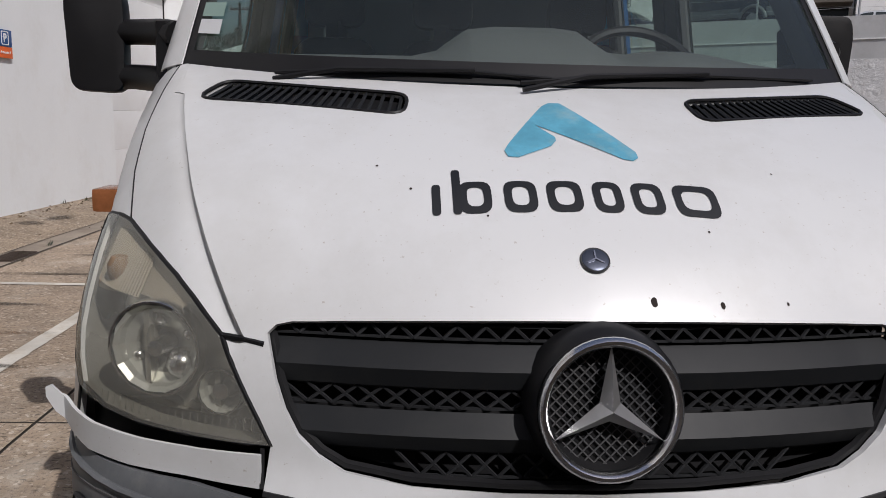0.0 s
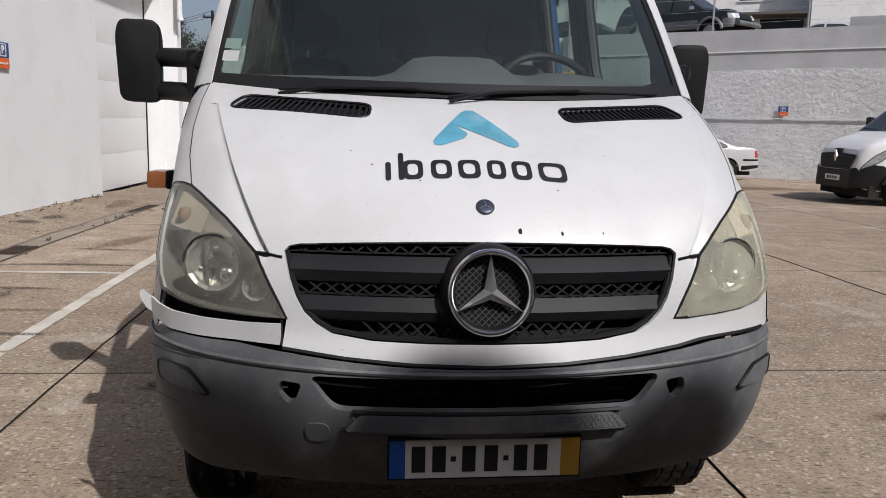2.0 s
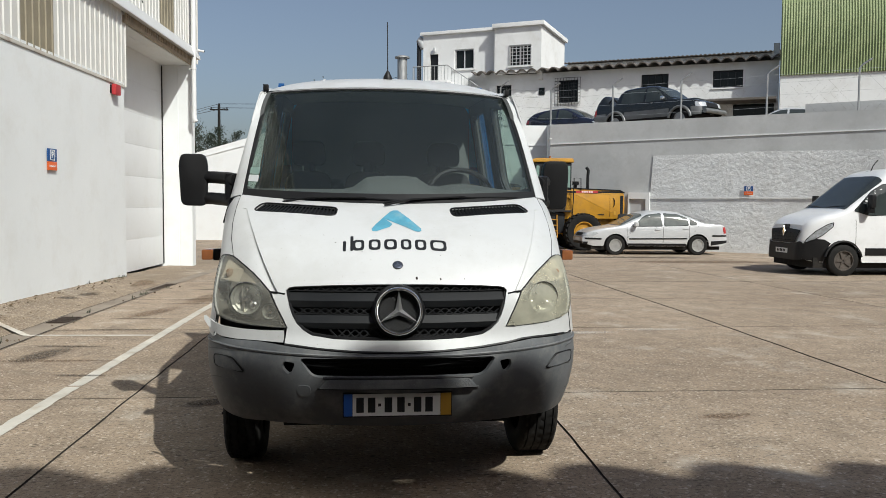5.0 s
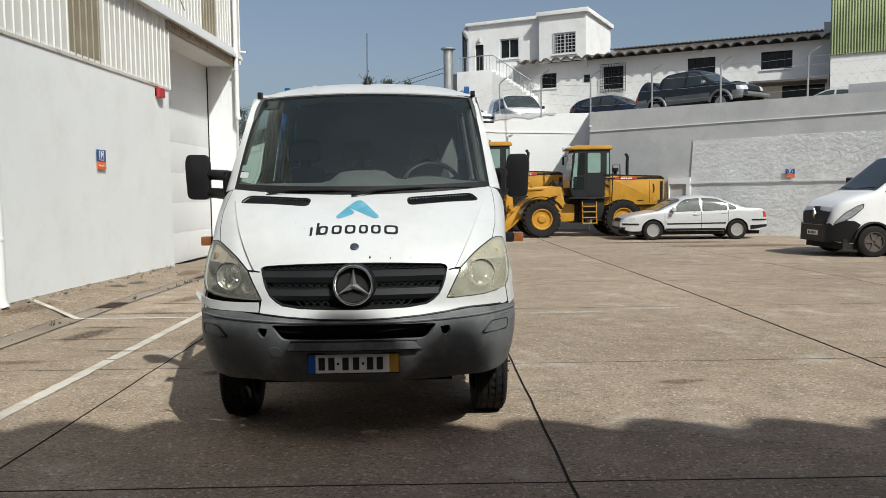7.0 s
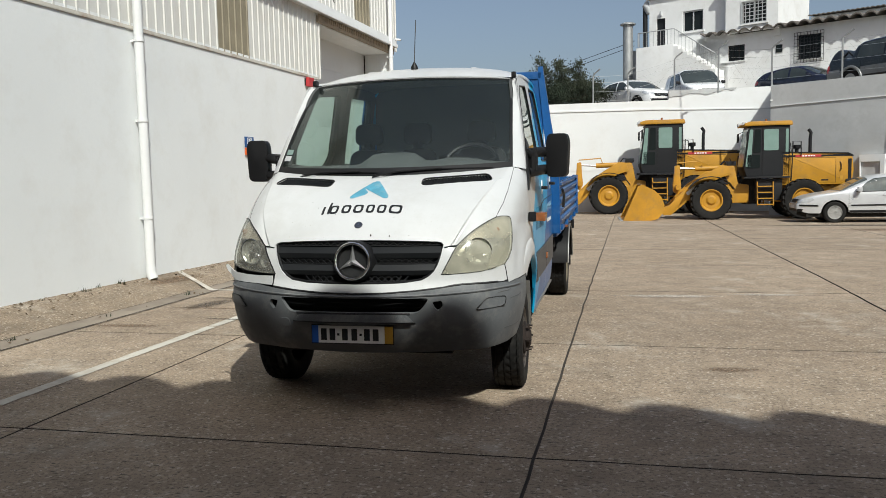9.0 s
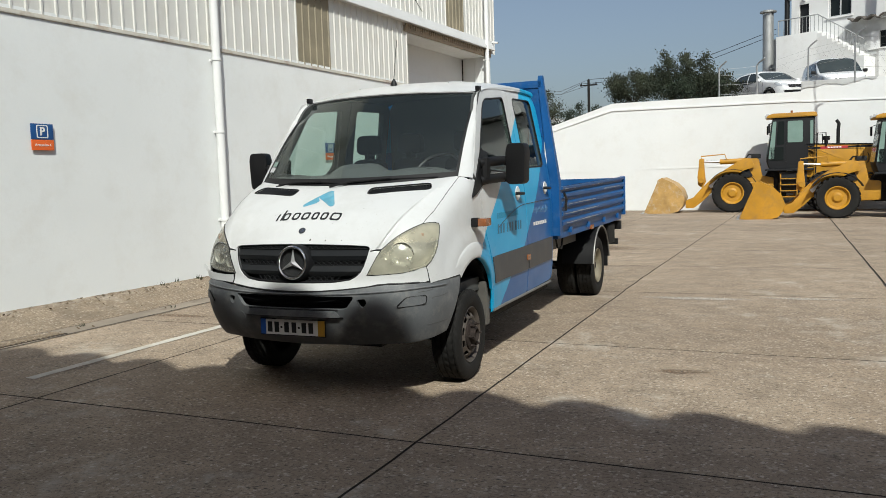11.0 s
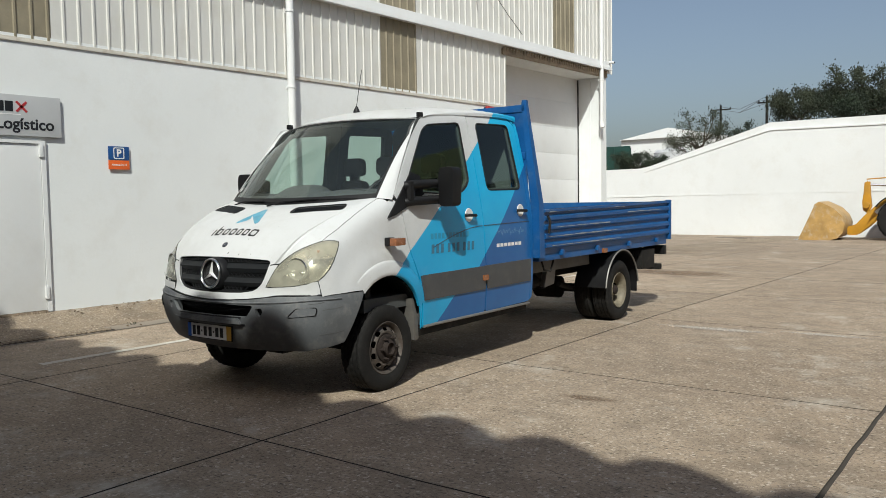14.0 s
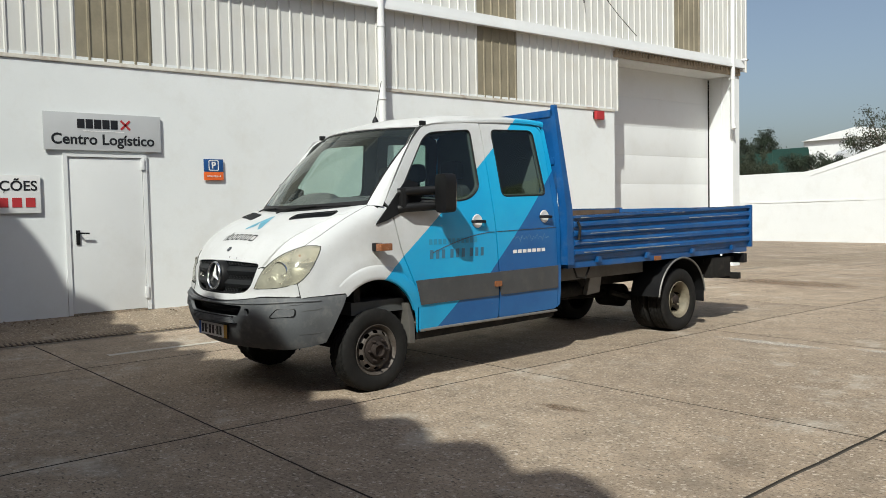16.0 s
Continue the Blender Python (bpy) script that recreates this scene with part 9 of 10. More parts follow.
# dark panel on the wall, drawn for the shaded depth of the porch opening
part("porch_opening", box(14.9, 16.9, -0.05, -0.01, 5.2, 6.75), DARK_GLASS, house)
duct = thing("chimney_duct", "tall galvanised chimney duct beside the house", "chimney", house_m @ Matrix.Translation((-4.55, 0.3, 0)))
part("duct", tube([(0, 0, 4.5), (0, 0, 10.45)], 0.30, n=16), FENCE_STEEL, duct)
part("cap", lathe([(0.30, 10.40), (0.46, 10.42), (0.46, 10.50), (0.30, 10.56), (0.01, 10.58)], 16), FENCE_STEEL, duct)
duct2 = thing("flue_pipe", "dark flue pipe on the house corner", "pipe", house_m @ Matrix.Translation((-3.36, 0.2, 0)))
part("pipe", tube([(0, 0, 8.3), (0, 0, 11.3)], 0.14, n=12), CAB_DARK, duct2)
part("cowl", tube([(0, 0, 11.3), (0.02, 0, 11.45), (0.2, 0, 11.2), (0.3, 0, 10.9)], [0.2, 0.24, 0.26, 0.2], n=10), SIGN_GREY, duct2)

hall = thing("storage_hall", "hall with a green ribbed upper wall", "building", house_m @ Matrix.Translation((17.15, -1.5, 0)))
part("wall", box(0, 16, 0, 8, 4.0, 7.95), H_WHITE, hall)
b = bmesh.new()
n = 256
rows = []
for z, back in ((7.93, 0.0), (9.3, 0.05), (10.6, 0.25), (11.6, 0.7), (12.3, 1.5), (12.6, 2.6)):
    rows.append([b.verts.new((-0.02 + 16 * i / n, -0.06 + back - (0.05 if i % 2 else 0.0), z)) for i in range(n + 1)])
for r in range(5):
    for i in range(n):
        b.faces.new((rows[r][i], rows[r][i + 1], rows[r + 1][i + 1], rows[r + 1][i]))
geom = bmesh.ops.extrude_face_region(b, geom=b.faces[:])["geom"]
bmesh.ops.translate(b, verts=[v for v in geom if isinstance(v, bmesh.types.BMVert)], vec=(0, 0.4, 0))
part("ribbed_sheet", b, GREEN_SHEET, hall, "green ribbed sheet cladding", smooth=20)
plinth = thing("terrace_kerb", "grey block wall along the terrace edge", "wall", Matrix.Translation(on_grey(8.9, 4.3, -1.2)) @ pose(0, 0, 0, 0, 0, GANG))
part("block", box(0, 9, 0, 0.3, 0, 0.62, 0.01), GREY_RENDER, plinth)

# ---- fence on the retaining walls ----
fence = thing("wire_fence", "wire fence with cranked galvanised posts on the wall", "fence")
tops = []
for p in [on_grey(s, 4.5, -0.15) for s in (-0.05, 2.45, 4.98, 7.85, 10.6, 13.4, 16.2)] + [Vector((x, y, 4.9)) for x, y in ((4.2, 30.7), (2.55, 32.9))] + [Vector((x, 33.0, 4.4)) for x in (0.6, -0.9)]:
    b = tube([p - Vector((0, 0, 0.35)), p + Vector((0, 0, 1.35)), p + Vector((0.08, -0.05, 1.45)), p + Vector((0.32, -0.16, 1.62))], 0.032, n=6)
    part("post", b, FENCE_STEEL, fence)
    tops.append(p)
order = [tops[6], tops[5], tops[4], tops[3], tops[2], tops[1], tops[0], tops[7], tops[8], tops[9], tops[10]]
for a, c in zip(order, order[1:]):
    for z in (0.25, 0.65, 1.05, 1.32):
        part("wire", tube([a + Vector((0, 0, z)), (a + c) / 2 + Vector((0, 0, z - 0.02)), c + Vector((0, 0, z))], 0.005, n=3), FENCE_STEEL, fence)
    d = c - a
    n = int(d.length / 0.30)
    net = bmesh.new()
    for i in range(n):
        for k in (0, 1):
            u0, u1 = i / n, (i + 3.5) / n
            if u1 > 1:
                continue
            z0, z1 = (0.0, 1.25) if k == 0 else (1.25, 0.0)
            tube([a + d * u0 + Vector((0, 0, z0)), a + d * u1 + Vector((0, 0, z1))], 0.0011, net, n=3, ends=False)
    part("wire_net", net, IRON, fence)


# ---- trees and what lies beyond the wall ----
def tree(name, label, x, y, z0, height, spread, seed, leaf, n_limbs=9, n_leaves=2600, bare=0.35, size=0.10):
    rnd = random.Random(seed)
    t = thing(name, label, "tree", pose(x, y, z0))
    trunk = tube([(0, 0, -0.3), (0.05, 0.02, height * 0.2), (rnd.uniform(-0.1, 0.1), 0.05, height * 0.45)], [height * 0.030, height * 0.024, height * 0.016], n=8)
    tips = []
    for i in range(n_limbs):
        a = 2 * math.pi * i / n_limbs + rnd.uniform(-0.4, 0.4)
        h0 = height * rnd.uniform(0.12, 0.45)
        reach = spread * rnd.uniform(0.45, 1.0)
        top_z = height * rnd.uniform(0.55, 1.0) * (1.0 - 0.25 * reach / spread)
        p0, p2 = Vector((0, 0, h0)), Vector((reach * math.cos(a), reach * math.sin(a), top_z))
        p1 = p0.lerp(p2, 0.5) + Vector((rnd.uniform(-0.15, 0.15), rnd.uniform(-0.15, 0.15), height * 0.06))
        tube([p0, p1, p2], [height * 0.013, height * 0.009, height * 0.004], trunk, n=5)
        tips += [(p1, spread * 0.30), (p2, spread * 0.26), (p1.lerp(p2, 0.5), spread * 0.30)]
        for _ in range(2):
            q = p2 + Vector((rnd.uniform(-1, 1), rnd.uniform(-1, 1), rnd.uniform(0.0, 1.3))) * spread * 0.24
            tube([p1.lerp(p2, 0.7), q], [height * 0.005, height * 0.002], trunk, n=4)
            tips.append((q, spread * 0.16))
    part("trunk", trunk, BARK, t)
    cr = bmesh.new()
    for i in range(int(n_leaves * 2.6)):
        c, r = tips[rnd.randrange(len(tips))]
        v = Vector((rnd.gauss(0, 1), rnd.gauss(0, 1), rnd.gauss(0, 0.9)))
        p = c + v * r * 0.55
        if p.z < height * bare * 0.4:
            p.z = height * bare * 0.4 + rnd.random() * 0.3
        e = Euler((rnd.uniform(0, 6.3), rnd.uniform(0, 6.3), rnd.uniform(0, 6.3))).to_matrix()
        s = size * rnd.uniform(0.22, 0.58)
        cr.faces.new([cr.verts.new(p + e @ Vector(q) * s) for q in ((-1, 0, 0), (0, -0.5, 0.15), (1, 0, 0), (0, 0.5, 0.15))])
    part("crown", cr, leaf, t, smooth=0)
    return t


tree("shrub_tree", "dark green shrubby tree behind the white wall", -5.2, 35.6, 3.9, 2.35, 1.5, 3, LEAF, 12, 3600, 0.1, 0.11)
tree("shrub_tree", "tall ragged dark green tree behind the wall", -3.4, 36.2, 4.0, 2.9, 1.5, 5, LEAF, 12, 4200, 0.1, 0.11)
tree("shrub_tree", "dark green shrubby tree near the fence", -1.6, 35.8, 4.0, 2.5, 1.4, 8, LEAF, 12, 3400, 0.1, 0.11)
tree("shrub_tree", "low dark shrub filling the gap", -2.6, 35.2, 3.9, 2.0, 1.5, 18, LEAF_DARK, 10, 2600, 0.05, 0.11)
tree("small_tree", "sparse grey-green small tree beyond the ramp", -13.4, 45.0, 2.6, 4.3, 2.0, 11, LEAF, 11, 2200, 0.35, 0.12)
tree("small_tree", "dense dark small tree beyond the ramp", -11.2, 46.5, 2.6, 3.4, 1.5, 12, LEAF_DARK, 10, 2400, 0.2, 0.12)
tree("hedge_shrub", "dark hedge shrub behind the low wall", -16.2, 42.5, 2.4, 2.3, 1.5, 13, LEAF_DARK, 10, 2600, 0.05, 0.12)
tree("hedge_shrub", "olive shrub before the green screen", -23.4, 48.5, 2.4, 2.4, 1.5, 14, LEAF, 10, 2400, 0.05, 0.13)
tree("round_tree", "dark round tree beyond the green screen", -37.6, 73.0, 2.2, 6.6, 2.3, 15, LEAF_DARK, 16, 8000, 0.1, 0.17)

screen_f = thing("green_screen", "dark green sheet screen beyond the low wall", "fence", pose(-29, 54.0, 2.2))
GREEN_NET = mat("green_net", (0.008, 0.048, 0.038), 0.7, var=0.2, scale=1.5, bump=0.1)
for i in range(6):
    part("sheet", box(-1.5 + i * 1.35, -0.18 + i * 1.35, 0, 0.06, 0.0, 3.0 if i < 4 else 3.25), GREEN_NET, screen_f)
    part("post", tube([(-0.16 + i * 1.35, 0.03, 0), (-0.16 + i * 1.35, 0.03, 3.1)], 0.06, n=6), GREEN_NET, screen_f)
for x, y, w, d, h, rise in ((-28.6, 82, 10.5, 14, 5.7, 1.0),):
    sh_ = thing("white_shed", "low white shed with a pale pitched roof", "building", pose(x, y, 1.8))
    part("wall", box(-w / 2, w / 2, -d / 2, d / 2, 0, h), FAR_WHITE, sh_)
    part("roof", prism([(-w / 2 - 0.03, h + 0.01), (w / 2 + 0.03, h + 0.01), (0.1, h + rise)], -d / 2 - 0.4, d / 2 + 0.4, "Y"), FAR_WHITE, sh_)
tank = thing("water_tank", "pale water tank beside the hedge", "tank", pose(-19.5, 55.0, 2.3) @ Matrix.Diagonal((2.25, 2.25, 2.18, 1)))
part("body", lathe([(0.55, 0), (0.6, 0.05), (0.6, 1.15), (0.5, 1.25), (0.01, 1.3)], 20), SIGN_GREY, tank)
part("lid", lathe([(0.2, 1.28), (0.2, 1.36), (0.01, 1.37)], 14), SIGN_GREY, tank)
pole = thing("utility_pole", "distant dark utility pole with crossarm and wires", "pole", pose(-14.2, 60.0, 2.0))
part("mast", tube([(0, 0, 0), (0, 0, 6.9)], [0.14, 0.10], n=8), UNDER, pole)
part("crossarm", box(-0.7, 0.7, -0.05, 0.05, 6.45, 6.55), UNDER, pole)
for x, dz in ((-0.6, 6.6), (0.6, 6.6), (0, 6.9)):
    part("insulator", tube([(x, 0, dz - 0.05), (x, 0, dz + 0.1)], 0.05, n=6), BLACK, pole)
for k, dz in enumerate((6.65, 6.65, 6.95)):
    x0_ = (-0.6, 0.6, 0.0)[k]
    part("wire", tube([(x0_, 0, dz), (7, -5, dz - 0.55), (14.5, -10.5, dz + 0.8)], 0.02, n=3), BLACK, pole)
    part("wire", tube([(x0_, 0, dz), (-5.9, 11.1, dz + 0.4), (-11.8, 22.3, dz + 2.0)], 0.02, n=3), BLACK, pole)
pole2 = thing("utility_pole", "far dark utility pole behind the shed", "pole", pose(-26.0, 82.3, 2.0))
part("mast", tube([(0, 0, 0), (0, 0, 9.1)], [0.16, 0.11], n=8), UNDER, pole2)
part("crossarm", box(-1.1, 1.1, -0.05, 0.05, 8.6, 8.72), UNDER, pole2)
for x, dz in ((-1.0, 8.75), (1.0, 8.75), (0, 9.1)):
    part("insulator", tube([(x, 0, dz - 0.05), (x, 0, dz + 0.12)], 0.06, n=6), BLACK, pole2)
hill = patch([(-160, 0), (160, 0), (160, 1), (-160, 1)], lambda x, k: (x, 150 + 30 * k, -2 + 5.5 * k * (1 + 0.25 * math.sin(x * 0.05) + 0.12 * math.sin(x * 0.17))), us=steps(-150, 150, 60), vs=(0.5,), core=(0, 200, -50))
setting("backdrop", hill, LEAF_DARK, "low far hills")

# ---- paving: slabs, drain, apron and lines, last as there are many ----
us = [-3.62, -1.485, 1.54, 4.53, 7.68, 10.7, 13.7, 16.7, 19.7, 22.7]
vs = [-8.4, -5.4, -2.4, 0.62, 3.41, 6.60, 9.6, 12.6, 15.6, 18.6, 21.6, 24.6, 27.6, 30.6, 33.6]
pavement = tagged(new("pavement"), "brown-grey concrete slabs with dark open joints", kind="structure")


def slab(u0, u1, v0, v1, name="slab", gap=0.0075, wl=0.0085, wr=0.0085):
    """A slab with slightly broken edges; its long joints are wider than the cross joints."""
    bm = bmesh.new()
    n = 12
    def pt(i, j, z):
        u = u0 + wl + (u1 - u0 - wl - wr) * i / n
        v = v0 + gap + (v1 - v0 - 2 * gap) * j / n
        jitter = 0.010 * noise.noise((u * 1.1, v * 2.3, 0.3)) + 0.006 * noise.noise((u * 9.1, v * 9.1, 1.3))
        x, y = slab_xy(u + (jitter if i in (0, n) else 0), v + (jitter if j in (0, n) else 0))
        return (x, y, fall(y) + z)
    g = [[bm.verts.new(pt(i, j, 0.0)) for i in range(n + 1)] for j in range(n + 1)]
    for j in range(n):
        for i in range(n):
            bm.faces.new((g[j][i], g[j][i + 1], g[j + 1][i + 1], g[j + 1][i]))
    rim = [g[0][i] for i in range(n)] + [g[j][n] for j in range(n)] + [g[n][i] for i in range(n, 0, -1)] + [g[j][0] for j in range(n, 0, -1)]
    low = [bm.verts.new(v.co - Vector((0, 0, 0.012))) for v in rim]
    for i in range(len(rim)):
        bm.faces.new((rim[i], rim[(i + 1) % len(rim)], low[(i + 1) % len(rim)], low[i])).material_index = 1
    ob = finish(bm, name, CONCRETE, pavement, 30)
    ob.data.materials.append(JOINT)
    return ob


for a in range(len(us) - 1):
    for b in range(len(vs) - 1):
        slab(us[a], us[a + 1], vs[b], vs[b + 1], wl=0.014 if a == 3 else 0.0085, wr=0.014 if a == 2 else 0.0085)
for a in range(10):
    for b in range(8, len(vs) - 1):
        slab(-6.64 - 3.02 * a, -3.62 - 3.02 * a, vs[b], vs[b + 1])

# drain channel and the rising apron along the wall
def gutter_edge(y):
    """The gutter's edge towards the wall; it slants a little."""
    return -3.875 - 0.022 * (min(12.0, max(0.0, y)) - 6.5)


bm = patch([(-9.0, 0.0), (33.5, 0.0), (33.5, 1.0), (-9.0, 1.0)],
           lambda y, k: (WX - 0.6 + 1.62 * k if y > CORNER else WX + (gutter_edge(y) - WX) * k + (-0.6 * (1 - k) if GL < y < GR else 0), y,
                         fall(y) + (0.155 * (1 - k) ** 0.8 - 0.002) * (1.0 if y < GL - 0.5 else max(0.12, 1 - (y - GL + 0.5) / 3)) + 0.004 * noise.noise((y * 2, k * 3, 0))),
           us=steps(-8.5, 33, 83), vs=steps(0.1, 0.9, 8))
setting("apron", bm, APRON, "cracked and stained concrete apron along the wall")
bm = patch([(-9.0, 0.0), (17.0, 0.0), (17.0, 1.0), (-9.0, 1.0)], lambda y, k: (gutter_edge(y) + (0.30 - 0.012 * (min(12.0, max(0.0, y)) - 6.5)) * k, y, fall(y) + 0.0045 - 0.003 * math.sin(math.pi * k)), us=steps(-8, 16, 48), vs=[0.25, 0.5, 0.75])
setting("gutter_strip", bm, GUTTER, "smooth stained concrete gutter strip")
for k in (0.0, 1.0):
    seam = bmesh.new()
    rows = []
    for y in steps(-3.0, 12.3, 150):
        x = gutter_edge(y) + (0.30 - 0.012 * (min(12.0, max(0.0, y)) - 6.5)) * k + 0.012 * noise.noise((y * 2.3, k, 4.0))
        w = 0.007 + 0.006 * noise.noise((y * 5.0, k, 9.0))
        rows.append((seam.verts.new((x - w, y, fall(y) + 0.009)), seam.verts.new((x + w, y, fall(y) + 0.009))))
    for ra, rb in zip(rows, rows[1:]):
        seam.faces.new((ra[0], ra[1], rb[1], rb[0]))
    setting("gutter_joint", seam, JOINT, "dark crumbling joint beside the gutter")
drain = tagged(new("drain"), "dark slotted drain grate by the door", kind="structure")
part("channel", box(-3.71, -3.49, -6.0, 2.4, -0.02, 0.008), IRON, drain)
bar = part("bar", box(-3.70, -3.50, -5.95, -5.920, 0.008, 0.018), APRON, drain)
for i in range(1, 139):
    ob = new("bar", bar.data)
    ob.parent, ob.location = drain, (0, 0.06 * i, 0)
for y0, y1, x0, x1 in ((6.97, 7.47, -3.87, -3.62), (10.70, 11.90, -3.93, -3.75)):
    gr = tagged(new("drain_cover"), "rusty slotted iron drain cover in the gutter", kind="structure")
    part("cover", box(x0, x1, y0, y1, fall(y1) - 0.03, fall(y1) + 0.006), IRON, gr)
    for i in range(int((y1 - y0) / 0.05)):
        part("bar", box(x0 + 0.015, x1 - 0.015, y0 + 0.012 + 0.05 * i, y0 + 0.036 + 0.05 * i, fall(y1) + 0.006, fall(y1) + 0.014), IRON, gr)


def line(a, b, w, z=0.005):
    """A worn painted line."""
    a, b = Vector(a), Vector(b)
    d = (b - a)
    side = Vector((-d.y, d.x)).normalized() * w / 2
    n = max(2, int(d.length / 0.08))
    bm = bmesh.new()
    rows = []
    for i in range(n + 1):
        p = a + d * i / n
        k = 1 + 0.22 * noise.noise((p.x * 9, p.y * 9, 2.0))
        q = 1 + 0.22 * noise.noise((p.x * 9, p.y * 9, 7.0))
        rise = 0.0 if p.x > -3.72 else 0.155 * ((-3.70 - p.x) / 0.98) ** 0.9
        rows.append((bm.verts.new((*(p + side * k), fall(p.y) + z + rise)), bm.verts.new((*(p - side * q), fall(p.y) + z + rise))))
    for i in range(n):
        bm.faces.new((rows[i][0], rows[i][1], rows[i + 1][1], rows[i + 1][0]))
    return setting("painted_line", bm, LINE_PAINT, "worn white parking bay line")


line((-2.09, 0.93), (-2.182, 3.69), 0.105)
line((-2.183, 3.73), (-2.44, 11.5), 0.105)
line((-2.32, 6.12), (-3.66, 6.10), 0.08)
line((-3.66, 6.10), (WX + 0.02, 6.85), 0.07)

# stains and scuffs on the slabs, each with its own ragged shape
def stain_mat(name, color, strength):
    m, nt, bs = node_mat(name)
    bs.inputs["Base Color"].default_value, bs.inputs["Roughness"].default_value = (*color, 1), 0.85
    co = nt.nodes.new("ShaderNodeTexCoord").outputs["Object"]
    size = nt.nodes.new("ShaderNodeVectorMath")
    size.operation = "LENGTH"
    nt.links.new(co, size.inputs[0])
    ground_co = nt.nodes.new("ShaderNodeNewGeometry").outputs["Position"]
    ragged_ = math_node(nt, "SUBTRACT", math_node(nt, "ADD", noise_tex(nt, ground_co, 9.0, 8.0, 0.75), 0.42), size.outputs["Value"])
    grain = ramp(nt, noise_tex(nt, ground_co, 55.0, 4.0, 0.7), 0.30, 0.62)
    see, mx = put(nt, "ShaderNodeBsdfTransparent"), nt.nodes.new("ShaderNodeMixShader")
    nt.links.new(math_node(nt, "MULTIPLY", math_node(nt, "MULTIPLY", ramp(nt, ragged_, 0.0, 0.45), grain), strength), mx.inputs[0])
    nt.links.new(see.outputs[0], mx.inputs[1])
    nt.links.new(bs.outputs[0], mx.inputs[2])
    nt.links.new(mx.outputs[0], nt.nodes["Material Output"].inputs[0])
    return m


OIL, CHALK, BROWN = stain_mat("dark_oil_stain", (0.045, 0.036, 0.028), 0.75), stain_mat("pale_cement_scuff", (0.62, 0.57, 0.50), 0.65), stain_mat("brown_seep_stain", (0.15, 0.085, 0.045), 0.6)
for x, y, rx, ry, turn, material, label in (
        (2.61, 2.77, 0.26, 0.09, 12, BROWN, "faint brown smear on the slab"), (2.2, 6.30, 0.75, 0.13, 4, CHALK, "pale cement scuff along a joint"),
        (3.3, 6.55, 0.55, 0.10, 3, CHALK, "pale cement scuff along a joint"),
        (-1.2, 12.9, 1.6, 0.7, 0, BROWN, "brown seepage stain on the slab"),
        # the long patch by the parked car just darkens the slabs
        (8.4, 19.0, 2.6, 0.7, 4, BROWN, "brown seepage stain before the wall"), (7.0, 21.0, 2.8, 0.5, 0, OIL, "dark ragged patch by the parked car"),
        (-2.9, 7.9, 0.7, 0.22, 75, BROWN, "brown stain beside the gutter"), (-3.0, 5.0, 0.5, 0.2, 80, OIL, "dark stain beside the gutter"),
        (-2.6, 9.6, 0.9, 0.3, 85, BROWN, "brown stain beside the gutter"), (-0.9, -0.6, 0.8, 0.25, -8, OIL, "faint dark smear on the slab"),
        (-1.0, 3.2, 0.3, 0.12, 30, OIL, "dark oil smear on the slab"),
        (-6.2, 30.5, 1.1, 0.45, 10, OIL, "dark damp crack before the low white wall"), (-5.5, 29.6, 0.5, 0.35, 40, OIL, "dark damp crack before the low white wall"),
        (-4.33, 8.75, 0.22, 0.13, 70, OIL, "dark broken patch in the apron"), (-4.28, 9.35, 0.34, 0.12, 80, OIL, "dark broken patch in the apron"),
        (-4.35, 6.3, 0.8, 0.18, 85, BROWN, "brown stain along the wall foot"), (-4.2, 11.4, 0.7, 0.22, 88, BROWN, "brown stain along the wall foot"),
        (-2.85, 6.50, 0.75, 0.05, 1, OIL, "dark streak along a joint"), (-2.9, 7.35, 0.5, 0.05, -3, OIL, "thin dark streak on the slab"),
        (-2.7, 8.9, 0.45, 0.10, 4, BROWN, "rusty streak on the slab"), (-2.5, 9.6, 0.4, 0.09, 0, BROWN, "rusty streak on the slab"),
        (-2.75, 10.9, 0.5, 0.10, 2, OIL, "thin dark streak on the slab"), (-2.95, 5.45, 0.45, 0.06, -2, OIL, "thin dark streak on the slab"),
        (-2.75, 4.72, 0.7, 0.06, 2, BROWN, "rusty streak on the slab"), (-2.3, 4.1, 0.35, 0.05, -4, OIL, "thin dark streak on the slab"),
        (-3.1, 3.6, 0.5, 0.10, 6, BROWN, "rusty streak on the slab")):
    bm = bmesh.new()
    bmesh.ops.create_circle(bm, cap_ends=True, radius=1.0, segments=24)
    ob = finish(bm, "ground_stain", material, None, 0)
    slope = 8.0 if x < -3.9 and y < 12 else 0.0
    ob.matrix_world = pose(x, y, fall(y) + 0.006 + (0.155 * ((gutter_edge(y) - x) / (gutter_edge(y) - WX)) ** 0.8 if slope else 0.0), 0, slope, 0) @ pose(0, 0, 0, 0, 0, turn) @ Matrix.Diagonal((rx, ry, 1, 1))
    tagged(ob, label, kind="structure")

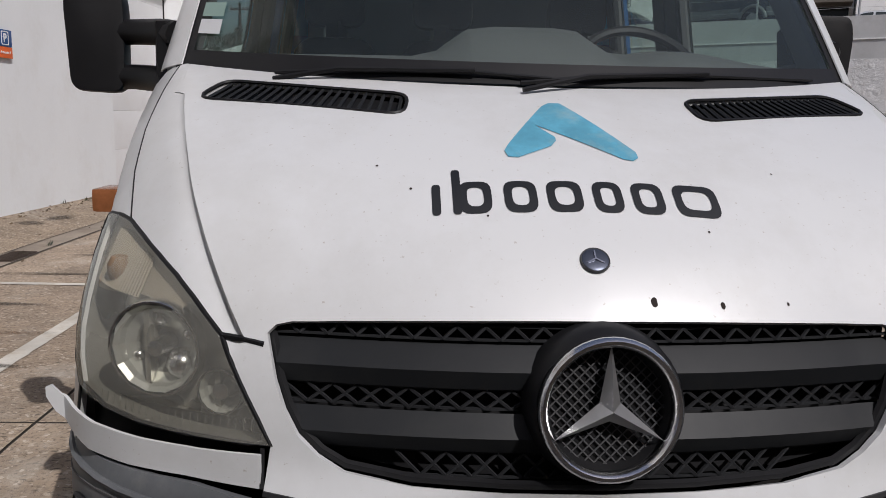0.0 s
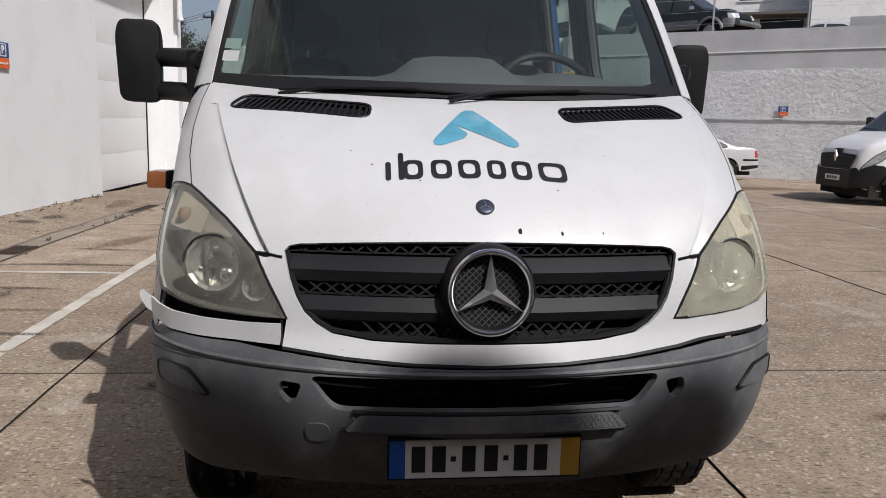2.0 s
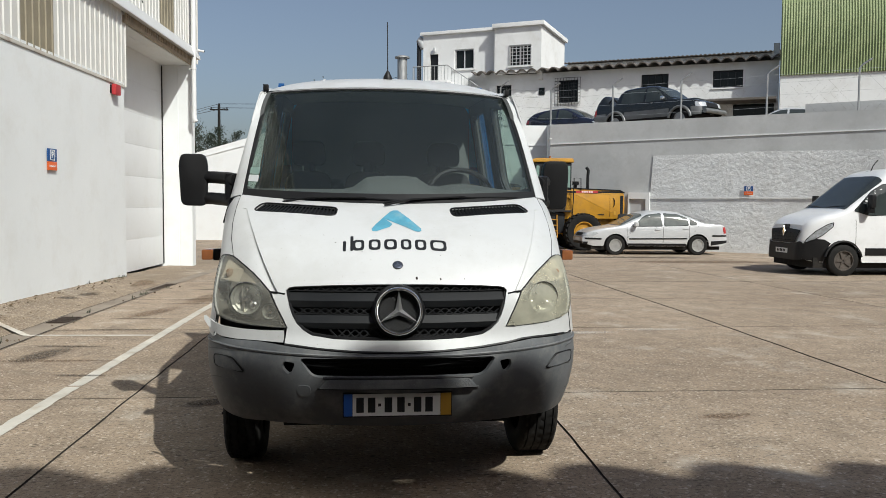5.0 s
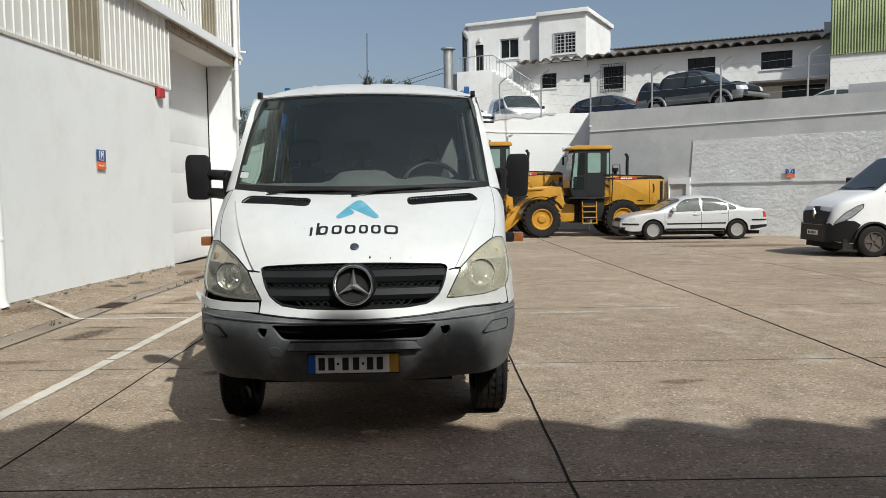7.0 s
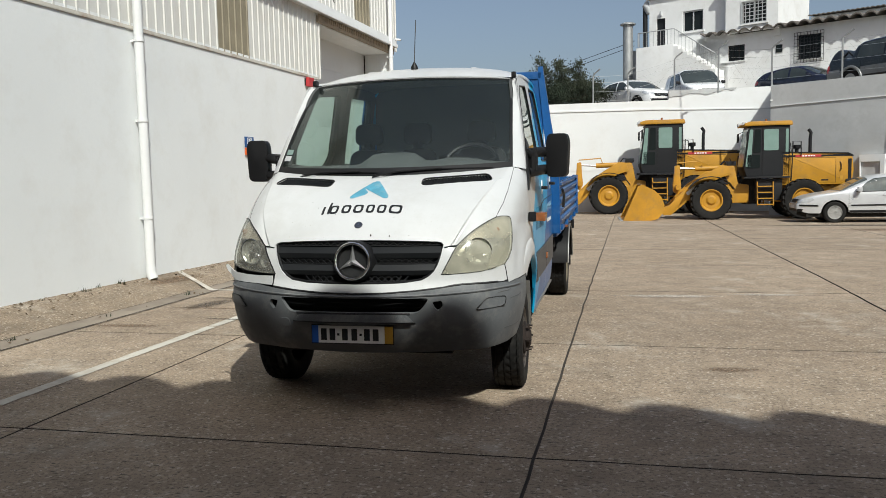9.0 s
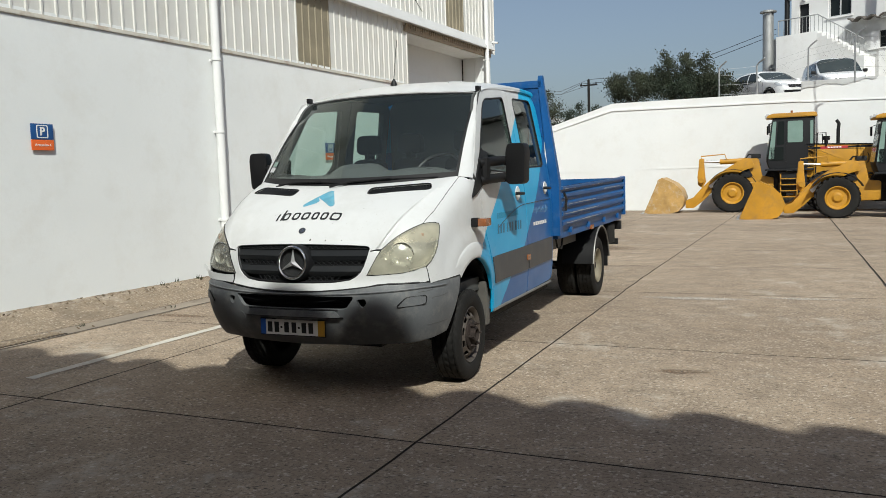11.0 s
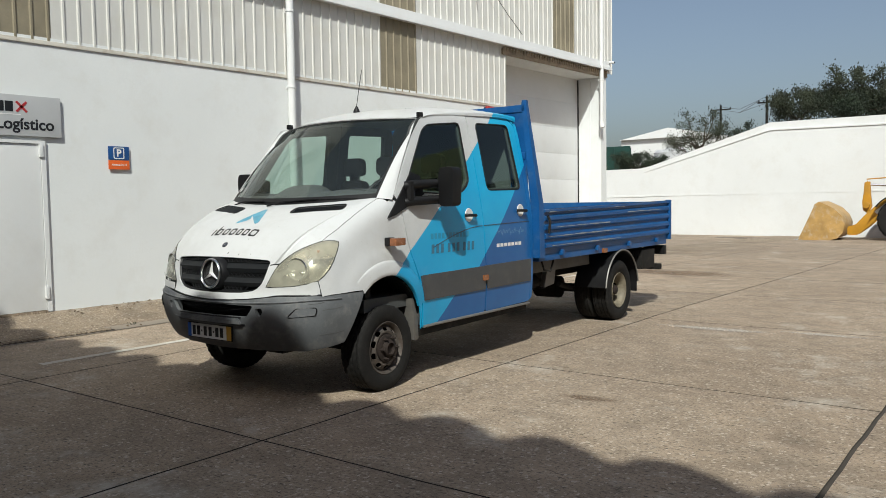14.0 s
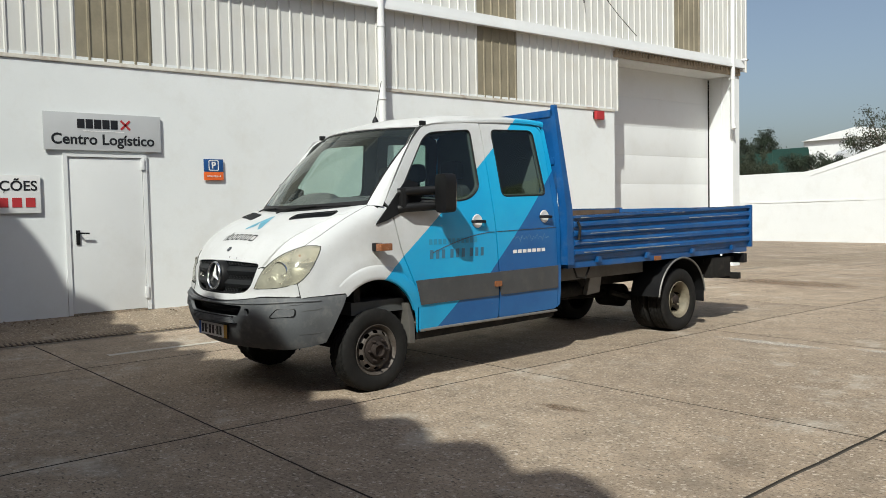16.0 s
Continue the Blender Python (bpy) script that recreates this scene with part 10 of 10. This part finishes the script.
# dry leaves and crumbs of mortar swept against the wall, and small weeds
rnd = random.Random(21)
LITTER = mat("dry_leaf_litter", (0.13, 0.085, 0.045), 0.9, var=0.5, scale=12, bump=0)
bm = bmesh.new()
for i in range(900):
    y = rnd.uniform(-1.0, 16.0)
    x = WX + 0.03 + abs(rnd.gauss(0, 0.16)) if rnd.random() < 0.75 else rnd.uniform(WX + 0.1, -3.5)
    if GL < y < GR or (1.0 < y < 2.3):
        continue
    k = min(1.0, max(0.0, (x - WX) / 0.98))
    z = 0.155 * (1 - k) ** 0.8 * (1.0 if y < GL - 0.5 else 0.15) + fall(y) + 0.010
    e = Euler((rnd.uniform(-0.5, 0.5), rnd.uniform(-0.5, 0.5), rnd.uniform(0, 6.3))).to_matrix()
    s = rnd.uniform(0.008, 0.028)
    bm.faces.new([bm.verts.new(Vector((x, y, z)) + e @ Vector(p) * s) for p in ((-1, 0, 0), (0.2, -0.6, 0.1), (1, 0.1, 0.2), (0, 0.7, 0.1))])
litter = finish(bm, "leaf_litter", LITTER, None, 0)
tagged(litter, "dry brown leaves and crumbs along the wall foot", "litter", kind="stuff")
bm = bmesh.new()
for c in range(26):
    y0, x0 = rnd.uniform(2.5, 15.5), (WX + rnd.uniform(0.02, 0.10) if rnd.random() < 0.6 else -3.70 + rnd.uniform(-0.03, 0.03))
    if GL < y0 < GR:
        continue
    k = min(1.0, max(0.0, (x0 - WX) / 0.98))
    z = 0.155 * (1 - k) ** 0.8 + fall(y0)
    for j in range(rnd.randint(5, 12)):
        d = Vector((rnd.uniform(-0.6, 0.6), rnd.uniform(-0.6, 0.6), rnd.uniform(0.5, 1.0))).normalized() * rnd.uniform(0.03, 0.08)
        w = Vector((-d.y, d.x, 0)).normalized() * 0.006
        p = Vector((x0, y0, z)) + Vector((rnd.uniform(-0.03, 0.03), rnd.uniform(-0.05, 0.05), 0))
        bm.faces.new([bm.verts.new(v) for v in (p - w, p + w, p + d)])
weeds = finish(bm, "weeds", LEAF, None, 0)
tagged(weeds, "small green weeds in the cracks by the wall", "weeds", kind="stuff")
